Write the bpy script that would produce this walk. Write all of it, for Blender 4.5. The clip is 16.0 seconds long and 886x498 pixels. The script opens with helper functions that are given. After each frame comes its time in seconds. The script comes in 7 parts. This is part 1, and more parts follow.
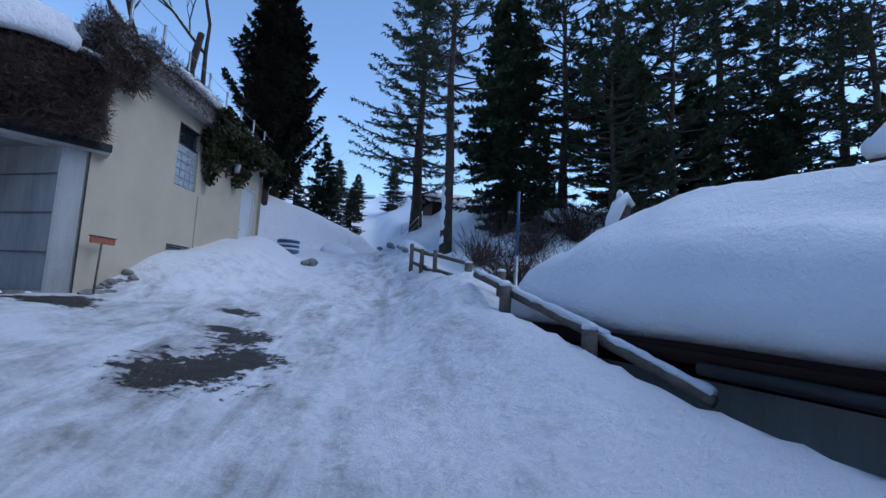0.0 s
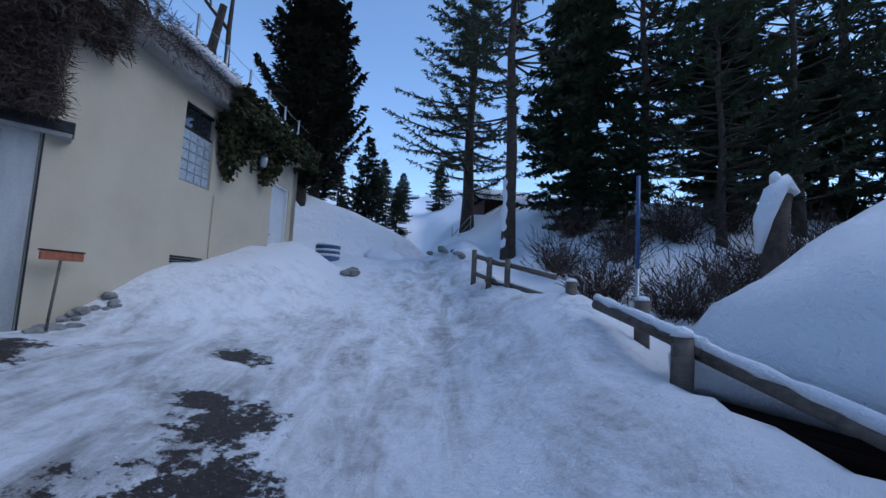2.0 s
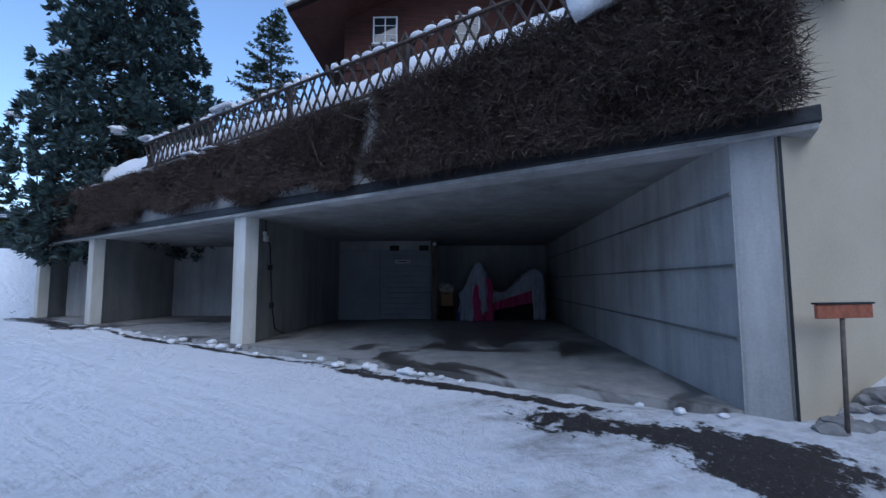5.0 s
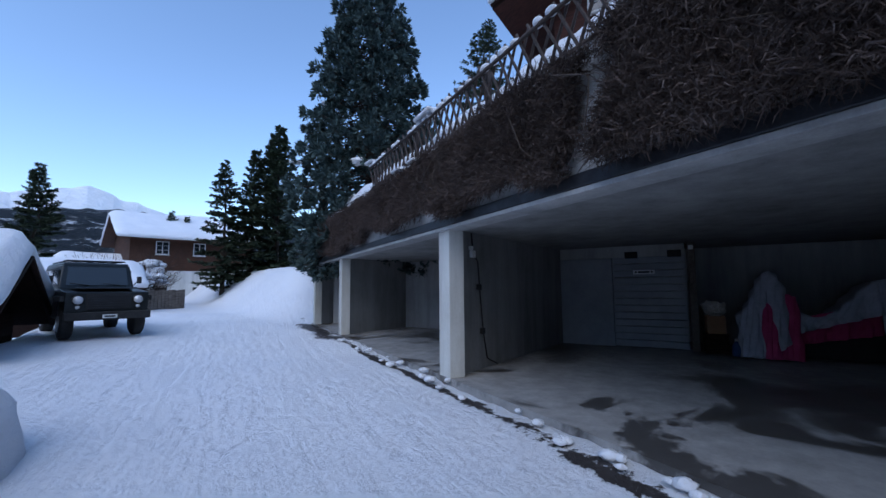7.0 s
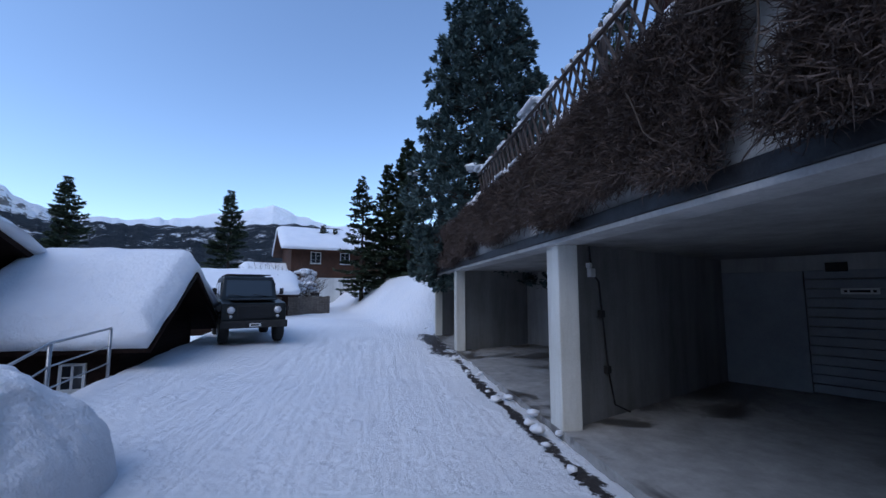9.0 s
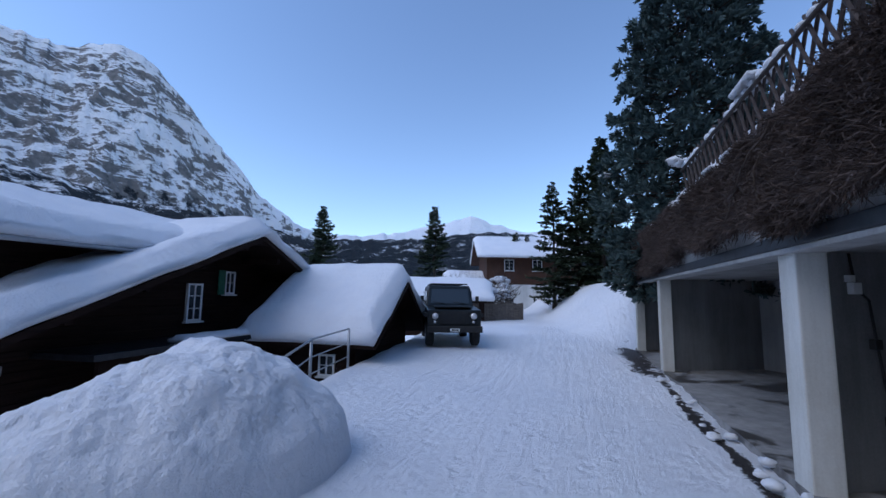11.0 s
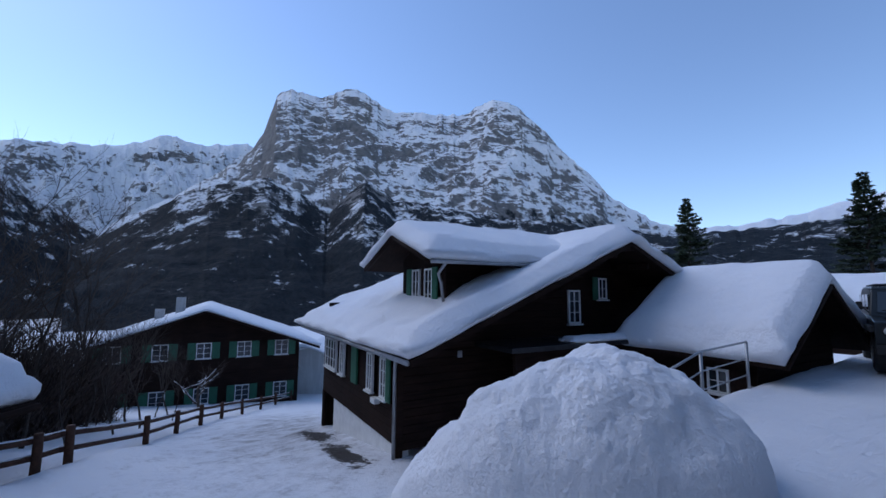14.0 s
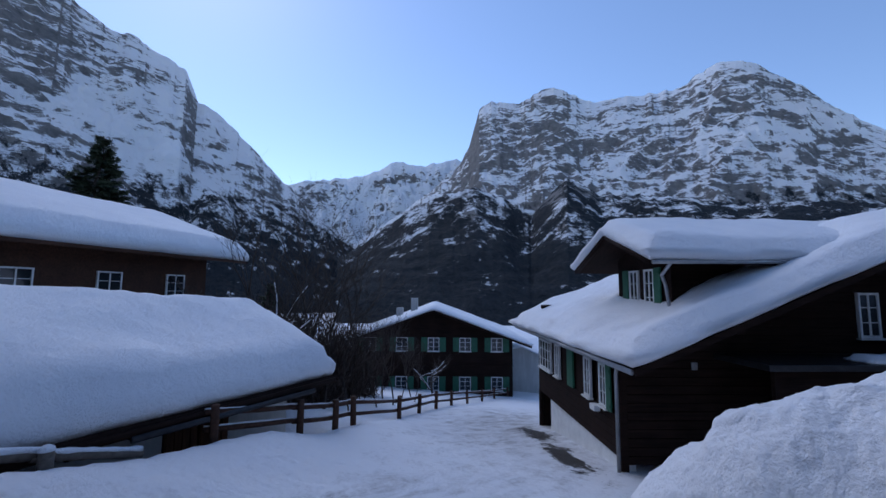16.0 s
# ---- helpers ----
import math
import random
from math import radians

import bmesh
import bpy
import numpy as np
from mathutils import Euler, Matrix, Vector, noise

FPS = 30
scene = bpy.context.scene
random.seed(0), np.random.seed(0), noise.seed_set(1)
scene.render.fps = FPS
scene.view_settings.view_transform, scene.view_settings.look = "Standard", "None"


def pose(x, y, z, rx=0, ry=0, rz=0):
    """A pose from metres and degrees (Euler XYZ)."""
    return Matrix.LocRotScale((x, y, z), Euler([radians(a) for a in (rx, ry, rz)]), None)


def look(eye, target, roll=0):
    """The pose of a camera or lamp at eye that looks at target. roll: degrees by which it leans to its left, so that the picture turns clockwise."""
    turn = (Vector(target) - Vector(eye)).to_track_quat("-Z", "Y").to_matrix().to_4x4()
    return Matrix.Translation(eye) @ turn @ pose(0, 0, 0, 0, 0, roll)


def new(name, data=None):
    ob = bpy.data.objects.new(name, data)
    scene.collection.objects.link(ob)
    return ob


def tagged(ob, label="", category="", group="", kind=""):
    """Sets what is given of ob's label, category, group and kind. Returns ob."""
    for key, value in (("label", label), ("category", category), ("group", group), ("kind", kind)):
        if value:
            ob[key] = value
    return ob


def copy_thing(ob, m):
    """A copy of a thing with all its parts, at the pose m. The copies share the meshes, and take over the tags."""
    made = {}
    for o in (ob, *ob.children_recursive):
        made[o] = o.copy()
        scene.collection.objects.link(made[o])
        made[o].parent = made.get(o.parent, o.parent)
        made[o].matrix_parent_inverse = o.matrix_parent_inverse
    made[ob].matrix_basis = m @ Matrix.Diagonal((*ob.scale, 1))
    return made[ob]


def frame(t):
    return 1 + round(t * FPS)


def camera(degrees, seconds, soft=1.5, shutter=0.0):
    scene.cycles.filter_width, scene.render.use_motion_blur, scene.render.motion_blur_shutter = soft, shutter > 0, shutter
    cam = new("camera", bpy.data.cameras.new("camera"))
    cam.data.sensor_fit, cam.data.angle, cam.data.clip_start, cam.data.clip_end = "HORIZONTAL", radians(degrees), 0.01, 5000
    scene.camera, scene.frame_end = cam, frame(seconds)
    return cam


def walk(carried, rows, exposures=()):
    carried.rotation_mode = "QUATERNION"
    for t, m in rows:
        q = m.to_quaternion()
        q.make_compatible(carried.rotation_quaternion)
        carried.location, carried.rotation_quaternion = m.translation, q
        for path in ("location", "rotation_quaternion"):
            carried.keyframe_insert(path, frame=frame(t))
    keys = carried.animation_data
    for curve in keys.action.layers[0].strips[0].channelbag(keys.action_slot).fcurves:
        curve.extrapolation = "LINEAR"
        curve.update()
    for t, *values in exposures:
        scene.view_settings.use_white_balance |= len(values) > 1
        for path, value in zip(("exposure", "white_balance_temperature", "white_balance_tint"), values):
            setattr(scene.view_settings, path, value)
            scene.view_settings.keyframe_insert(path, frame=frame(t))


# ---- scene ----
cam = camera(94.0, 16.0)
PATH = [
    (0, (0.883, 1.006, 1.922), (0.556, 2.969, 2.125), 2.8),
    (0.5, (0.736, 1.59, 2.016), (0.412, 3.554, 2.215), 2.9),
    (1, (0.429, 2.205, 2.062), (0.097, 4.167, 2.262), 3.0),
    (1.5, (0.192, 2.78, 2.214), (-0.2, 4.732, 2.409), 3.0),
    (2, (-0.14, 3.345, 2.325), (-0.674, 5.263, 2.516), 2.8),
    (2.5, (-0.511, 3.811, 2.426), (-1.32, 5.631, 2.608), 2.4),
    (3, (-0.854, 4.153, 2.539), (-2.04, 5.755, 2.709), 1.7),
    (3.5, (-1.258, 4.219, 2.564), (-2.81, 5.47, 2.722), 1.1),
    (4, (-1.65, 4.183, 2.686), (-3.471, 4.998, 2.823), 0.9),
    (4.3, (-1.967, 4.19, 2.665), (-3.888, 4.723, 2.821), 1.0),
    (4.5, (-2.193, 4.168, 2.69), (-4.149, 4.549, 2.857), 0.1),
    (5, (-2.687, 3.936, 2.729), (-4.681, 3.894, 2.891), -0.2),
    (7.3, (-4.759, 3.483, 3.094), (-6.407, 2.366, 3.29), -0.4),
    (7.5, (-4.932, 3.442, 3.127), (-6.547, 2.28, 3.327), -0.3),
    (8, (-5.24, 3.278, 3.199), (-6.759, 1.993, 3.403), -0.2),
    (10.3, (-5.787, 3.299, 3.486), (-6.603, 1.486, 3.707), 0.5),
    (10.5, (-5.79, 3.336, 3.479), (-6.513, 1.485, 3.705), 0.6),
    (11, (-5.721, 3.386, 3.488), (-6.182, 1.453, 3.712), 0.8),
    (11.5, (-5.644, 3.413, 3.504), (-5.808, 1.433, 3.727), 0.7),
    (12, (-5.571, 3.509, 3.529), (-5.437, 1.526, 3.747), 0.7),
    (12.5, (-5.537, 3.558, 3.537), (-5.122, 1.613, 3.753), 0.7),
    (13, (-5.507, 3.552, 3.545), (-4.841, 1.679, 3.759), 0.7),
    (13.5, (-5.484, 3.577, 3.558), (-4.592, 1.8, 3.771), 0.7),
    (14, (-5.483, 3.594, 3.602), (-4.38, 1.939, 3.814), 0.5),
    (14.5, (-5.469, 3.596, 3.626), (-4.169, 2.091, 3.837), 0.5),
    (15, (-5.482, 3.62, 3.648), (-4.001, 2.292, 3.86), 0.4),
    (15.5, (-5.502, 3.679, 3.651), (-3.868, 2.544, 3.861), 0.5),
    (16, (-5.523, 3.839, 3.662), (-3.773, 2.894, 3.869), 0.5),
]
EXPOSURES = [(0, 1.12, 5900, 8), (3.5, 1.04, 5900, 8), (5, 1.28, 5900, 8), (8, 1.04, 5960, 11), (11, 0.9, 5990, 12), (16, 0.64, 6000, 14)]
walk(cam, [(t, look(e, g, r)) for t, e, g, r in PATH], EXPOSURES)

# ---------------- world and light ----------------
world = bpy.data.worlds.new("dusk_sky")
scene.world = world
world.use_nodes = True
wn = world.node_tree
sky = wn.nodes.new("ShaderNodeTexSky")
sky.sky_type = "NISHITA"
sky.sun_disc = False
sky.sun_elevation = radians(44.0)
sky.sun_rotation = radians(84.0)
sky.altitude = 1000
sky.air_density = 1.0
sky.dust_density = 0.3
sky.ozone_density = 2.2
wn.links.new(sky.outputs[0], wn.nodes["Background"].inputs[0])
wn.nodes["Background"].inputs[1].default_value = 0.12
sun = new("sun", bpy.data.lights.new("sun", "SUN"))
sun.data.energy = 0.65
sun.data.angle = radians(60)
sun.data.color = (1.0, 0.95, 0.9)
sun.matrix_world = look((0, 0, 50), (-6.7, -2.0, 43.2))
tagged(sun, kind="structure")


# ---------------- small tools ----------------
def part(name, bm, material, parent=None, label="", smooth=False):
    """Link a bmesh as one mesh object under a thing or part."""
    me = bpy.data.meshes.new(name)
    bm.to_mesh(me)
    bm.free()
    if smooth:
        for p in me.polygons:
            p.use_smooth = True
    if material:
        me.materials.append(material)
    ob = new(name, me)
    ob.parent = parent
    if label:
        ob["label"] = label
    return ob


def raw(name, verts, faces, material, parent=None, smooth=False, label=""):
    me = bpy.data.meshes.new(name)
    me.from_pydata([tuple(v) for v in verts], [], [tuple(f) for f in faces])
    if smooth:
        me.polygons.foreach_set("use_smooth", [True] * len(me.polygons))
    me.update()
    if material:
        me.materials.append(material)
    ob = new(name, me)
    ob.parent = parent
    if label:
        ob["label"] = label
    return ob


def thing(name, at=(0, 0, 0), rz=0.0, label="", category="", group="", kind=""):
    ob = new(name)
    ob.matrix_world = pose(*at, 0, 0, rz)
    return tagged(ob, label, category, group, kind)


def box(bm, lo, hi, bevel=0.0, m=None):
    """Add a box between two corners, bevelled, moved by m."""
    r = bmesh.ops.create_cube(bm, size=1)
    vs = r["verts"]
    c = [(a + b) / 2 for a, b in zip(lo, hi)]
    s = [abs(b - a) for a, b in zip(lo, hi)]
    for v in vs:
        v.co = Vector((v.co.x * s[0] + c[0], v.co.y * s[1] + c[1], v.co.z * s[2] + c[2]))
    if bevel > 0:
        es = list({e for v in vs for e in v.link_edges})
        r = bmesh.ops.bevel(bm, geom=es, offset=bevel, segments=2, affect="EDGES", profile=0.6)
        vs = list({v for f in r["faces"] for v in f.verts} | {v for v in vs if v.is_valid})
    if m is not None:
        for v in vs:
            v.co = m @ v.co
    return vs


def boxed(name, lo, hi, material, parent=None, bevel=0.0, m=None, label=""):
    bm = bmesh.new()
    box(bm, lo, hi, bevel, m)
    return part(name, bm, material, parent, label)


def tube(bm, pts, radii, n=8, cap=True):
    """A round tube through points."""
    rings = []
    pts = [Vector(p) for p in pts]
    if not hasattr(radii, "__len__"):
        radii = [radii] * len(pts)
    for i, p in enumerate(pts):
        d = (pts[min(i + 1, len(pts) - 1)] - pts[max(i - 1, 0)]).normalized()
        a = d.orthogonal().normalized() if abs(d.z) < 0.99 else Vector((1, 0, 0))
        if i and rings:
            a = (lasta - d * lasta.dot(d)).normalized()
        lasta = a
        b = d.cross(a)
        rings.append([bm.verts.new(p + (a * math.cos(2 * math.pi * k / n) + b * math.sin(2 * math.pi * k / n)) * radii[i]) for k in range(n)])
    for r0, r1 in zip(rings, rings[1:]):
        for k in range(n):
            bm.faces.new((r0[k], r0[(k + 1) % n], r1[(k + 1) % n], r1[k]))
    if cap:
        bm.faces.new(list(reversed(rings[0])))
        bm.faces.new(rings[-1])


def tubed(name, pts, radii, material, parent=None, n=8, label=""):
    bm = bmesh.new()
    tube(bm, pts, radii, n)
    return part(name, bm, material, parent, label, smooth=True)


def slab(bm, outline, z0, z1):
    """Extrude a plan outline (list of xy) between two heights; heights may be functions of (x, y)."""
    f0 = z0 if callable(z0) else (lambda x, y: z0)
    f1 = z1 if callable(z1) else (lambda x, y: z1)
    lo = [bm.verts.new((x, y, f0(x, y))) for x, y in outline]
    hi = [bm.verts.new((x, y, f1(x, y))) for x, y in outline]
    n = len(outline)
    bm.faces.new(list(reversed(lo)))
    bm.faces.new(hi)
    for i in range(n):
        bm.faces.new((lo[i], lo[(i + 1) % n], hi[(i + 1) % n], hi[i]))
    bmesh.ops.recalc_face_normals(bm, faces=bm.faces[:])


def hash2(ix, iy, seed):
    h = (ix.astype(np.int64) * 374761393 + iy.astype(np.int64) * 668265263 + seed * 1274126177) & 0xFFFFFFFF
    h = ((h ^ (h >> 13)) * 1274126177) & 0xFFFFFFFF
    return ((h ^ (h >> 16)) & 0xFFFF) / 65535.0


def vnoise(x, y, seed=0):
    """Smooth value noise, 0 to 1, on arrays."""
    x, y = np.asarray(x, float), np.asarray(y, float)
    ix, iy = np.floor(x), np.floor(y)
    fx, fy = x - ix, y - iy
    fx, fy = fx * fx * (3 - 2 * fx), fy * fy * (3 - 2 * fy)
    a, b = hash2(ix, iy, seed), hash2(ix + 1, iy, seed)
    c, d = hash2(ix, iy + 1, seed), hash2(ix + 1, iy + 1, seed)
    return (a * (1 - fx) + b * fx) * (1 - fy) + (c * (1 - fx) + d * fx) * fy


def fbm(x, y, octaves=4, seed=0):
    total, amp, norm = 0, 1.0, 0
    for o in range(octaves):
        total = total + amp * vnoise(x * 2 ** o + 17.3 * o, y * 2 ** o - 9.1 * o, seed + o)
        norm += amp
        amp *= 0.5
    return total / norm


def sstep(a, b, v):
    t = np.clip((np.asarray(v, float) - a) / (b - a), 0, 1)
    return t * t * (3 - 2 * t)


# ---------------- materials ----------------
def mat(name, rough=0.6, metallic=0.0, spec=0.5):
    m = bpy.data.materials.new(name)
    m.use_nodes = True
    b = m.node_tree.nodes["Principled BSDF"]
    b.inputs["Roughness"].default_value = rough
    b.inputs["Metallic"].default_value = metallic
    b.inputs["Specular IOR Level"].default_value = spec
    return m, m.node_tree, b


def node(nt, kind, **inputs):
    n = nt.nodes.new(kind)
    for k, v in inputs.items():
        key = k.replace("_", " ")
        if key in n.inputs:
            n.inputs[key].default_value = v
    return n


def noise_tex(nt, vec, scale, detail=4, rough=0.6, distortion=0.0):
    n = node(nt, "ShaderNodeTexNoise", Scale=scale, Detail=detail, Roughness=rough, Distortion=distortion)
    nt.links.new(vec, n.inputs["Vector"])
    return n.outputs["Fac"]


def ramp(nt, fac, stops):
    r = nt.nodes.new("ShaderNodeValToRGB")
    els = r.color_ramp.elements
    while len(els) < len(stops):
        els.new(0.5)
    for e, (p, c) in zip(els, stops):
        e.position = p
        e.color = (*c, 1) if len(c) == 3 else c
    nt.links.new(fac, r.inputs["Fac"])
    return r.outputs["Color"]


def mixed(nt, fac, a, b):
    m = nt.nodes.new("ShaderNodeMix")
    m.data_type = "RGBA"
    for sock, v in ((m.inputs[0], fac), (m.inputs[6], a), (m.inputs[7], b)):
        if isinstance(v, bpy.types.NodeSocket):
            nt.links.new(v, sock)
        elif isinstance(v, tuple):
            sock.default_value = (*v, 1) if len(v) == 3 else v
        else:
            sock.default_value = v
    return m.outputs[2]


def sums(nt, op, a, b):
    m = nt.nodes.new("ShaderNodeMath")
    m.operation = op
    for sock, v in ((m.inputs[0], a), (m.inputs[1], b)):
        if isinstance(v, bpy.types.NodeSocket):
            nt.links.new(v, sock)
        else:
            sock.default_value = v
    return m.outputs[0]


def bump(nt, bsdf, height, strength, distance):
    b = node(nt, "ShaderNodeBump", Strength=strength, Distance=distance)
    nt.links.new(height, b.inputs["Height"])
    nt.links.new(b.outputs[0], bsdf.inputs["Normal"])
    return b


def where(nt):
    return nt.nodes.new("ShaderNodeNewGeometry").outputs["Position"]


def stretched(nt, sx, sy, sz, local=False):
    m = nt.nodes.new("ShaderNodeMapping")
    m.inputs["Scale"].default_value = (sx, sy, sz)
    src = nt.nodes.new("ShaderNodeTexCoord").outputs["Object"] if local else where(nt)
    nt.links.new(src, m.inputs["Vector"])
    return m.outputs[0]


def varied(name, c0, c1, scale=3.0, rough=0.7, metallic=0.0, grain=30.0, depth=0.004, strength=0.5, spec=0.5, local=False):
    """Two tones by large noise, fine grain and bump."""
    m, nt, b = mat(name, rough, metallic, spec)
    p = stretched(nt, 1, 1, 1, local)
    big = noise_tex(nt, p, scale, 5)
    fine = noise_tex(nt, p, grain, 4)
    f = sums(nt, "ADD", sums(nt, "MULTIPLY", big, 0.7), sums(nt, "MULTIPLY", fine, 0.3))
    nt.links.new(ramp(nt, f, [(0.33, c0), (0.67, c1)]), b.inputs["Base Color"])
    bump(nt, b, fine, strength, depth)
    return m


def make_snow():
    m, nt, b = mat("snow", 0.75, 0, 0.25)
    p = where(nt)
    big = noise_tex(nt, p, 0.9, 5)
    fine = noise_tex(nt, p, 26, 5, 0.7)
    lump = noise_tex(nt, p, 5.0, 4)
    nt.links.new(ramp(nt, big, [(0.3, (0.80, 0.82, 0.86)), (0.7, (0.88, 0.89, 0.91))]), b.inputs["Base Color"])
    h = sums(nt, "ADD", sums(nt, "MULTIPLY", lump, 1.0), sums(nt, "MULTIPLY", fine, 0.55))
    bump(nt, b, h, 0.85, 0.07)
    return m


def wood(name, c0, c1, axis="z", rough=0.75, grain=1.0, local=True, spec=0.3):
    """Grain drawn out along one axis of the thing."""
    m, nt, b = mat(name, rough, 0, spec)
    s = {"x": (0.7, 14, 14), "y": (14, 0.7, 14), "z": (14, 14, 0.7)}[axis]
    p = stretched(nt, *[v * grain for v in s], local)
    g = noise_tex(nt, p, 1.0, 6, 0.65, 0.4)
    stain = noise_tex(nt, stretched(nt, 1, 1, 1), 1.3, 4)
    f = sums(nt, "ADD", sums(nt, "MULTIPLY", g, 0.65), sums(nt, "MULTIPLY", stain, 0.35))
    nt.links.new(ramp(nt, f, [(0.35, c0), (0.65, c1)]), b.inputs["Base Color"])
    bump(nt, b, g, 0.6, 0.006)
    return m


def make_concrete(name, c0, c1):
    m, nt, b = mat(name, 0.85, 0, 0.3)
    p = where(nt)
    streak = noise_tex(nt, stretched(nt, 2.2, 2.2, 0.25), 1.0, 5, 0.7)
    big = noise_tex(nt, p, 0.7, 5)
    fine = noise_tex(nt, p, 40, 4)
    f = sums(nt, "ADD", sums(nt, "MULTIPLY", streak, 0.5), sums(nt, "ADD", sums(nt, "MULTIPLY", big, 0.35), sums(nt, "MULTIPLY", fine, 0.15)))
    nt.links.new(ramp(nt, f, [(0.38, c0), (0.62, c1)]), b.inputs["Base Color"])
    pit = noise_tex(nt, p, 12, 6, 0.7)
    bump(nt, b, pit, 0.35, 0.006)
    return m


SNOW = make_snow()
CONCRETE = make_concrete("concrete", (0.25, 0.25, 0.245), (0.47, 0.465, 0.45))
# darker concrete tone for the garage ceiling, partitions and the wall coping
DARK_CONCRETE = make_concrete("dark_concrete", (0.17, 0.17, 0.165), (0.33, 0.325, 0.315))
PIER_PAINT = make_concrete("pier_whitewash", (0.42, 0.40, 0.34), (0.66, 0.65, 0.6))
PLASTER = varied("cream_plaster", (0.44, 0.385, 0.295), (0.53, 0.47, 0.365), 1.1, 0.9, 0, 45, 0.005, 0.5, 0.2)
DARK_WOOD = wood("dark_chalet_wood", (0.010, 0.006, 0.005), (0.030, 0.016, 0.012), "x", 0.85, 1.0, True, 0.12)
BROWN_WOOD = wood("brown_wood", (0.036, 0.017, 0.011), (0.095, 0.043, 0.025), "x")
FENCE_WOOD = wood("fence_wood", (0.06, 0.05, 0.042), (0.17, 0.14, 0.115), "x")
WHITE_PAINT = varied("white_paint", (0.62, 0.62, 0.60), (0.8, 0.8, 0.78), 4, 0.5)
GREEN_PAINT = varied("green_shutter_paint", (0.012, 0.085, 0.045), (0.024, 0.135, 0.072), 5, 0.5)
STEEL = varied("galvanised_steel", (0.28, 0.29, 0.30), (0.42, 0.43, 0.45), 8, 0.42, 0.8, 60, 0.001)
DARK_METAL = varied("dark_sheet_metal", (0.02, 0.021, 0.024), (0.05, 0.052, 0.058), 6, 0.45, 0.6, 60, 0.001)
RUBBER = varied("black_rubber", (0.012, 0.012, 0.012), (0.03, 0.03, 0.03), 8, 0.85)
BARK = varied("bark", (0.025, 0.018, 0.013), (0.09, 0.065, 0.05), 6, 0.95, 0, 22, 0.02, 0.9)
GLASS, _nt, _b = mat("window_glass", 0.05, 0, 0.6)
_b.inputs["Base Color"].default_value = (0.02, 0.025, 0.03, 1)
_b.inputs["Coat Weight"].default_value = 0.3


def foliage(name, c0, c1):
    m, nt, b = mat(name, 0.7, 0, 0.25)
    p = where(nt)
    big = noise_tex(nt, p, 1.2, 3)
    rnd = nt.nodes.new("ShaderNodeNewGeometry").outputs["Random Per Island"]
    f = sums(nt, "ADD", sums(nt, "MULTIPLY", big, 0.6), sums(nt, "MULTIPLY", rnd, 0.4))
    nt.links.new(ramp(nt, f, [(0.3, c0), (0.7, c1)]), b.inputs["Base Color"])
    return m


SPRUCE = foliage("spruce_needles", (0.028, 0.044, 0.028), (0.08, 0.105, 0.06))
BLUE_SPRUCE = foliage("blue_spruce_needles", (0.03, 0.052, 0.05), (0.085, 0.125, 0.12))
PINE = foliage("pine_needles", (0.034, 0.05, 0.032), (0.095, 0.118, 0.065))
THUJA = foliage("thuja_leaves", (0.014, 0.015, 0.009), (0.045, 0.04, 0.024))
HEDGE = foliage("bare_hedge_twigs", (0.032, 0.022, 0.019), (0.12, 0.088, 0.075))
IVY = foliage("ivy_leaves", (0.014, 0.022, 0.008), (0.06, 0.06, 0.026))
BRUSH = foliage("bare_shrub_twigs", (0.03, 0.02, 0.016), (0.09, 0.062, 0.05))

# ---------------- ground ----------------
RD = (-0.36, 0.933)          # the way that the lane climbs
LD = (-0.933, -0.36)         # across it, towards the garages
ORIGIN = (0.9, 1.0)
FLOOR_Z = 1.62               # garage floor


def lane(x, y):
    q = (x - ORIGIN[0]) * RD[0] + (y - ORIGIN[1]) * RD[1]
    s = (x - ORIGIN[0]) * LD[0] + (y - ORIGIN[1]) * LD[1]
    return q, s


def lane_height(q):
    up = 0.115 * q + 0.13 * 2.5 * np.logaddexp(0, (q - 11.0) / 2.5)
    down = 0.10 * 8.0 * np.logaddexp(0, (-q - 26.0) / 8.0) - 0.03 * np.clip(-q - 10, 0, 60)
    return 0.34 + up + down


RIDGE = ((0.85, 6.95, 1.45), (0.24, 8.1, 2.06), (0.04, 9.2, 2.38), (-0.6, 12.0, 2.3), (-1.4, 15.6, 2.15))


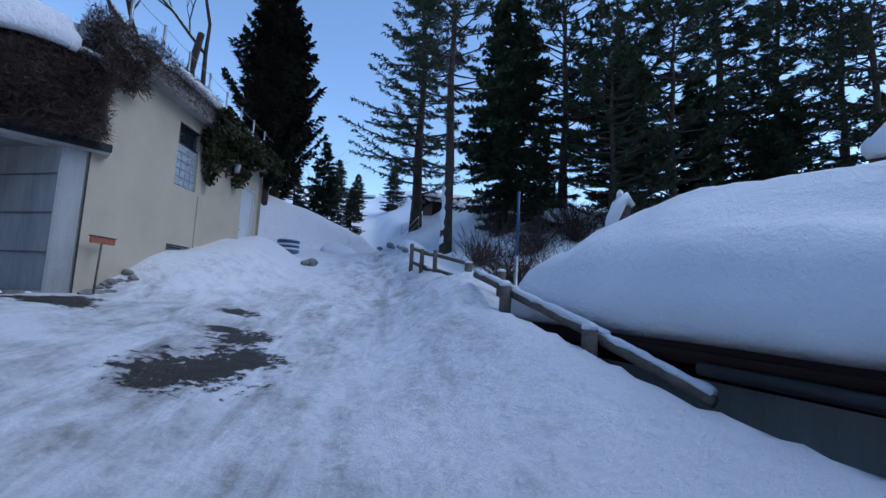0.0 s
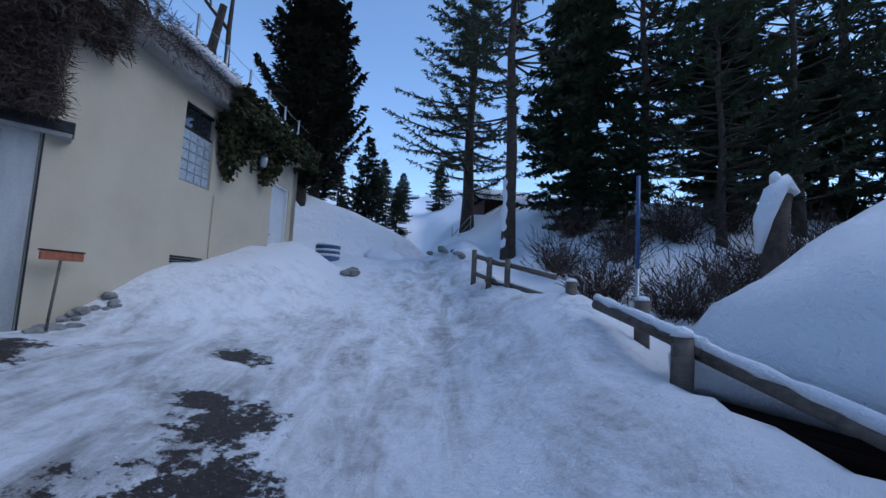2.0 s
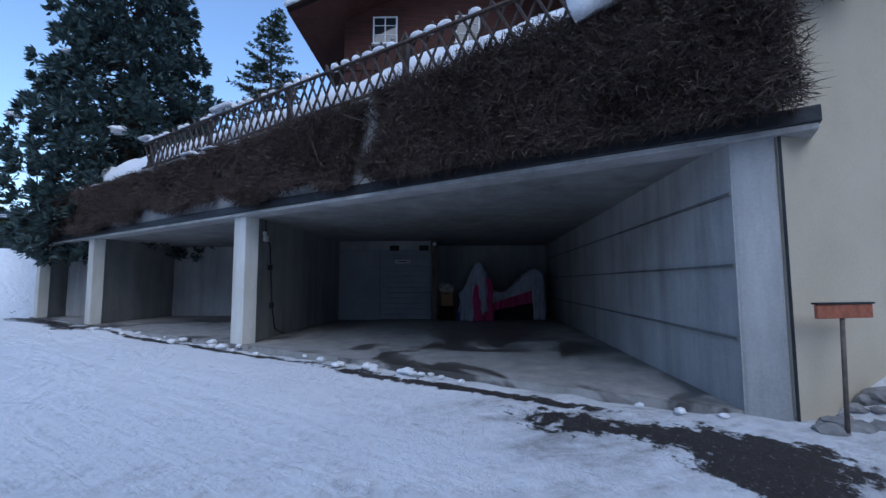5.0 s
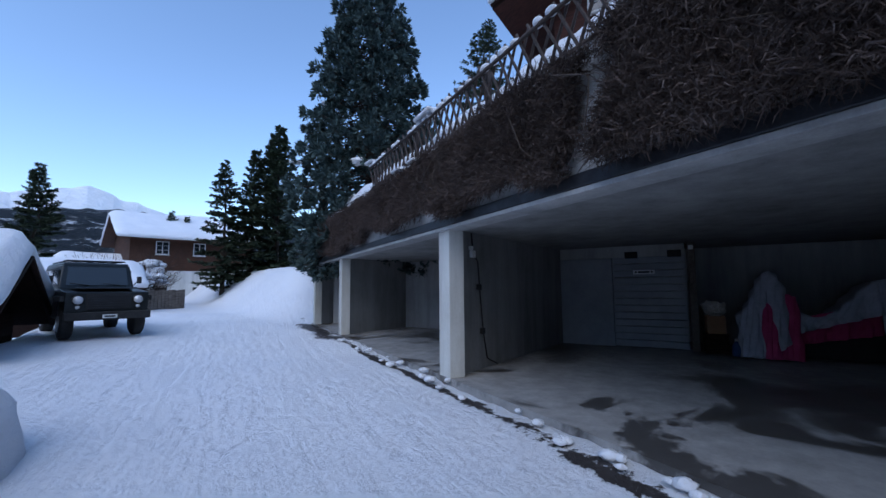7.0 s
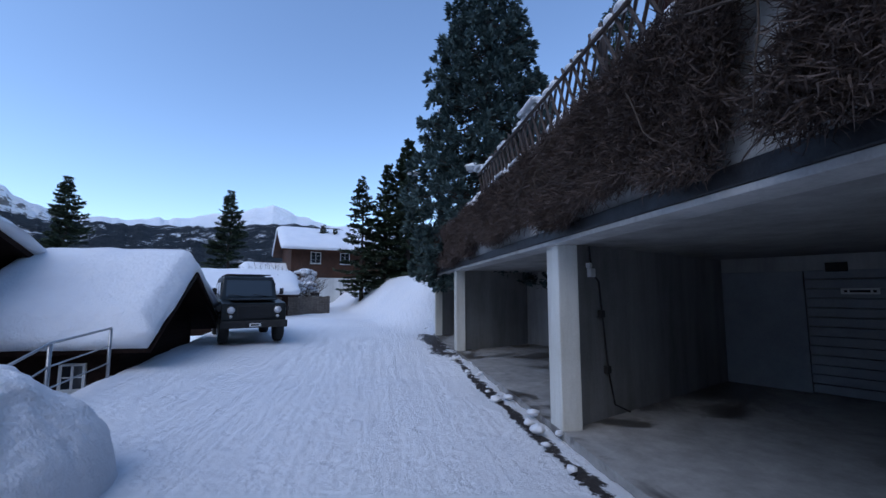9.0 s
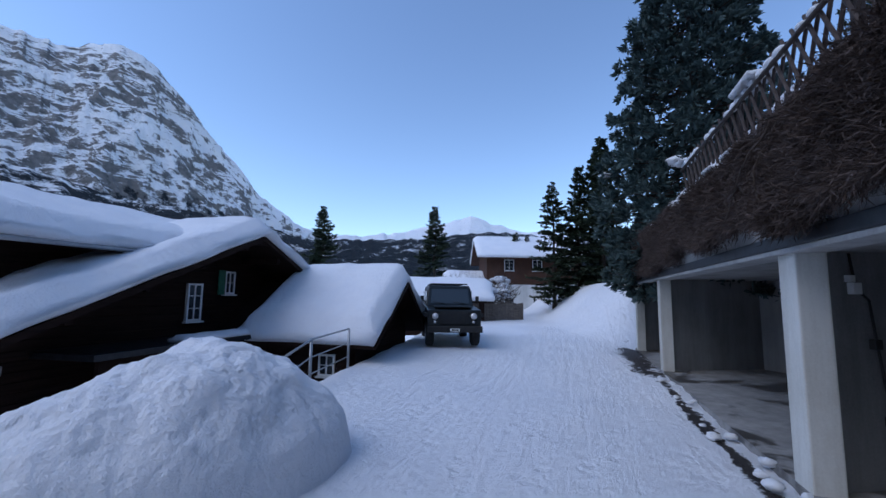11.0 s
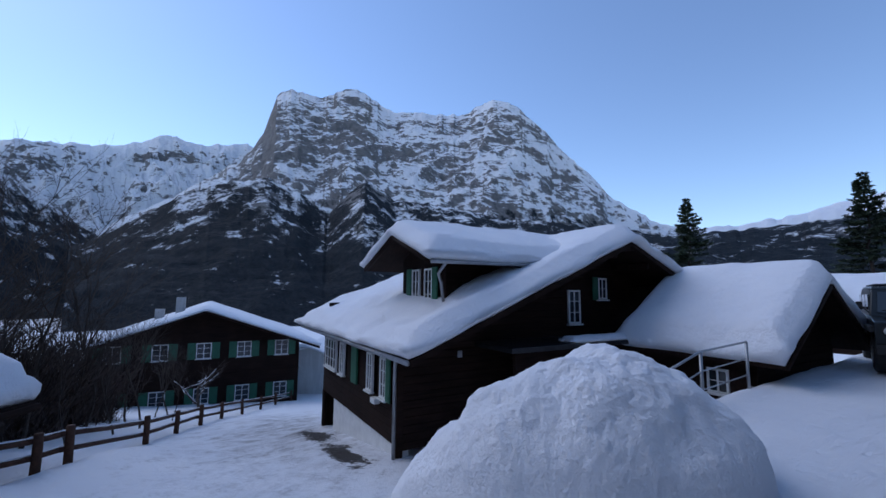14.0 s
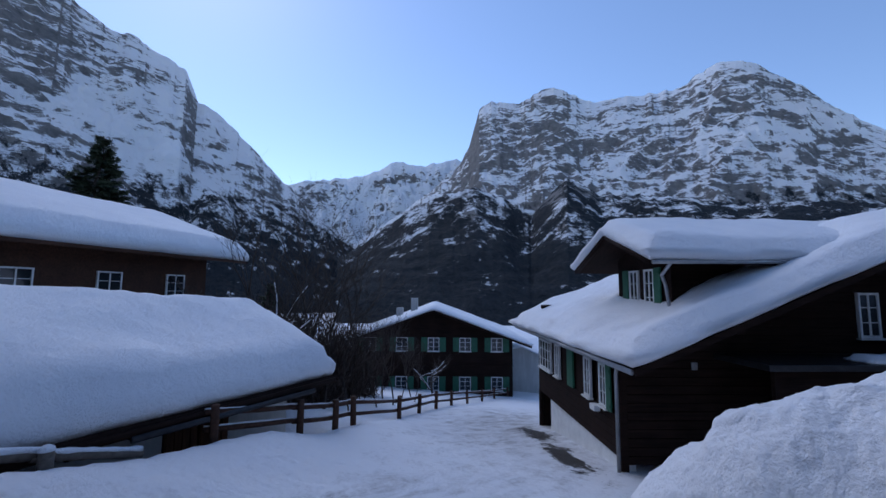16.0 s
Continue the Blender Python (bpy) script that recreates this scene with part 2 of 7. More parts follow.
def ground_height(x, y):
    x, y = np.asarray(x, float), np.asarray(y, float)
    q, s = lane(x, y)
    e = (x - 0.97) * 0.9 - (y + 4.21) * 0.44
    base = lane_height(q) - 0.09 * np.logaddexp(0, np.clip(e, -40, 60)) * sstep(0, -5, q)
    # garage forecourt, level, and the lane that goes on past the parked car
    edge = 3.0 + 1.0 * np.clip(-q, 0, 60)
    half = 2.2 - 1.2 * sstep(0.5, 4, -q)
    w = sstep(-1, 1, (s - edge) / half) * (1 - sstep(9.0, 12.0, q - 0.9 * np.clip(s - 4.5, 0, 2.5)))
    fore = FLOOR_Z - 0.07 + 0.03 * np.clip(-q - 2, 0, 20) + 0.03 * sstep(0, 1, np.sin(s * 0.5))
    z = base * (1 - w) + fore * w
    # bank along the rail, and the hollow with the hut behind it
    off, al = 0.823 * x + 0.568 * y, 0.568 * x - 0.823 * y
    along = sstep(4.5, 7.5, q) * (1 - sstep(18, 26, q))
    z = z + along * 0.62 * np.exp(-((s + 2.0) / 0.85) ** 2)
    dip = sstep(4.85, 5.4, off) * (1 - sstep(10.8, 12, off)) * sstep(-6.6, -5.2, al) * (1 - sstep(2.0, 4.5, al))
    z = z - dip * 1.6
    crest = np.exp(-((off - 4.5) / np.where(off < 4.5, 1.3, 0.4)) ** 2) * sstep(-7.5, -4.5, al) * (1 - sstep(3.0, 6.0, al))
    z = z * (1 - crest) + np.maximum(z, np.maximum(0.58 - 0.23 * al, 0.9 - 0.1 * al - 0.4 * sstep(-0.5, 1.5, al))) * crest
    # ridge of ploughed snow that buries the rail
    ridge = np.full_like(z, -50.0)
    for (ax, ay, az), (bx, by, bz) in zip(RIDGE, RIDGE[1:]):
        L2 = (bx - ax) ** 2 + (by - ay) ** 2
        f = np.clip(((x - ax) * (bx - ax) + (y - ay) * (by - ay)) / L2, 0, 1)
        d = np.hypot(x - ax - f * (bx - ax), y - ay - f * (by - ay))
        ridge = np.maximum(ridge, az + f * (bz - az) - 0.62 * np.sqrt(d * d + 0.03) + 0.1)
    z = z + 0.09 * np.logaddexp(0, np.clip((ridge - z) / 0.09, -40, 40))
    # wooded slope on the far side of the lane
    z = z + 2.8 * sstep(-1.8, -8, s) * sstep(9, 18, q)
    # piled snow at the side wall
    pile = sstep(1.75, 3.5, s - 0.05 * (10 - q)) * sstep(8.2, 10.8, q + 0.25 * (s - 3)) * (1 - sstep(14.6, 15.8, q)) * (1 - sstep(5.5, 6.5, s))
    z = z + pile * (0.85 + 0.35 * (fbm(x * 0.6, y * 0.6, 3, 21) - 0.5))
    # bank at the far end of the garages
    z = z + 2.6 * sstep(0, 5, s - 18.6 - 0.75 * np.clip(-q - 4, 0, 30)) * sstep(4.2, 8, -q)
    # garden terrace behind the garages
    din = (x + 6.2) * -0.857 + (y - 6.75) * 0.515
    far = (x + 6.2) * -0.515 + (y - 6.75) * -0.857
    behind = sstep(7.0, 8.5, din) * sstep(-16, -12, far) * (1 - sstep(22, 34, far))
    z = z * (1 - behind) + np.maximum(z, 5.2 + 0.08 * din) * behind
    under = sstep(0.0, 0.4, din) * (1 - sstep(11, 11.5, din)) * sstep(-0.2, 0.2, far + 0.4 * din) * (1 - sstep(20.2, 20.6, far))
    z = z * (1 - under) + np.minimum(z, FLOOR_Z - 0.25) * under
    # the lane tops a rise and dips before the meadow
    z = z - 2.3 * sstep(18, 26, q) * (1 - sstep(29, 52, q)) * sstep(-2.8, -1.4, s) * (1 - sstep(3.2, 5.5, s))
    # the open meadow up the hill rises on both sides
    z = z + 5 * sstep(6, 30, s) * sstep(22, 45, q)
    return z


def relief(x, y):
    """Lumps and ruts of the trodden snow."""
    q, s = lane(x, y)
    z = 0.05 * (fbm(x * 1.1, y * 1.1, 4, 3) - 0.5) + 0.03 * (fbm(x * 4, y * 4, 3, 8) - 0.5)
    off = sstep(1.6, 3.2, np.abs(s + 0.2)) * sstep(2, 6, np.abs(q - 3) + np.abs(s) * 0.4)
    z = z + off * 0.16 * (fbm(x * 0.7, y * 0.7, 4, 11) - 0.5)
    rut = np.exp(-((s - 0.75) / 0.3) ** 2) + np.exp(-((s + 0.75) / 0.3) ** 2)
    z = z - 0.025 * rut * sstep(4, 8, q)
    return z


def make_ground_material():
    m, nt, b = mat("packed_snow_lane", 0.55, 0, 0.4)
    p = where(nt)
    sep = nt.nodes.new("ShaderNodeSeparateXYZ")
    nt.links.new(p, sep.inputs[0])
    X, Y = sep.outputs[0], sep.outputs[1]
    warp = noise_tex(nt, p, 1.6, 6, 0.65)
    fine = noise_tex(nt, p, 9, 5, 0.7)

    def patch(cx, cy, rx, ry, turn, soft):
        c, s_ = math.cos(radians(turn)), math.sin(radians(turn))
        dx, dy = sums(nt, "SUBTRACT", X, cx), sums(nt, "SUBTRACT", Y, cy)
        u = sums(nt, "DIVIDE", sums(nt, "ADD", sums(nt, "MULTIPLY", dx, c), sums(nt, "MULTIPLY", dy, s_)), rx)
        v = sums(nt, "DIVIDE", sums(nt, "SUBTRACT", sums(nt, "MULTIPLY", dy, c), sums(nt, "MULTIPLY", dx, s_)), ry)
        d = sums(nt, "SQRT", sums(nt, "ADD", sums(nt, "MULTIPLY", u, u), sums(nt, "MULTIPLY", v, v)), 0)
        d = sums(nt, "ADD", d, sums(nt, "MULTIPLY", sums(nt, "SUBTRACT", warp, 0.5), 3.4))
        d = sums(nt, "ADD", d, sums(nt, "MULTIPLY", sums(nt, "SUBTRACT", fine, 0.5), 2.6))
        r = nt.nodes.new("ShaderNodeMapRange")
        r.inputs["From Min"].default_value, r.inputs["From Max"].default_value = 1.0 + soft, 1.0 - soft
        nt.links.new(d, r.inputs["Value"])
        return r.outputs[0]

    wet = None
    for spec in WET:
        k = patch(*spec, 0.12)
        wet = k if wet is None else sums(nt, "MAXIMUM", wet, k)
    grey = None
    for spec in GREY:
        k = patch(*spec, 0.7)
        grey = k if grey is None else sums(nt, "MAXIMUM", grey, k)
    # trodden lane: grey ice streaks drawn out along the lane
    mp = nt.nodes.new("ShaderNodeMapping")
    mp.vector_type = "TEXTURE"
    mp.inputs["Rotation"].default_value = (0, 0, radians(21))
    mp.inputs["Scale"].default_value = (0.6, 2.2, 1)
    nt.links.new(p, mp.inputs["Vector"])
    streak = noise_tex(nt, mp.outputs[0], 1.4, 7, 0.7, 0.5)
    big = noise_tex(nt, p, 0.35, 4)
    snow = ramp(nt, big, [(0.3, (0.80, 0.82, 0.86)), (0.7, (0.88, 0.89, 0.91))])
    ice = ramp(nt, streak, [(0.36, (0.30, 0.29, 0.285)), (0.60, (0.80, 0.82, 0.86))])
    col = mixed(nt, sums(nt, "MULTIPLY", grey, 0.95), snow, ice)
    speck = noise_tex(nt, p, 55, 3, 0.8)
    dirt = ramp(nt, speck, [(0.66, (1, 1, 1)), (0.74, (0.45, 0.38, 0.32))])
    mul = nt.nodes.new("ShaderNodeMix")
    mul.data_type, mul.blend_type = "RGBA", "MULTIPLY"
    nt.links.new(sums(nt, "MULTIPLY", grey, 0.9), mul.inputs[0])
    nt.links.new(col, mul.inputs[6])
    nt.links.new(dirt, mul.inputs[7])
    asphalt = ramp(nt, noise_tex(nt, p, 38, 5, 0.8), [(0.35, (0.014, 0.011, 0.010)), (0.60, (0.040, 0.031, 0.028)), (0.68, (0.45, 0.45, 0.47))])
    nt.links.new(mixed(nt, wet, mul.outputs[2], asphalt), b.inputs["Base Color"])
    rough = nt.nodes.new("ShaderNodeMapRange")
    rough.inputs["To Min"].default_value, rough.inputs["To Max"].default_value = 0.62, 0.55
    nt.links.new(sums(nt, "MAXIMUM", sums(nt, "MULTIPLY", grey, 0.6), wet), rough.inputs["Value"])
    nt.links.new(rough.outputs[0], b.inputs["Roughness"])
    h = sums(nt, "ADD", noise_tex(nt, p, 4.5, 5, 0.65), sums(nt, "MULTIPLY", noise_tex(nt, p, 22, 6, 0.8), 0.6))
    h = sums(nt, "SUBTRACT", h, sums(nt, "MULTIPLY", wet, 0.4))
    cell = nt.nodes.new("ShaderNodeTexVoronoi")
    cell.inputs["Scale"].default_value = 3.2
    nt.links.new(p, cell.inputs["Vector"])
    tread = ramp(nt, cell.outputs["Distance"], [(0.12, (0, 0, 0)), (0.34, (1, 1, 1))])
    h = sums(nt, "ADD", h, sums(nt, "MULTIPLY", tread, 0.35))
    mt = nt.nodes.new("ShaderNodeMapping")
    mt.vector_type = "TEXTURE"
    mt.inputs["Rotation"].default_value = (0, 0, radians(-31))
    mt.inputs["Scale"].default_value = (0.31, 3.0, 1)
    nt.links.new(p, mt.inputs["Vector"])
    tracks = noise_tex(nt, mt.outputs[0], 1.5, 6, 0.6, 0.3)
    h = sums(nt, "ADD", h, sums(nt, "MULTIPLY", tracks, 1.1))
    bump(nt, b, h, 0.9, 0.06)
    return m


# bare wet asphalt and grey trodden ice: centre, half sizes, turn
WET = [(-2.2, 5.45, 0.42, 0.5, -20), (-2.3, 4.85, 0.58, 0.45, 20), (-2.7, 6.2, 0.35, 0.4, 30), (-3.1, 6.5, 0.3, 0.2, 0), (-3.78, 7.6, 0.3, 0.2, 0), (-5.95, 5.65, 0.26, 1.1, -31), (-5.55, 6.1, 0.35, 0.3, 10), (-5.3, 5.85, 0.4, 0.22, 20),
       (-7.5, 3.9, 0.10, 1.9, -31), (-11.0, -1.75, 0.10, 5.0, -31), (-14.8, -8.1, 0.4, 2.6, -31), (2.6, -4.0, 0.3, 1.5, 65), (5.2, -5.4, 0.35, 1.2, 65)]
GREY = [(-2.8, 6.0, 2.1, 4.2, 15), (-4.6, 6.9, 1.5, 1.5, 0), (-1.9, 10.5, 1.0, 5, 20), (-3.8, 15, 1.1, 5, 20), (-5.9, 5.4, 0.7, 1.6, -31), (0.2, 1.5, 1.0, 3.0, 20), (7, -6, 2.2, 5, 55)]
LANE = make_ground_material()


def build_ground():
    n = 430
    u = np.linspace(-1, 1, n)
    gx = -3.0 + 7.0 * np.sinh(6.55 * u)
    gy = 2.0 + 7.0 * np.sinh(6.55 * u)
    xx, yy = np.meshgrid(gx, gy)
    zz = ground_height(xx, yy) + relief(xx, yy)
    r = np.hypot(xx, yy)
    zz = np.where(r > 90, np.clip(zz, -40, 60) * np.clip(1 - (r - 90) / 900, 0, 1) - 60 * sstep(90, 900, r), zz)
    idx = np.arange(n * n).reshape(n, n)
    faces = np.stack([idx[:-1, :-1], idx[:-1, 1:], idx[1:, 1:], idx[1:, :-1]], -1).reshape(-1, 4)
    ob = raw("ground", np.stack([xx, yy, zz], -1).reshape(-1, 3).tolist(), faces.tolist(), LANE, smooth=True)
    return tagged(ob, "snow-covered ground with a trodden icy lane", "ground", kind="structure")


build_ground()


# ---------------- mountains ----------------
def make_mountain(name, treeline, snow_bias, seedshift):
    m, nt, b = mat(name, 0.85, 0, 0.15)
    p = where(nt)
    geo = nt.nodes.new("ShaderNodeNewGeometry")
    sep = nt.nodes.new("ShaderNodeSeparateXYZ")
    nt.links.new(geo.outputs["Normal"], sep.inputs[0])
    pos = nt.nodes.new("ShaderNodeSeparateXYZ")
    nt.links.new(p, pos.inputs[0])
    mp = nt.nodes.new("ShaderNodeMapping")
    mp.inputs["Scale"].default_value = (0.009, 0.009, 0.024)
    mp.inputs["Rotation"].default_value = (radians(38), radians(-24), 0)
    mp.inputs["Location"].default_value = (seedshift, 0, 0)
    nt.links.new(p, mp.inputs["Vector"])
    band = noise_tex(nt, mp.outputs[0], 1.0, 14, 0.7, 0.9)
    blotch = noise_tex(nt, p, 0.006, 10, 0.68)
    fine = noise_tex(nt, p, 0.03, 8, 0.7)
    # snow lies on the flatter ledges, rock shows where it is steep
    lie = sums(nt, "ADD", sums(nt, "MULTIPLY", sep.outputs[2], 0.62), sums(nt, "ADD", sums(nt, "MULTIPLY", band, 1.15), sums(nt, "ADD", sums(nt, "MULTIPLY", blotch, 0.55), sums(nt, "ADD", sums(nt, "MULTIPLY", fine, 0.25), sums(nt, "MULTIPLY", sums(nt, "SUBTRACT", noise_tex(nt, p, 0.0019, 3, 0.55, 0.6), 0.5), 0.75)))))
    snowy = ramp(nt, sums(nt, "ADD", lie, snow_bias - 0.80), [(0.50, (0, 0, 0)), (0.58, (1, 1, 1))])
    rock = ramp(nt, fine, [(0.3, (0.10, 0.10, 0.105)), (0.7, (0.26, 0.25, 0.245))])
    col = mixed(nt, snowy, rock, (0.80, 0.82, 0.86))
    # forest below the tree line, broken by clearings
    t = sums(nt, "ADD", pos.outputs[2], sums(nt, "MULTIPLY", sums(nt, "SUBTRACT", noise_tex(nt, p, 0.006, 8, 0.7), 0.5), treeline * 1.5))
    trees = nt.nodes.new("ShaderNodeMapRange")
    trees.inputs["From Min"].default_value, trees.inputs["From Max"].default_value = treeline * 1.06, treeline * 0.94
    nt.links.new(t, trees.inputs["Value"])
    gaps = ramp(nt, sums(nt, "ADD", noise_tex(nt, stretched(nt, 0.016, 0.016, 0.009), 1.0, 12, 0.78), sums(nt, "MULTIPLY", pos.outputs[2], 0.00036)), [(0.60, (1, 1, 1)), (0.66, (0, 0, 0))])
    forest = ramp(nt, noise_tex(nt, p, 0.08, 6, 0.8), [(0.35, (0.008, 0.012, 0.017)), (0.75, (0.032, 0.040, 0.047))])
    nt.links.new(mixed(nt, sums(nt, "MULTIPLY", trees.outputs[0], gaps), col, forest), b.inputs["Base Color"])
    bump(nt, b, sums(nt, "ADD", band, sums(nt, "MULTIPLY", fine, 0.5)), 0.9, 30)
    return m


def mountain(name, crest, near, far, foot_elev, material, rough, seed, label, steep=1.0, steps=150, rows=90):
    """A massif: crest is a list of (bearing, elevation) in degrees as seen from the lane; it climbs from near to far."""
    cb = np.array(crest, float)
    o = np.argsort(cb[:, 0])
    az = np.linspace(cb[o[0], 0], cb[o[-1], 0], steps)
    el = np.interp(az, cb[o, 0], cb[o, 1])
    el = el + (fbm(az * 1.2, az * 0 + seed, 4, seed) - 0.5) * 0.7
    v = np.linspace(0, 1.25, rows)
    A, V = np.meshgrid(np.radians(az), v)
    E = np.tile(el, (rows, 1))
    top = far * np.tan(np.radians(E)) + 3.5
    low = near * np.tan(np.radians(foot_elev)) + 3.5
    R = near + (far - near) * np.minimum(V, 1) + (far - near) * 0.6 * np.maximum(V - 1, 0)
    rise = np.where(V <= 1, V ** steep, 1 - (V - 1) * 2.2)
    x, y = -5 + R * np.cos(A), 3 + R * np.sin(A)
    sc = 1 / 260.0
    ridge = 1 - np.abs(2 * fbm(x * sc, y * sc, 5, seed + 3) - 1)
    z = low + (top - low) * rise
    fade = np.clip(V * 4, 0, 1) * np.clip((1 - V) * 5, 0, 1)
    z = z + fade * (ridge - 0.75) * rough + fade * (fbm(x / 60, y / 60, 4, seed + 9) - 0.5) * rough * 0.35
    # rock ledges
    k = rough * 0.55
    z = z + fade * 0.2 * k * np.sin(z / k * 2 * np.pi) / (2 * np.pi)
    idx = np.arange(rows * steps).reshape(rows, steps)
    faces = np.stack([idx[:-1, :-1], idx[:-1, 1:], idx[1:, 1:], idx[1:, :-1]], -1).reshape(-1, 4)
    ob = raw(name, np.stack([x, y, z], -1).reshape(-1, 3).tolist(), faces.tolist(), material, smooth=False)
    return tagged(ob, label, "mountain", kind="structure")


ROCK_A = make_mountain("snowy_rock_face", 380, 0.01, 3.0)
ROCK_B = make_mountain("snowy_far_peaks", 150, 0.12, 9.0)
ROCK_C = make_mountain("wooded_spur", 2000, -0.1, 5.0)
mountain("mountain_main", [(-12, 3), (-15.6, 6.1), (-21.7, 10.2), (-29.6, 16.1), (-32.0, 19.8), (-33.4, 24.6), (-35.2, 25.5), (-39.2, 24.9), (-41.2, 26.1), (-43.9, 26.6), (-49, 24.3),
         (-54.6, 24.2), (-59, 23.9), (-62.1, 25.6), (-64.9, 25.7), (-67, 24.6), (-70.4, 21.7), (-73.1, 18.4), (-75.5, 16.4), (-79.2, 12.1), (-84.7, 8.5), (-92, 6)], 1500, 3300, -4.0, ROCK_A, 150, 5,
         "huge snow-dusted rock massif with a steep north face", 0.9, 330, 190)
mountain("mountain_left", [(31, 29), (21, 29.5), (15.6, 28.2), (12.2, 26.9), (9.6, 26.7), (4.9, 24.9), (3.5, 21.8), (1.4, 21.1), (-2.4, 18.1), (-7.4, 13.5), (-11.1, 9.7), (-15.6, 6.1), (-19, 3.5)],
         1200, 2600, -4, ROCK_A, 120, 14, "steep snow-dusted rock mountain above the valley", 0.95, 260, 150)
mountain("mountain_back", [(0, 11), (-7, 13.4), (-9.4, 14.5), (-13.8, 14.9), (-17.6, 15.7), (-21.5, 17.8), (-24.7, 17.2), (-30.4, 18.2), (-36, 16)], 3000, 4300, 2, ROCK_B, 330, 23,
         "far glacier ridge in a mountain gap", 1.0, 160, 70)
mountain("mountain_spur", [(-14, 4.2), (-17.2, 6.2), (-23.2, 11.0), (-28, 13.2), (-32.8, 14.5), (-36.7, 13.0), (-40.5, 10.4), (-45.3, 15.4), (-49.4, 12.8), (-54.1, 12.3), (-60.6, 11.2), (-64, 10.2), (-71.3, 9.8),
         (-83.9, 7.2), (-92, 6)], 700, 1450, -6.0, ROCK_C, 55, 31, "dark wooded spur with snowy clearings and low cliffs", 1.15, 240, 100)
mountain("mountain_right", [(-74, 8.6), (-79.2, 9.4), (-84.7, 8.5), (-90.6, 7.8), (-96.8, 8.4), (-102.3, 9.7), (-105.5, 10.4), (-107.4, 11.0), (-110.9, 9.8), (-114, 8.8), (-117.1, 8.9), (-124.3, 7.8), (-140, 7), (-160, 6)],
         1900, 3600, -2, ROCK_B, 60, 41, "low snowy mountain with a pointed top", 1.0, 200, 60)
mountain("hill_right", [(-80, 7.0), (-90, 7.4), (-96, 7.6), (-101.5, 7.9), (-106, 8.6), (-112, 8.7), (-118, 8.0), (-130, 7), (-150, 7)], 600, 1500, -6, ROCK_C, 40, 47,
         "dark wooded hillside with snowy fields", 1.0, 160, 60)
mountain("hill_up", [(150, 12), (130, 12.6), (122, 13.0), (113, 12.9), (108, 11.9), (104, 9.8), (100, 9.4), (90, 9.5), (75, 10), (60, 11)], 190, 420, 2, ROCK_C, 10, 53,
         "dark wooded ridge above the snowy meadow", 1.0, 160, 40)

# ---------------- garages ----------------
A0 = Vector((-6.2, 6.75, 0))
GD = Vector((-0.515, -0.857, 0))      # along the front, away from the cream wall
GN = Vector((-0.857, 0.515, 0))       # into the building
WD = Vector((-0.998, 0.07, 0))        # garage side walls
UD = Vector((-0.233, 0.972, 0))       # along the cream wall
CEIL = 4.0


def front(a, d=0.0):
    p = A0 + GD * a + GN * d
    return (p.x, p.y)


def wallbox(name, p, q, thick, z0, z1, material, parent=None, label=""):
    """An upright wall between plan points p and q, thick to its left."""
    p, q = Vector((*p[:2], 0)), Vector((*q[:2], 0))
    d = (q - p).normalized()
    n = Vector((-d.y, d.x, 0)) * thick
    bm = bmesh.new()
    slab(bm, [(v.x, v.y) for v in (p, q, q + n, p + n)], z0, z1)
    return part(name, bm, material, parent, label)


def side_line(a, length, off=0.0):
    p = A0 + GD * a
    p = Vector(p) + WD * off
    q = p + WD * length
    return (p.x, p.y), (q.x, q.y)


# floor with a worn lip
bm = bmesh.new()
pf = [front(0.0, 0.02), front(20.0, 0.02), front(20.0, 10.5), front(-3.0, 10.5)]
slab(bm, pf, FLOOR_Z - 0.5, FLOOR_Z)
FLOOR, _nt, _b = mat("stained_concrete_floor", 0.7, 0, 0.4)
_dry = ramp(_nt, noise_tex(_nt, where(_nt), 3.0, 8, 0.7), [(0.3, (0.20, 0.195, 0.185)), (0.7, (0.36, 0.35, 0.335))])
_wet = ramp(_nt, noise_tex(_nt, where(_nt), 0.55, 5, 0.6, 0.8), [(0.52, (0, 0, 0)), (0.57, (1, 1, 1))])
_nt.links.new(mixed(_nt, _wet, _dry, (0.07, 0.066, 0.062)), _b.inputs["Base Color"])
_r = _nt.nodes.new("ShaderNodeMapRange")
_r.inputs["To Min"].default_value, _r.inputs["To Max"].default_value = 0.8, 0.3
_nt.links.new(_wet, _r.inputs["Value"])
_nt.links.new(_r.outputs[0], _b.inputs["Roughness"])
bump(_nt, _b, noise_tex(_nt, where(_nt), 14, 6, 0.7), 0.3, 0.006)
tagged(part("floor", bm, FLOOR), "stained concrete garage floor", "floor", kind="structure")
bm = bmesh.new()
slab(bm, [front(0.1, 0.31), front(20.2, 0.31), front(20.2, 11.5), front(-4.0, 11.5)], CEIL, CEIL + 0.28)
tagged(part("ceiling", bm, DARK_CONCRETE), "bare concrete garage ceiling", "ceiling", kind="structure")

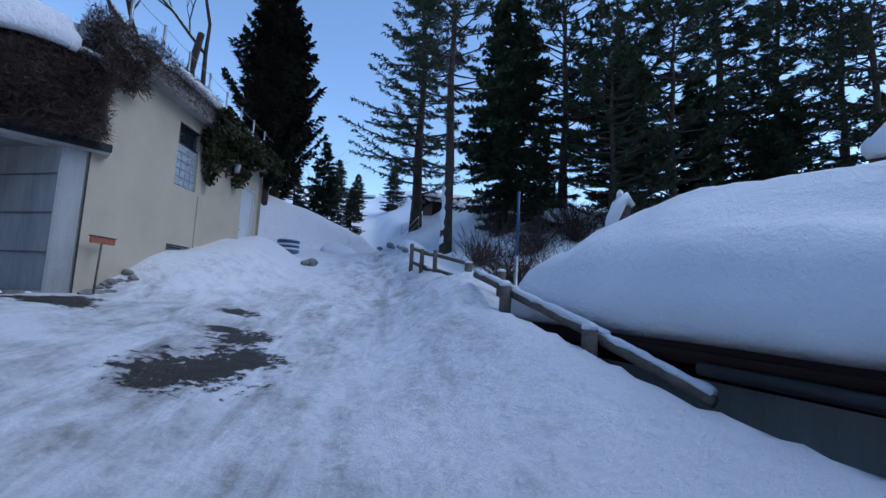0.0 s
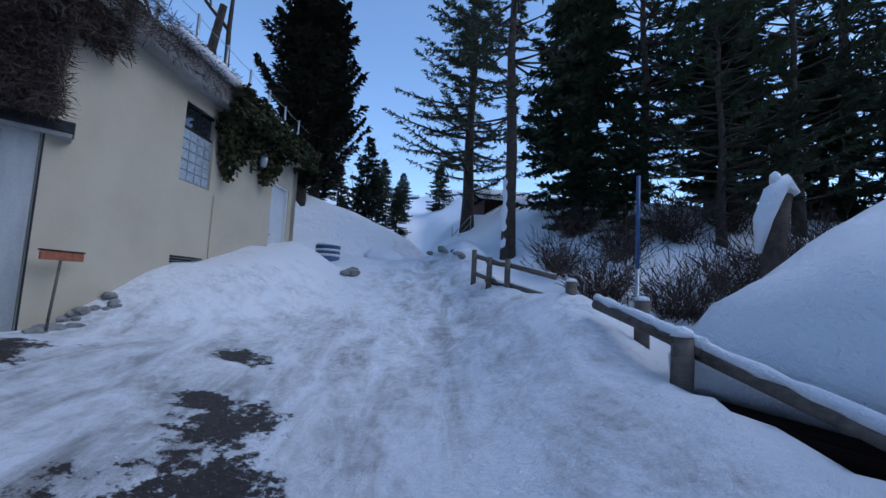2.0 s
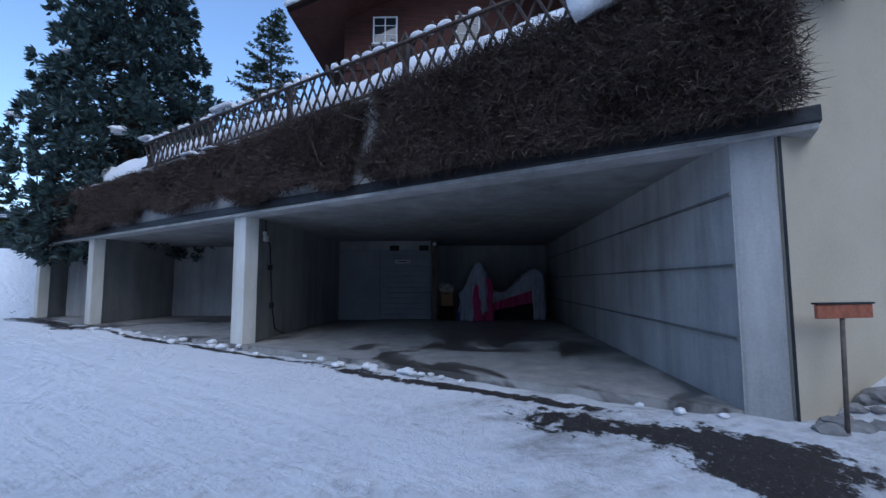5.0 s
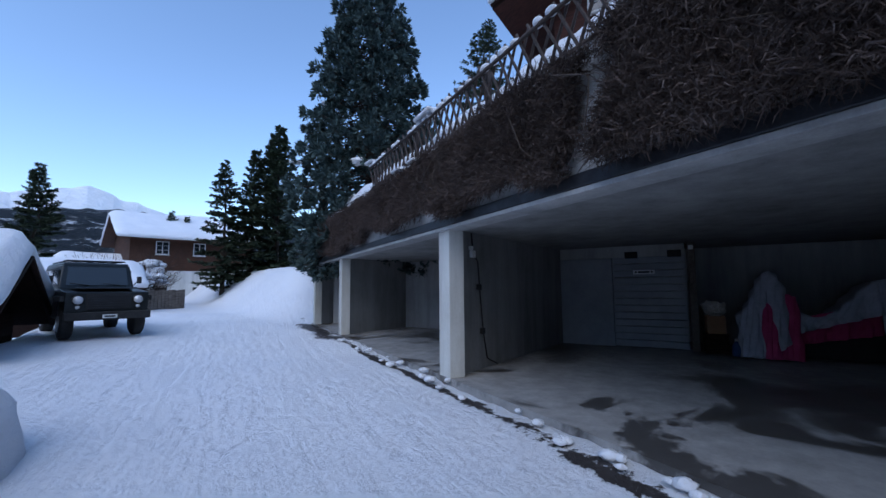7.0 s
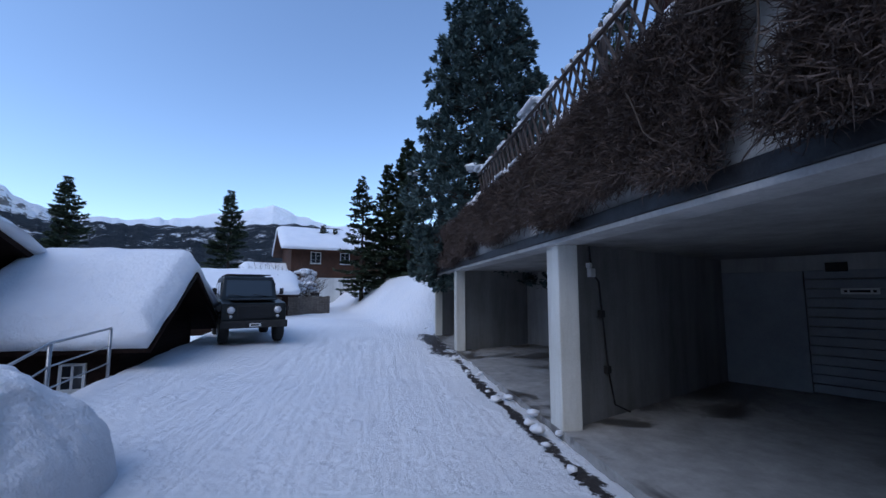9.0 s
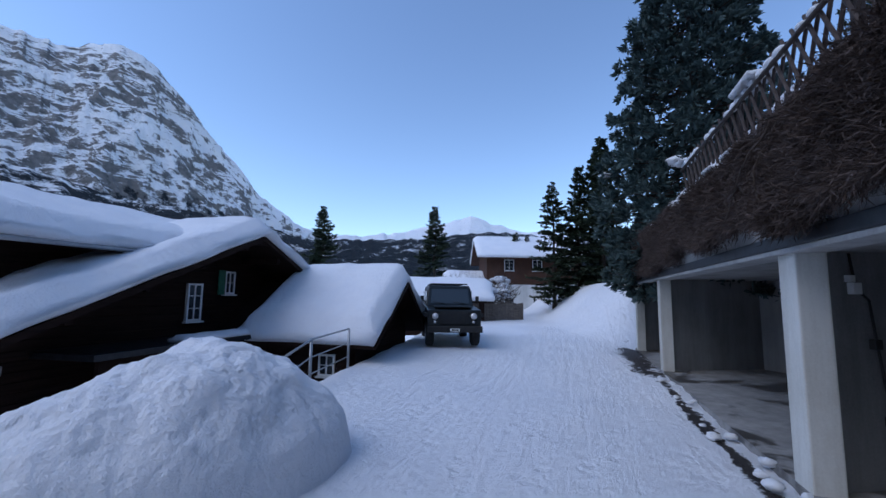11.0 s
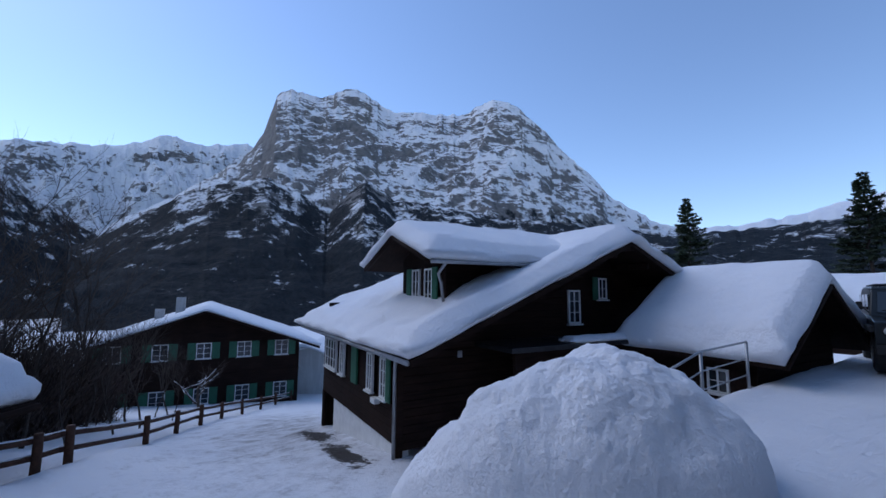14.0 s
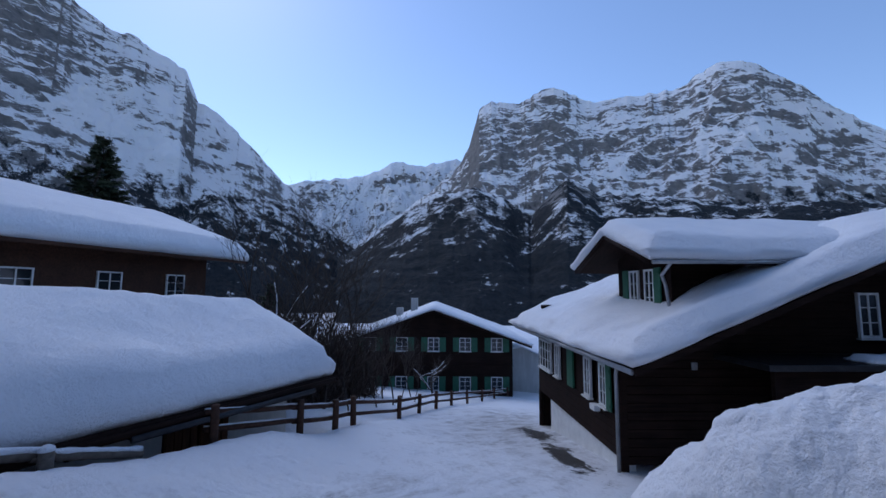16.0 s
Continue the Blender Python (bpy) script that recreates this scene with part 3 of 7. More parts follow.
bay_edges = [0.0, 7.75, 14.85, 19.3]
(p, q) = side_line(0.36, 10.6)
wall_right = tagged(wallbox("wall_garage_side", q, p, 0.3, FLOOR_Z - 0.3, CEIL, CONCRETE), "bare concrete garage side wall with board marks", "wall", kind="structure")
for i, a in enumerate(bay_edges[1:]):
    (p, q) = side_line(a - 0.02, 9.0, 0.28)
    tagged(wallbox("wall_partition_%d" % (i + 1), p, q, 0.2, FLOOR_Z - 0.3, CEIL, DARK_CONCRETE), "bare concrete partition wall between garage bays", "wall", kind="structure")
tagged(wallbox("wall_garage_back", (-16.9, 7.6), (-16.9, -9.5), -0.25, FLOOR_Z - 0.3, CEIL, CONCRETE), "dark concrete back wall of the garage", "wall", kind="structure")


def pier(a, w, label):
    t = thing("pier", (*front(a), 0), math.degrees(math.atan2(GD.y, GD.x)), label, "pillar", "garage piers", "structure")
    boxed("shaft", (-w, -0.02, FLOOR_Z - 0.4), (0, 0.0 - 0.30, CEIL), PIER_PAINT, t, 0.02)
    return t


for a, w in ((8.12, 0.37), (15.2, 0.35), (19.6, 0.32)):
    pier(a, w, "pale whitewashed concrete garage pier")

# pier at the cream wall, dark seam, drip edge and upstand over the bays
t = thing("pier", (*front(0.36), 0), math.degrees(math.atan2(GD.y, GD.x)), "pale concrete end of the garage side wall", "pillar", "garage piers", "structure")
boxed("shaft", (-0.33, -0.32, FLOOR_Z - 0.4), (0, 0.0, CEIL), CONCRETE, t, 0.03)
m_front = pose(A0.x, A0.y, 0, 0, 0, math.degrees(math.atan2(GD.y, GD.x)))     # local x along the front, local -y into the building
t = thing("roof_edge", (0, 0, 0), 0, "dark metal drip edge over the garage openings", "roof edge", kind="structure")
boxed("fascia", (-0.25, -0.29, CEIL - 0.03), (20.4, 0.06, CEIL + 0.025), CONCRETE, t, 0.01, m_front)
boxed("drip", (-0.27, -0.3, CEIL + 0.025), (20.42, 0.075, CEIL + 0.17), DARK_METAL, t, 0.015, m_front)
t = tagged(boxed("wall_upstand", (0.05, -0.25, CEIL + 0.17), (18.6, 0.0, 5.5), CONCRETE, None, 0.03, m_front), "weathered concrete upstand wall above the garages", "wall", kind="structure")
boxed("seam", (-0.008, -0.05, FLOOR_Z - 0.1), (0.014, 0.010, CEIL), DARK_METAL, wall_right, 0, m_front)
# board marks and joints cast into the garage walls
JOINT = make_concrete("concrete_joint", (0.10, 0.10, 0.10), (0.22, 0.22, 0.21))
boxed("anchor_hole", (0.34, -0.56, 3.86), (0.375, -0.46, 3.96), RUBBER, wall_right, 0, m_front)
for z in (2.22, 2.86, 3.5):
    (p, q) = side_line(0.36, 10.0)
    wallbox("joint", (p[0], p[1] - 0.004), (q[0], q[1] - 0.004), 0.02, z, z + 0.025, JOINT, wall_right)

# ---------------- cream side building ----------------
cream = thing("wall_cream", (A0.x, A0.y, 0), math.degrees(math.atan2(UD.y, UD.x)), "cream plastered side wall with ivy and a concrete coping", "wall", kind="structure")
# local x along the wall, local y into the building


def wall_with_holes(name, length, z0, z1, thick, holes, material, parent, y0=0.0):
    """Upright wall along local x from y0 to y0 + thick, with rectangular openings (x0, x1, z0, z1)."""
    bm = bmesh.new()
    xs = sorted({0.0, length, *[h[0] for h in holes], *[h[1] for h in holes]})
    for a, b in zip(xs, xs[1:]):
        cuts = sorted([(h[2], h[3]) for h in holes if h[0] <= a and h[1] >= b])
        z = z0
        for c0, c1 in cuts + [(z1, z1)]:
            if c0 > z:
                box(bm, (a, y0, z), (b, y0 + thick, c0))
            z = max(z, c1)
    bmesh.ops.remove_doubles(bm, verts=bm.verts[:], dist=1e-4)
    return part(name, bm, material, parent)


WIN = (2.44, 3.36, 4.07, 5.57)
wall_with_holes("plaster", 7.75, 1.0, 5.85, 0.3, [WIN, (2.42, 3.36, 2.3, 2.69), (6.1, 7.2, 2.5, 5.0)], PLASTER, cream, 0.0)
wall_with_holes("end_plaster", 6.0, 1.0, 5.85, 0.3, [], PLASTER, cream, 0.0).matrix_local = pose(7.75, 0, 0, 0, 0, 90)
boxed("pilaster", (3.5, -0.03, 1.0), (3.56, 0.0, 4.0), PLASTER, cream, 0.01)
boxed("coping", (-0.1, -0.28, 5.85), (7.95, 0.4, 6.28), DARK_CONCRETE, cream, 0.03)
boxed("roof", (-0.1, 0.42, 5.85), (7.95, 9.0, 6.2), CONCRETE, cream)
boxed("corner_wall", (-0.4, 0.32, CEIL + 0.28), (0.0, 8.0, 5.85), CONCRETE, cream)

# window: dark panes above, glass bricks below
w = thing("window_1", (A0.x, A0.y, 0), math.degrees(math.atan2(UD.y, UD.x)), "tall window with dark panes above glass bricks", "window", kind="structure")
FROST = varied("glass_brick", (0.20, 0.24, 0.27), (0.42, 0.47, 0.52), 12, 0.15, 0, 40, 0.004, 0.6)
for i in range(4):
    for j in range(5):
        x0, z0 = WIN[0] + 0.02 + i * 0.222, WIN[2] + 0.02 + j * 0.195
        boxed("glass_brick", (x0, 0.03, z0), (x0 + 0.205, 0.13, z0 + 0.18), FROST, w, 0.02)
boxed("mortar", (WIN[0], 0.05, WIN[2]), (WIN[1], 0.12, WIN[2] + 1.0), CONCRETE, w)
for x0 in (WIN[0] + 0.02, (WIN[0] + WIN[1]) / 2 + 0.01):
    boxed("pane", (x0, 0.08, WIN[2] + 1.03), (x0 + 0.43, 0.1, WIN[3] - 0.03), GLASS, w)
for lo, hi in (((WIN[0], 0.04, WIN[2] + 0.99), (WIN[1], 0.12, WIN[2] + 1.04)), ((WIN[0], 0.04, WIN[3] - 0.05), (WIN[1], 0.12, WIN[3])),
               ((2.88, 0.05, WIN[2] + 1.04), (2.92, 0.12, WIN[3] - 0.05))):
    boxed("frame", lo, hi, DARK_METAL, w, 0.005)
v = thing("wall_vent", (A0.x, A0.y, 0), math.degrees(math.atan2(UD.y, UD.x)), "louvred dark cellar vent in a cream wall", "vent")
boxed("backing", (2.42, 0.14, 2.3), (3.36, 0.2, 2.69), DARK_METAL, v)
for i in range(7):
    boxed("slat", (2.43, 0.02, 2.32 + i * 0.054), (3.35, 0.09, 2.335 + i * 0.054), STEEL, v, 0.003)
d = thing("door_1", (A0.x, A0.y, 0), math.degrees(math.atan2(UD.y, UD.x)), "pale grey closed side door with a narrow frame", "door", kind="structure")
DOOR_PAINT = varied("pale_grey_door", (0.50, 0.53, 0.56), (0.64, 0.66, 0.69), 3, 0.45)
boxed("leaf", (6.14, 0.1, 2.5), (7.16, 0.15, 4.98), DOOR_PAINT, d, 0.008)
boxed("handle", (6.24, 0.05, 3.55), (6.36, 0.09, 3.58), STEEL, d, 0.004)
for lo, hi in (((6.1, 0.02, 2.5), (6.14, 0.16, 5.0)), ((7.16, 0.02, 2.5), (7.2, 0.16, 5.0)), ((6.14, 0.02, 4.96), (7.16, 0.16, 5.0))):
    boxed("frame", lo, hi, WHITE_PAINT, d, 0.004)
lamp = thing("wall_lantern", (A0.x, A0.y, 0), math.degrees(math.atan2(UD.y, UD.x)), "old iron wall lantern on a bracket, unlit", "lamp")
tubed("bracket", [(4.9, 0.0, 4.98), (4.9, -0.18, 4.95), (4.9, -0.3, 5.02)], 0.018, DARK_METAL, lamp)
boxed("backplate", (4.85, -0.015, 4.88), (4.95, 0.0, 5.08), DARK_METAL, lamp, 0.006)
tubed("glass", [(4.9, -0.3, 5.04), (4.9, -0.3, 5.3)], [0.07, 0.1], FROST, lamp)
tubed("cap", [(4.9, -0.3, 5.3), (4.9, -0.3, 5.36), (4.9, -0.3, 5.42)], [0.13, 0.08, 0.015], DARK_METAL, lamp)

# railing on the roof edge
for i in range(8):
    x = 0.5 + i * 1.0
    r = thing("railing_post", tuple(cream.matrix_world @ Vector((x, 0.0, 6.28))), math.degrees(math.atan2(UD.y, UD.x)), "galvanised railing post on the snowy coping", "post", "coping railing posts")
    tubed("upright", [(0, 0, 0), (0, 0, 1.0)], 0.028, STEEL, r)
    boxed("foot", (-0.06, -0.06, 0), (0.06, 0.06, 0.015), STEEL, r, 0.003)
    tubed("wire", [(0, 0, 0.95), (0.5, 0, 0.93), (0.99, 0, 0.95)], 0.006, STEEL, r, 5)


# ---------------- snow lying on roofs and walls ----------------
def snow_cover(name, x0, x1, y0, y1, roof, thick, m, label, step=0.16, seed=1, bulge=0.12, edge=0.35, lump=0.10, parent=None, category="snow", wave=0.0):
    """A thick rounded blanket over roof(x, y) in the local frame m."""
    nx, ny = max(4, int((x1 - x0) / step)), max(4, int((y1 - y0) / step))
    xs, ys = np.linspace(x0, x1, nx), np.linspace(y0, y1, ny)
    X, Y = np.meshgrid(xs, ys, indexing="ij")
    dist = np.minimum(np.minimum(X - x0, x1 - X), np.minimum(Y - y0, y1 - Y))
    prof = np.sqrt(np.clip(1 - (1 - np.clip(dist / edge, 0, 1)) ** 2, 0, 1))
    R = roof(X, Y)
    thick = thick(X, Y) if callable(thick) else thick
    nz = fbm(X * 0.8 + seed, Y * 0.8, 4, seed)
    T = thick * (0.50 + 0.50 * prof) * (1 + wave * (fbm(X * 0.35, Y * 0.35, 2, seed + 5) - 0.5)) + lump * (nz - 0.5) * (0.4 + prof) + 0.035 * (fbm(X * 3.5, Y * 3.5, 3, seed + 2) - 0.5)
    # soften the ridge by averaging the roof under the snow
    S = R.copy()
    for _ in range(3):
        P = np.pad(S, 1, mode="edge")
        S = (P[:-2, 1:-1] + P[2:, 1:-1] + P[1:-1, :-2] + P[1:-1, 2:] + 2 * S) / 6
    Z = np.maximum(S, R) + T
    verts, faces = [], []
    top = np.arange(nx * ny).reshape(nx, ny)
    verts += np.stack([X, Y, Z], -1).reshape(-1, 3).tolist()
    faces += np.stack([top[:-1, :-1], top[1:, :-1], top[1:, 1:], top[:-1, 1:]], -1).reshape(-1, 4).tolist()
    ring = [(i, 0) for i in range(nx)] + [(nx - 1, j) for j in range(1, ny)] + [(i, ny - 1) for i in range(nx - 2, -1, -1)] + [(0, j) for j in range(ny - 2, 0, -1)]
    cx, cy = (x0 + x1) / 2, (y0 + y1) / 2
    prev = [int(top[i, j]) for i, j in ring]
    for level, out in ((0.62, 1.0), (0.25, 0.85), (0.0, 0.25)):
        cur = []
        for k, (i, j) in enumerate(ring):
            x, y = X[i, j], Y[i, j]
            ox = (1 if i == nx - 1 else -1 if i == 0 else 0) * bulge * out
            oy = (1 if j == ny - 1 else -1 if j == 0 else 0) * bulge * out
            wob = 0.6 + 0.8 * float(vnoise(x * 1.7 + seed, y * 1.7 + level * 3, seed + 7))
            cur.append(len(verts))
            verts.append((x + ox * wob, y + oy * wob, R[i, j] + (Z[i, j] - R[i, j]) * level + 0.004 - (0.03 * wob if level == 0 else 0)))
        for k in range(len(ring)):
            a, b = k, (k + 1) % len(ring)
            faces.append((prev[a], cur[a], cur[b], prev[b]))
        prev = cur
    base = len(verts)
    verts += np.stack([X, Y, R + 0.004], -1).reshape(-1, 3).tolist()
    bot = top + base
    faces += np.stack([bot[:-1, :-1], bot[:-1, 1:], bot[1:, 1:], bot[1:, :-1]], -1).reshape(-1, 4).tolist()
    rb = [int(bot[i, j]) for i, j in ring]
    for k in range(len(ring)):
        a, b = k, (k + 1) % len(ring)
        faces.append((prev[a], rb[a], rb[b], prev[b]))
    ob = raw(name, verts, faces, SNOW, None, smooth=True)
    ob.matrix_world = m
    return tagged(ob, label, category)


snow_cover("coping_snow", 1.6, 8.3, -0.34, 1.6, lambda x, y: 6.28 + 0 * x, 0.30, cream.matrix_world, "soft snow along the coping of a cream wall", 0.12, 3, 0.1, 0.25, 0.12, wave=1.0)
snow_cover("terrace_snow", 0.6, 20, -7, -0.34, lambda x, y: 5.3 - 0.03 * y + 0 * x, 0.92, m_front, "deep snow on the garden terrace behind the lattice", 0.25, 4, 0.02, 0.12, 0.25)
snow_cover("hedge_snow", 0.42, 1.55, -0.5, 0.44, lambda x, y: 5.42 + 0.15 * np.sin(x * 2) - 0.25 * np.clip(y, 0, 1), 0.7, m_front, "round cap of snow on a clipped hedge", 0.07, 5, 0.08, 0.3, 0.25, wave=1.2)
snow_cover("hedge_snow", 0.12, 0.34, -0.1, 0.3, lambda x, y: 5.42 + 0.1 * np.sin(x * 5), 0.14, m_front, "small cap of snow on a clipped hedge", 0.07, 6, 0.06, 0.2, 0.2, wave=1.0)


# ---------------- hedge over the garages ----------------
def twig_mass(count, sampler, length, width, seed, droop=0.0):
    """Many thin kites: sampler gives a place and a main direction."""
    rng = random.Random(seed)
    verts, faces = [], []
    for _ in range(count):
        p, d = sampler(rng)
        d = (d + Vector((rng.gauss(0, 0.5), rng.gauss(0, 0.5), rng.gauss(0, 0.5) - droop))).normalized()
        a = d.cross(Vector((rng.gauss(0, 1), rng.gauss(0, 1), rng.gauss(0, 1)))).normalized()
        L, w_ = length * rng.uniform(0.5, 1.4), width * rng.uniform(0.6, 1.4)
        i = len(verts)
        verts += [p, p + d * L * 0.55 + a * w_, p + d * L, p + d * L * 0.55 - a * w_]
        faces.append((i, i + 1, i + 2, i + 3))
    return verts, faces


def hedge(name, x0, x1, z0, z1, depth, count, thin, seed, label):
    """A mass of short bent twigs in front of a wall, thinned by thin(x, z)."""
    rs = np.random.RandomState(seed)
    x, z = rs.uniform(x0, x1, count * 2), rs.uniform(z0, z1, count * 2)
    cover = vnoise(x * 0.8, z * 1.2, 77) + 0.35 * vnoise(x * 3, z * 3, 78)
    keep = np.nonzero(cover > thin(x, z))[0][:count]
    x, z = x[keep], z[keep]
    n = len(x)
    k = vnoise(x * 1.6, z * 1.9, 79) * 0.7 + 0.3 * vnoise(x * 5, z * 5, 80)
    y = rs.uniform(0, 1, n) ** 0.55 * depth * (0.5 + 0.8 * k)
    p = np.stack([x, y, z], -1)
    flow = (vnoise(x * 1.3, z * 1.3, 81) - 0.5) * 3
    d = np.stack([rs.normal(0, 0.8, n) + flow, rs.normal(0.5, 0.5, n), rs.normal(-0.25, 0.7, n)], -1)
    d /= np.linalg.norm(d, axis=1)[:, None]
    a = np.cross(d, rs.normal(0, 1, (n, 3)))
    a /= np.linalg.norm(a, axis=1)[:, None]
    L, w_ = 0.13 * rs.uniform(0.4, 1.7, n)[:, None], 0.0042 * rs.uniform(0.5, 1.6, n)[:, None]
    bend = rs.normal(0, 0.025, (n, 3))
    verts = np.stack([p, p + d * L * 0.5 + a * w_ + bend, p + d * L, p + d * L * 0.5 - a * w_ + bend], 1).reshape(-1, 3)
    faces = np.arange(n * 4).reshape(n, 4)
    t = thing(name, (0, 0, 0), 0, label, "hedge")
    t.matrix_world = m_front
    raw("twig_mass", verts.tolist(), faces.tolist(), HEDGE, t)
    rng = random.Random(seed)
    for _ in range(int((x1 - x0) * 5)):
        sx, sy, sz = rng.uniform(x0, x1), rng.uniform(0.04, depth * 0.9), z1 - rng.uniform(0, 0.3)
        pts = [(sx, sy, sz)]
        lean = rng.gauss(0, 0.1)
        while pts[-1][2] > z0 + rng.uniform(0, 0.5) and len(pts) < 9:
            lean += rng.gauss(0, 0.07)
            sx, sy, sz = sx + lean, max(0.03, sy + rng.gauss(0, 0.04)), sz - rng.uniform(0.08, 0.2)
            pts.append((min(max(sx, x0), x1), sy, sz))
        if len(pts) > 2:
            tubed("stem", pts, [0.011 - 0.007 * k / (len(pts) - 1) for k in range(len(pts))], BARK, t, 5)
    return t


hd = hedge("hedge", -0.12, 2.9, 4.16, 5.45, 0.40, 62000, lambda x, z: 0.0 * x, 1, "dense brown leafless hedge hanging over the garage edge")
boxed("core", (0.0, 0.0, 4.25), (2.8, 0.12, 5.3), HEDGE, hd, 0.04)
hd = hedge("hedge", 2.7, 4.5, 4.16, 5.40, 0.36, 36000, lambda x, z: 0.12 + 0.72 * np.exp(-((x - 4.5) / 0.42) ** 2), 3, "thinning brown leafless hedge over the garage edge")
hd = hedge("hedge", 4.4, 7.6, 4.16, 5.36, 0.28, 44000, lambda x, z: 0.22 + 0.66 * np.exp(-((x - 4.5) / 0.42) ** 2) + 0.3 * (1 - sstep(4.2, 4.5, z)), 4, "sparse brown leafless hedge on a concrete wall")
hd = hedge("hedge", 7.4, 18.4, 4.16, 5.32, 0.26, 120000, lambda x, z: 0.34 + 0.3 * (1 - sstep(4.2, 4.45, z)), 2, "patchy brown leafless hedge trailing down a concrete wall")

# ivy on the cream wall
def ivy_sampler(rng):
    x = 3.3 + 4.6 * rng.random() ** 1.1
    drop = (1.75 * math.exp(-((x - 3.75) / 0.45) ** 2) + 0.75 * math.exp(-((x - 5.3) / 0.9) ** 2) + 0.65) * (0.6 + 0.6 * float(vnoise(x * 3, 0, 5)))
    z = 6.35 - drop * rng.random() ** 1.2
    return Vector((x, -0.3 * rng.random() ** 1.5 - 0.02 - (0.28 if z > 5.75 else 0), z)), Vector((rng.uniform(-0.5, 0.5), -0.6, -0.6))


v, f = twig_mass(9000, ivy_sampler, 0.11, 0.042, 5, 0.2)
iv = thing("ivy", (A0.x, A0.y, 0), math.degrees(math.atan2(UD.y, UD.x)), "green and brown ivy hanging over a cream wall", "climbing plant")
raw("foliage", v, f, IVY, iv)
v, f = twig_mass(7000, lambda rng: (Vector((rng.uniform(-0.45, 0.75), rng.uniform(-0.35, 0.1), rng.uniform(5.35, 6.35))), Vector((rng.uniform(-1, 1), -0.4, rng.uniform(-0.7, 0.3)))), 0.16, 0.007, 6)
raw("twig_mass", v, f, HEDGE, iv)
v, f = twig_mass(2200, lambda rng: (Vector((0.5 + 2.9 * rng.random() ** 1.3, rng.uniform(-0.4, -0.26), 6.5 - 0.62 * rng.random() ** 1.4)), Vector((rng.uniform(-1, 1), -0.3, rng.uniform(-0.9, 0.3)))), 0.17, 0.006, 9)
raw("twig_mass", v, f, HEDGE, iv)


# ---------------- lattice fence ----------------
def lattice():
    t = thing("lattice_fence", (0, 0, 0), 0, "weathered crossed-slat garden fence capped with snow", "fence")
    t.matrix_world = m_front
    L0, L1, z0, z1, y = 1.45, 12.3, 5.44, 6.36, -0.15
    cell = 0.235
    h = z1 - z0
    lean = 0.46
    me = {}
    for sgn in (1, -1):
        bm = bmesh.new()
        tube(bm, [(-sgn * lean / 2, 0, 0), (sgn * lean / 2, 0, h)], 0.021, 5)
        me[sgn] = bpy.data.meshes.new("slat")
        bm.to_mesh(me[sgn])
        bm.free()
        me[sgn].materials.append(LATTICE)
    n = int((L1 - L0) / cell)
    rng = random.Random(4)
    for i in range(n):
        for sgn in (1, -1):
            ob = new("slat", me[sgn])
            ob.parent = t
            ob.matrix_local = pose(L0 + (i + 0.5) * cell + rng.uniform(-0.01, 0.01), y + sgn * 0.022, z0 + rng.uniform(-0.02, 0.02), 0, rng.uniform(-1.5, 1.5), 0)
    for z in (z0 + 0.14, z1 - 0.16):
        tubed("rail", [(L0, y + 0.06, z), (L1, y + 0.06, z)], 0.028, LATTICE, t, 6)
    for i in range(5):
        x = L0 + 0.1 + i * (L1 - L0 - 0.2) / 4
        boxed("post", (x - 0.04, y - 0.14, z0 - 0.2), (x + 0.04, y - 0.06, z1 + 0.02), LATTICE, t, 0.008)
    for i in range(n):
        if rng.random() < 0.8:
            bm = bmesh.new()
            x = L0 + (i + 0.5) * cell
            r_ = bmesh.ops.create_icosphere(bm, subdivisions=2, radius=1)
            s = (rng.uniform(0.07, 0.12), rng.uniform(0.05, 0.07), rng.uniform(0.04, 0.075))
            for q_ in r_["verts"]:
                q_.co = Vector((q_.co.x * s[0] + x, q_.co.y * s[1] + y + 0.04, q_.co.z * s[2] + z1 - 0.11))
            part("snow_cap", bm, SNOW, t, "", True)
    return t


LATTICE = wood("lattice_wood", (0.035, 0.026, 0.022), (0.11, 0.085, 0.075), "z")
lattice()
for i, (x, w_, hgt) in enumerate(((8.5, 0.6, 0.16), (12.0, 0.3, 0.14))):
    snow_cover("fence_snow", x, x + w_, -0.27, -0.03, lambda a, b: 6.30 + 0 * a, hgt, m_front, "rounded snow cap on a lattice fence", 0.07, 8 + i, 0.05, 0.22, 0.1)
for i, (x, z) in enumerate(((8.7, 5.5), (9.5, 5.52), (14.3, 5.45))):
    snow_cover("hedge_snow", x, x + 0.3, -0.05, 0.18, lambda a, b, z=z: z - 0.1 + 0 * a, 0.09, m_front, "small snow patch on a trailing hedge", 0.05, 18 + i, 0.04, 0.15, 0.06)


# ---------------- dark chalet ----------------
CH = pose(0.97, -4.21, 0, 0, 0, -116)      # local x along the gable wall, local y along the eaves wall
ROOF_SLOPE, RIDGE_X, EAVE_X, EAVE_Z = 0.405, 6.8, -0.4, 2.28
RIDGE_Z = EAVE_Z + ROOF_SLOPE * (RIDGE_X - EAVE_X)


def main_roof(x, y):
    return RIDGE_Z - ROOF_SLOPE * np.abs(np.asarray(x, float) - RIDGE_X) + 0 * np.asarray(y, float)


DORM_Y, DORM_HALF, DORM_TOP, DORM_EAVE = 1.65, 2.25, 5.28, 4.42


def dorm_roof(y):
    return DORM_TOP - (DORM_TOP - DORM_EAVE) / DORM_HALF * np.abs(np.asarray(y, float) - DORM_Y)


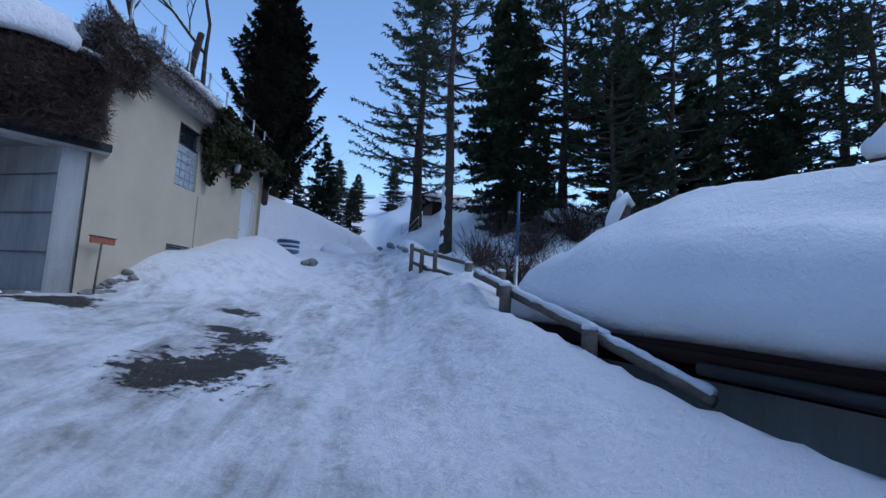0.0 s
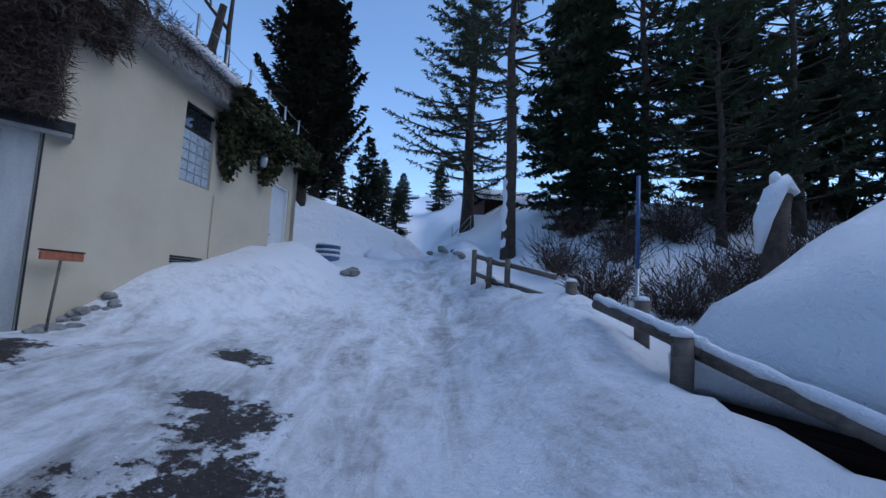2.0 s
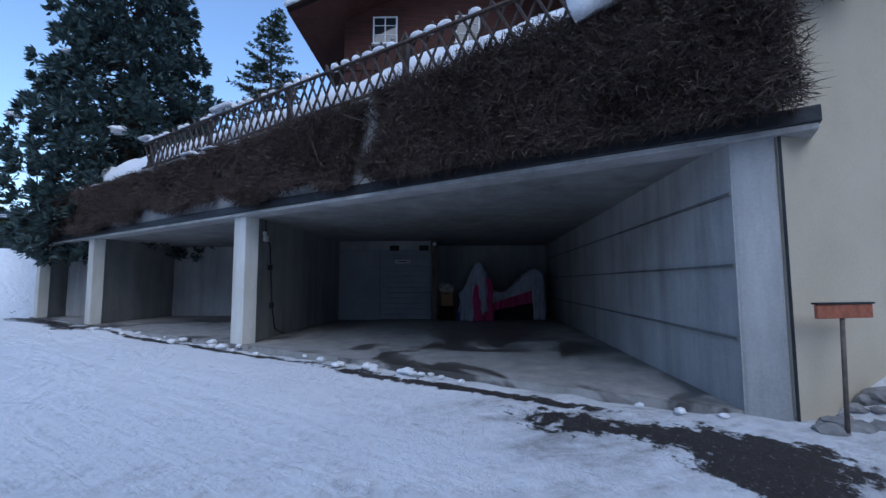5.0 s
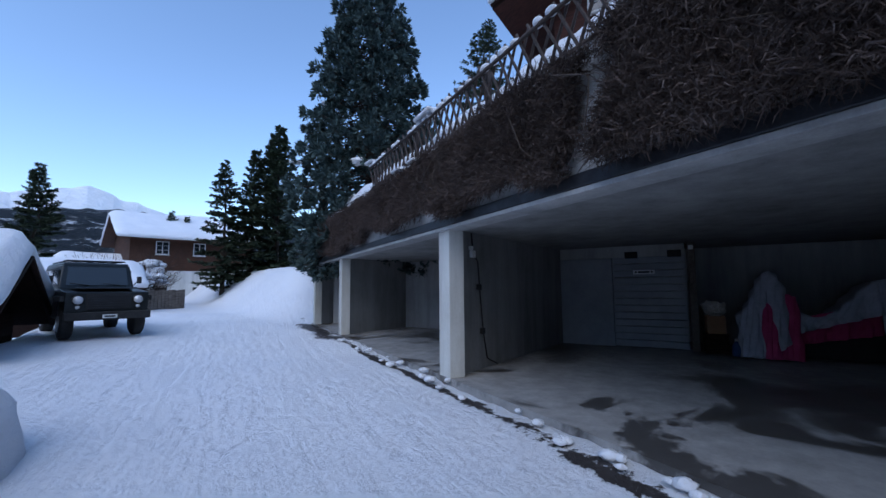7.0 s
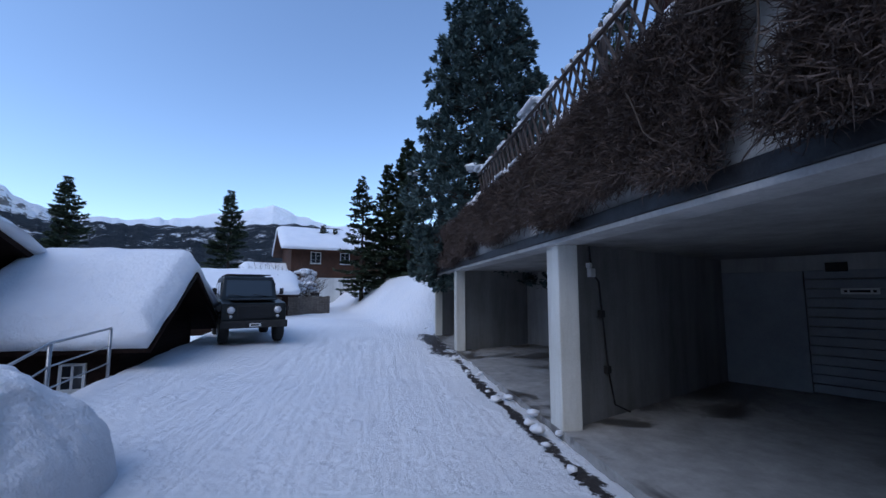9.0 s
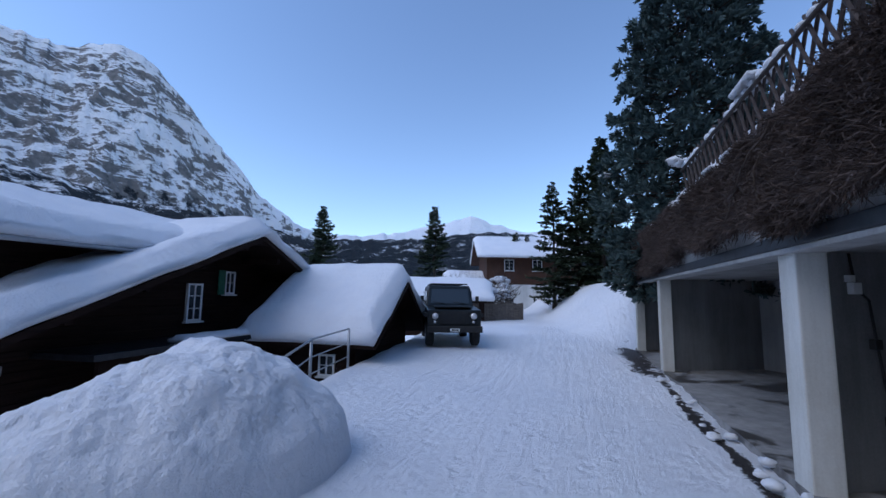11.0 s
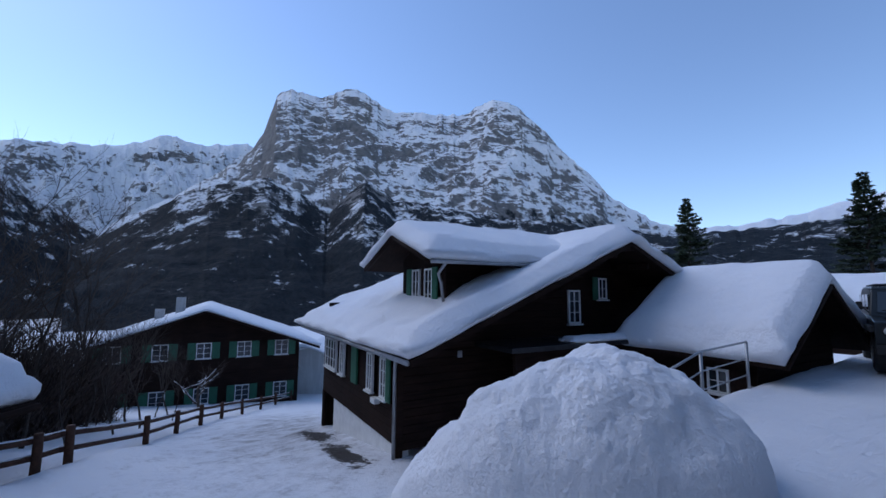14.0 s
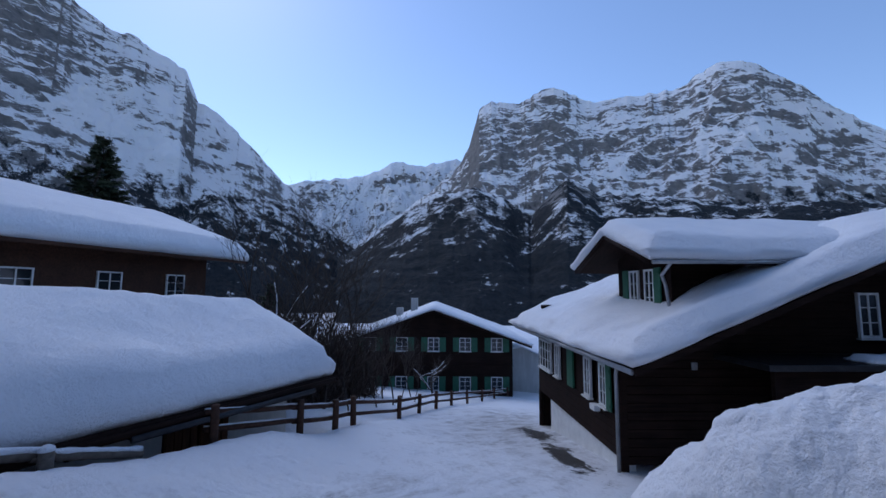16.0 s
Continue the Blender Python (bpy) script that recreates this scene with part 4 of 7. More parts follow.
chalet = thing("chalet", (0, 0, 0), 0, "dark-stained timber chalet with green shutters and deep snow on its roof", "house")
chalet.matrix_world = CH


def window_unit(parent, name, w_, h_, m, cols=2, rows=3, shutters=(), depth=0.06):
    """Casement at local m: x across, z up, -y outward; centred on x, standing on z=0."""
    fr = bmesh.new()
    t_ = 0.055
    for lo, hi in (((-w_ / 2, -depth, 0), (-w_ / 2 + t_, 0.02, h_)), ((w_ / 2 - t_, -depth, 0), (w_ / 2, 0.02, h_)), ((-w_ / 2 + t_, -depth, 0), (w_ / 2 - t_, 0.02, t_)), ((-w_ / 2 + t_, -depth, h_ - t_), (w_ / 2 - t_, 0.02, h_))):
        box(fr, lo, hi, 0.006)
    for i in range(1, cols):
        x = -w_ / 2 + i * w_ / cols
        box(fr, (x - 0.022, -depth + 0.01, t_), (x + 0.022, 0.01, h_ - t_))
    for j in range(1, rows):
        z = j * h_ / rows
        for i in range(cols):
            a, b = -w_ / 2 + i * w_ / cols + 0.03, -w_ / 2 + (i + 1) * w_ / cols - 0.03
            box(fr, (a, -depth + 0.016, z - 0.011), (b, 0.005, z + 0.011))
    win = part(name, fr, WHITE_PAINT, parent)
    win.matrix_local = m
    g = bmesh.new()
    box(g, (-w_ / 2 + 0.03, -depth + 0.03, 0.03), (w_ / 2 - 0.03, -depth + 0.04, h_ - 0.03))
    part("pane", g, GLASS, win)
    boxed("sill", (-w_ / 2 - 0.05, -depth - 0.06, -0.05), (w_ / 2 + 0.05, 0.02, -0.005), WHITE_PAINT, win, 0.008)
    for side in shutters:
        bm = bmesh.new()
        sw = min(0.5, w_ * 0.62)
        x0 = side * (w_ / 2 + 0.03 + sw / 2)
        box(bm, (x0 - sw / 2, -depth - 0.02, -0.02), (x0 + sw / 2, -depth + 0.02, h_ + 0.02), 0.006)
        for k in range(3):
            z = 0.1 + k * (h_ - 0.2) / 2
            box(bm, (x0 - sw / 2 + 0.03, -depth - 0.035, z - 0.03), (x0 + sw / 2 - 0.03, -depth - 0.018, z + 0.03))
        part("shutter", bm, GREEN_PAINT, win, "green painted wooden shutter")
    return win


# gable wall of boards, up to the roof
def board_gable(parent, x0, x1, y, zlow, roof, out=-1, thick=0.16, board=0.19, name="board"):
    """Boards laid one above the other, each its own piece, cut along the roof line."""
    z = zlow
    while z < 7:
        xs = np.linspace(x0, x1, 60)
        ok = xs[roof(xs, 0) - 0.22 > z + board]
        if len(ok) < 2:
            break
        boxed(name, (ok[0], y, z), (ok[-1], y + thick * -out, z + board - 0.012), DARK_WOOD, parent, 0.008)
        z += board
    bm = bmesh.new()
    top = [(x, float(roof(np.array(x), 0)) - 0.12) for x in np.linspace(x0, x1, 25)]
    lo = [bm.verts.new((x, y + 0.03 * -out, zlow)) for x, _ in top]
    hi = [bm.verts.new((x, y + 0.03 * -out, z_)) for x, z_ in top]
    lo2 = [bm.verts.new((x, y + thick * -out, zlow)) for x, _ in top]
    hi2 = [bm.verts.new((x, y + thick * -out, z_)) for x, z_ in top]
    for k in range(len(top) - 1):
        bm.faces.new((lo[k], lo[k + 1], hi[k + 1], hi[k]))
        bm.faces.new((lo2[k + 1], lo2[k], hi2[k], hi2[k + 1]))
        bm.faces.new((hi[k], hi[k + 1], hi2[k + 1], hi2[k]))
    return part("gable_wall", bm, DARK_WOOD, parent)


board_gable(chalet, 0.0, 13.4, 0.0, -0.1, main_roof)
boxed("back_gable_wall", (0.16, 6.7, -1.6), (13.4, 6.86, 3.2), DARK_WOOD, chalet)
boxed("far_wall", (13.24, 0.2, -0.5), (13.4, 6.7, 2.6), DARK_WOOD, chalet)
# eaves wall: boards between windows, white base below
for a, b, z0, z1 in ((0.0, 6.7, 0.0, 0.92), (0.0, 6.7, 2.0, 2.4)):
    n_ = int(round((z1 - z0) / 0.18))
    for k in range(n_):
        z = z0 + k * (z1 - z0) / n_
        boxed("board", (0.0, a + 0.005, z), (0.15, b, z + (z1 - z0) / n_ - 0.012), DARK_WOOD, chalet, 0.008)
for a, b in ((0.005, 0.12), (0.97, 1.30), (1.93, 2.75), (3.3, 3.9), (4.55, 4.85), (6.3, 6.7)):
    boxed("board", (0.0, a, 0.92), (0.15, b, 2.0), DARK_WOOD, chalet, 0.008)
boxed("inner_lining", (0.12, 0.02, -0.1), (0.18, 6.68, 2.4), DARK_WOOD, chalet)
bm = bmesh.new()
for x_ in (0,):
    vs = [(0.05, 0.1, -0.42), (0.05, 5.4, -1.5), (0.05, 5.4, -0.02), (0.05, 0.1, -0.02)]
    a = [bm.verts.new(v_) for v_ in vs]
    b = [bm.verts.new((v_[0] + 0.3, v_[1], v_[2])) for v_ in vs]
    bm.faces.new(a)
    bm.faces.new(list(reversed(b)))
    for k in range(4):
        bm.faces.new((a[k], b[k], b[(k + 1) % 4], a[(k + 1) % 4]))
    bmesh.ops.recalc_face_normals(bm, faces=bm.faces[:])
part("plinth", bm, WHITE_PAINT, chalet, "white plastered wedge of base wall")
tubed("post", [(0.05, 6.62, -1.7), (0.05, 6.62, 0.0)], 0.085, DARK_WOOD, chalet)
boxed("corner_post", (-0.03, -0.03, -0.5), (0.14, 0.14, 2.3), DARK_WOOD, chalet, 0.01)
tubed("downpipe", [(-0.12, -0.08, -0.3), (-0.12, -0.08, 1.85), (-0.2, -0.3, 2.05), (-0.42, -0.5, 2.2)], 0.045, STEEL, chalet)
RZ = lambda y, z: pose(-0.02, y, z, 0, 0, -90)
for y, w_, sh in ((5.65, 1.35, ()), (4.3, 0.46, ()), (1.76, 0.42, ()), (0.78, 0.42, (1,))):
    window_unit(chalet, "window", w_, 1.0, RZ(y, 0.96), 4 if w_ > 1 else 2, 3, sh)
boxed("shutter", (-0.09, 2.78, 0.92), (-0.03, 3.27, 2.02), GREEN_PAINT, chalet, 0.008, None, "green painted wooden shutter")
boxed("planter", (-0.22, 0.95, 0.78), (-0.06, 1.25, 0.92), WHITE_PAINT, chalet, 0.02, None, "white flower box")
window_unit(chalet, "window", 0.52, 1.04, pose(5.95, -0.02, 2.69), 2, 3)
window_unit(chalet, "window", 0.42, 0.7, pose(7.28, -0.02, 3.44), 2, 2, (-1,))
boxed("vent", (1.66, -0.03, 1.95), (1.8, 0.0, 2.12), STEEL, chalet, 0.006)


def roof_sheet(name, x0, x1, y0, y1, roof, thick, material, parent, lower=0.0, n=24):
    bm = bmesh.new()
    xs = np.linspace(x0, x1, n)
    rows = []
    for y in (y0, y1):
        rows.append([bm.verts.new((x, y, float(roof(x, y)) - lower)) for x in xs])
        rows.append([bm.verts.new((x, y, float(roof(x, y)) - lower - thick)) for x in xs])
    a, b, c, d_ = rows
    for k in range(n - 1):
        bm.faces.new((a[k], a[k + 1], c[k + 1], c[k]))
        bm.faces.new((b[k], d_[k], d_[k + 1], b[k + 1]))
        bm.faces.new((a[k], b[k], b[k + 1], a[k + 1]))
        bm.faces.new((c[k], c[k + 1], d_[k + 1], d_[k]))
    for k in (0, n - 1):
        bm.faces.new((a[k], c[k], d_[k], b[k]))
    bmesh.ops.recalc_face_normals(bm, faces=bm.faces[:])
    return part(name, bm, material, parent)


roof_sheet("roof", EAVE_X, 2 * RIDGE_X - EAVE_X, -1.45, 8.7, main_roof, 0.14, DARK_WOOD, chalet, 0.004)
# verge boards and gutter
for y in (-1.49,):
    for a, b in ((EAVE_X - 0.02, RIDGE_X), (RIDGE_X, 13.6)):
        za, zb = float(main_roof(a, 0)), float(main_roof(b, 0))
        bm = bmesh.new()
        tube(bm, [(a, y, za - 0.1), (b, y, zb - 0.1)], 0.09, 4)
        part("verge_board", bm, DARK_WOOD, chalet)
for k in range(9):
    x = 0.4 + k * 1.5
    boxed("purlin", (x - 0.07, -1.3, float(main_roof(x, 0)) - 0.34), (x + 0.07, 0.1, float(main_roof(x, 0)) - 0.16), DARK_WOOD, chalet, 0.01)
tubed("gutter", [(EAVE_X - 0.07, -1.5, EAVE_Z - 0.1), (EAVE_X - 0.07, 8.6, EAVE_Z - 0.07)], 0.06, STEEL, chalet)
# dormer
dx = 1.5
boxed("dormer_cheek", (dx, DORM_Y - 1.35, 2.6), (6.2, DORM_Y - 1.2, 4.75), DARK_WOOD, chalet)
boxed("dormer_cheek", (dx, DORM_Y + 1.2, 2.6), (6.2, DORM_Y + 1.35, 4.75), DARK_WOOD, chalet)
bm = bmesh.new()
pts = [(DORM_Y - 1.35, 2.7), (DORM_Y + 1.35, 2.7), (DORM_Y + 1.35, 4.72), (DORM_Y, 5.14), (DORM_Y - 1.35, 4.72)]
a = [bm.verts.new((dx - 0.02, y, z)) for y, z in pts]
b = [bm.verts.new((dx + 0.12, y, z)) for y, z in pts]
bm.faces.new(a)
bm.faces.new(list(reversed(b)))
for k in range(5):
    bm.faces.new((a[k], b[k], b[(k + 1) % 5], a[(k + 1) % 5]))
bmesh.ops.recalc_face_normals(bm, faces=bm.faces[:])
part("dormer_front", bm, DARK_WOOD, chalet)
for y, sh in ((DORM_Y + 0.35, (-1,)), (DORM_Y - 0.45, (1,))):
    window_unit(chalet, "window", 0.48, 1.1, pose(dx - 0.03, y, 3.2, 0, 0, -90), 2, 3, sh)
swap = lambda x, y: dorm_roof(x)
dr = roof_sheet("dormer_roof", DORM_Y - DORM_HALF, DORM_Y + DORM_HALF, 0.55, 5.2, swap, 0.12, DARK_WOOD, chalet, 0.004)
dr.matrix_local = Matrix(((0, 1, 0, 0), (1, 0, 0, 0), (0, 0, 1, 0), (0, 0, 0, 1)))
for s_ in (-1, 1):
    tubed("verge_board", [(0.52, DORM_Y, DORM_TOP - 0.08), (0.52, DORM_Y + s_ * DORM_HALF, DORM_EAVE - 0.08)], 0.08, DARK_WOOD, chalet, 4)
tubed("downpipe", [(0.9, DORM_Y - DORM_HALF - 0.05, DORM_EAVE - 0.1), (1.05, DORM_Y - 1.7, 4.1), (1.3, DORM_Y - 1.42, 3.85), (1.4, DORM_Y - 1.42, 3.1)], 0.04, STEEL, chalet)
tubed("gutter", [(0.5, DORM_Y - DORM_HALF - 0.05, DORM_EAVE - 0.06), (4.8, DORM_Y - DORM_HALF - 0.05, DORM_EAVE - 0.02)], 0.05, STEEL, chalet)


snow_cover("roof_snow", EAVE_X, 2 * RIDGE_X - EAVE_X, -1.45, 8.9, main_roof, 0.55, CH, "deep rounded blanket of snow on a chalet roof", 0.16, 31, 0.28, 0.4, 0.26, wave=0.6)
snow_cover("roof_snow", DORM_Y - DORM_HALF, DORM_Y + DORM_HALF, 0.5, 7.6, lambda a, b: np.maximum(dorm_roof(a), main_roof(b, 0) - 0.05), 0.50, CH @ Matrix(((0, 1, 0, 0), (1, 0, 0, 0), (0, 0, 1, 0), (0, 0, 0, 1))),
           "deep snow on the gabled dormer of a chalet", 0.14, 33, 0.14, 0.45, 0.12)

# ---------------- wing of the chalet beside the parked car ----------------
annex = thing("annex", (0, 0, 0), 0, "low dark timber wing with a steep snow-laden roof", "shed")
annex.matrix_world = CH
AX0, AX1, AY0, AY1 = 6.55, 12.1, -5.15, 0.4
AR, AZR, AZE = 9.35, 3.95, 2.17


def annex_roof(x, y=0):
    return AZR - (AZR - AZE) / (AR - AX0) * np.abs(np.asarray(x, float) - AR) + 0 * np.asarray(y, float)


roof_sheet("roof", AX0, AX1, AY0, AY1, annex_roof, 0.12, DARK_WOOD, annex, 0.004)
boxed("front_wall", (AX0 + 0.5, AY0 + 0.7, 0.6), (AX0 + 0.62, 0.0, 2.42), DARK_WOOD, annex)
board_gable(annex, AX0 + 0.5, AX1 - 0.5, AY0 + 0.7, 1.5, annex_roof)
boxed("stone_base", (AX0 + 0.48, AY0 + 0.66, 0.4), (AX1 - 0.48, AY0 + 0.9, 1.5), CONCRETE, annex)
for s_ in (AX0, AX1):
    tubed("verge_board", [(AR, AY0 - 0.03, AZR - 0.09), (s_, AY0 - 0.03, AZE - 0.09)], 0.08, DARK_WOOD, annex, 4)
window_unit(annex, "window", 0.5, 0.6, pose(AX0 + 0.5, -3.6, 1.2, 0, 0, -90), 2, 2)
boxed("canopy", (2.2, -1.55, 2.2), (AX0 + 0.3, 0.0, 2.32), DARK_METAL, annex, 0.01)
boxed("canopy_wall", (2.5, -1.3, 0.4), (AX0 + 0.4, -1.2, 2.2), DARK_WOOD, annex)
snow_cover("roof_snow", AX0, AX1, AY0, AY1 - 1.5, annex_roof, 0.62, CH, "deep snow sliding off the roof of a timber wing", 0.14, 35, 0.14, 0.42, 0.14, wave=0.4)
snow_cover("canopy_snow", 4.3, AX0 + 0.25, -1.5, -1.0, lambda a, b: 2.33 + 0 * a, 0.16, CH, "thin strip of snow on a canopy", 0.08, 36, 0.03, 0.12, 0.05)


# ---------------- heap of shovelled snow ----------------
def snow_heap(name, cx, cy, rx, ry, turn, h, label, seed, n=72, power=3.0, sink=0.4):
    u = np.linspace(-1, 1, n)
    U, V = np.meshgrid(u, u, indexing="ij")
    # square to disc
    X, Y = U * np.sqrt(1 - V * V / 2), V * np.sqrt(1 - U * U / 2)
    r = np.hypot(X, Y)
    a = np.arctan2(Y, X)
    wob = 1 + 0.05 * (fbm(np.cos(a) * 1.5 + seed, np.sin(a) * 1.5, 3, seed) - 0.5) * 2
    prof = np.clip(1 - r ** power, 0, 1) ** 0.75
    c, s_ = math.cos(radians(turn)), math.sin(radians(turn))
    px, py = X * rx * wob, Y * ry * wob
    x, y = cx + px * c - py * s_, cy + px * s_ + py * c
    lump = 0.5 * (fbm(x * 0.9 + y * 0.6 + seed, y * 0.9 - x * 0.6, 4, seed + 1) + fbm(x * 0.8 - y * 0.7, y * 0.8 + x * 0.7 + seed, 3, seed + 11)) - 0.5
    chunk = 0.5 * (fbm(x * 2.7 + y * 2.0, y * 2.7 - x * 2.0, 4, seed + 4) + fbm(x * 4.1 - y * 1.9, y * 4.1 + x * 1.9, 4, seed + 9)) - 0.5
    z = ground_height(x, y) - sink * (1 - np.clip(prof * 4, 0, 1)) + prof * h * (1 + 0.30 * lump - 0.28 * X + 0.08 * Y) + 0.05 * chunk * prof * min(1.0, h) + 0.02 * prof * min(1.0, h) * (fbm(x * 9, y * 9, 3, seed + 6) - 0.5)
    # crumbly surface, pushed out square to the slope
    P = np.stack([x, y, z], -1)
    N = np.cross(np.gradient(P, axis=0), np.gradient(P, axis=1))
    N /= np.linalg.norm(N, axis=2, keepdims=True) + 1e-9
    push = np.array([0.12 * noise.fractal(Vector(p) * 1.2, 0.9, 2.1, 5) + 0.022 * max(0.0, noise.noise(Vector(p) * 9.0)) + 0.014 * noise.noise(Vector(p) * 19.0) for p in P.reshape(-1, 3).tolist()]).reshape(n, n)
    P = P + N * (push * prof ** 0.5 * min(1.0, h))[..., None]
    x, y, z = P[..., 0], P[..., 1], P[..., 2]
    idx = np.arange(n * n).reshape(n, n)
    faces = np.stack([idx[:-1, :-1], idx[1:, :-1], idx[1:, 1:], idx[:-1, 1:]], -1).reshape(-1, 4)
    ob = raw(name, np.stack([x, y, z], -1).reshape(-1, 3).tolist(), faces.tolist(), SNOW, smooth=True)
    return tagged(ob, label, "snow pile")


snow_heap("snow_mound", -3.52, -1.9, 2.43, 1.65, 8, 1.34, "big rounded heap of shovelled snow beside the lane", 6, 190, 2.3)

# ---------------- hut below the lane ----------------
HUT = Matrix(((0.568, 0.823, 0, 0), (-0.823, 0.568, 0, 0), (0, 0, 1, 0), (0, 0, 0, 1)))   # local x down the lane, local y away from it
HX0, HX1, HY0, HY1, HYR = -5.45, 2.0, 4.92, 11.1, 7.95
HZE, HZR = 1.52, 2.85


def hut_roof(x, y):
    return HZR - (HZR - HZE) / (HYR - HY0) * np.abs(np.asarray(y, float) - HYR) + 0 * np.asarray(x, float)


hut = thing("hut", (0, 0, 0), 0, "low whitewashed hut with brown doors under a deep snow roof", "hut")
hut.matrix_world = HUT
bm = bmesh.new()
slab(bm, [(HX0, HY0), (HX1, HY0), (HX1, HYR), (HX0, HYR)], lambda x, y: float(hut_roof(x, y)) - 0.12, lambda x, y: float(hut_roof(x, y)) - 0.004)
part("roof", bm, DARK_WOOD, hut)
bm = bmesh.new()
slab(bm, [(HX0, HYR + 0.002), (HX1, HYR + 0.002), (HX1, HY1), (HX0, HY1)], lambda x, y: float(hut_roof(x, y)) - 0.12, lambda x, y: float(hut_roof(x, y)) - 0.004)
part("roof", bm, DARK_WOOD, hut)
tubed("fascia", [(HX0, HY0 - 0.02, HZE - 0.07), (HX1, HY0 - 0.02, HZE - 0.07)], 0.075, DARK_WOOD, hut, 4)
DOOR_WOOD = wood("worn_door_wood", (0.07, 0.03, 0.017), (0.19, 0.085, 0.045), "z")
WHITEWASH = make_concrete("whitewash", (0.50, 0.50, 0.48), (0.72, 0.72, 0.70))
wy = HY0 + 0.75
for a, b in ((HX0 + 0.5, -1.65), (-0.35, HX1 - 0.8)):
    boxed("wall", (a, wy, -1.8), (b, wy + 0.2, HZE + 0.1), WHITEWASH, hut)
boxed("wall_top", (HX0 + 0.4, wy - 0.05, 1.15), (HX1 - 0.7, wy + 0.25, HZE + 0.2), DARK_WOOD, hut)
boxed("doorway_back", (-1.65, wy + 0.5, -1.8), (-0.35, wy + 0.6, 1.2), DARK_WOOD, hut)
for k in range(2):
    d_ = boxed("door", (-1.6 + k * 0.66, wy + 0.02, -1.5), (-0.98 + k * 0.66, wy + 0.08, 1.1), DOOR_WOOD, hut, 0.01)
    for j in range(4):
        boxed("plank", (-1.58 + k * 0.66 + j * 0.15, wy - 0.005, -1.48), (-1.45 + k * 0.66 + j * 0.15, wy + 0.018, 1.05), DOOR_WOOD, d_, 0.004)
boxed("gable_wall", (HX1 - 1.0, wy + 0.2, -1.8), (HX1 - 0.8, HY1 - 0.7, HZE + 0.2), DARK_WOOD, hut)
boxed("upper_gable_wall", (HX0 + 0.5, wy + 0.2, -0.6), (HX0 + 0.7, HY1 - 0.7, HZE + 0.2), DARK_WOOD, hut)
boxed("back_wall", (HX0 + 0.7, HY1 - 0.9, -1.8), (HX1 - 1.0, HY1 - 0.7, HZE + 0.1), WHITEWASH, hut)
for k in range(8):
    x = HX0 + 0.4 + k * 0.88
    boxed("rafter", (x - 0.05, HY0 + 0.02, HZE - 0.24), (x + 0.05, HY0 + 0.9, HZE - 0.13), DARK_WOOD, hut, 0.008)
tubed("gutter", [(-2.6, HY0 - 0.12, HZE - 0.14), (1.2, HY0 - 0.12, HZE - 0.17)], 0.055, DARK_METAL, hut)
snow_cover("roof_snow", HX0 - 0.15, HX1, HY0 + 0.12, HY1, hut_roof, lambda a, b: 0.71 + 0.22 * np.exp(-((a - HX0 - 1.2) / 1.6) ** 2), HUT, "very deep soft snow on a low hut roof", 0.13, 41, 0.1, 0.6, 0.22, wave=0.3)


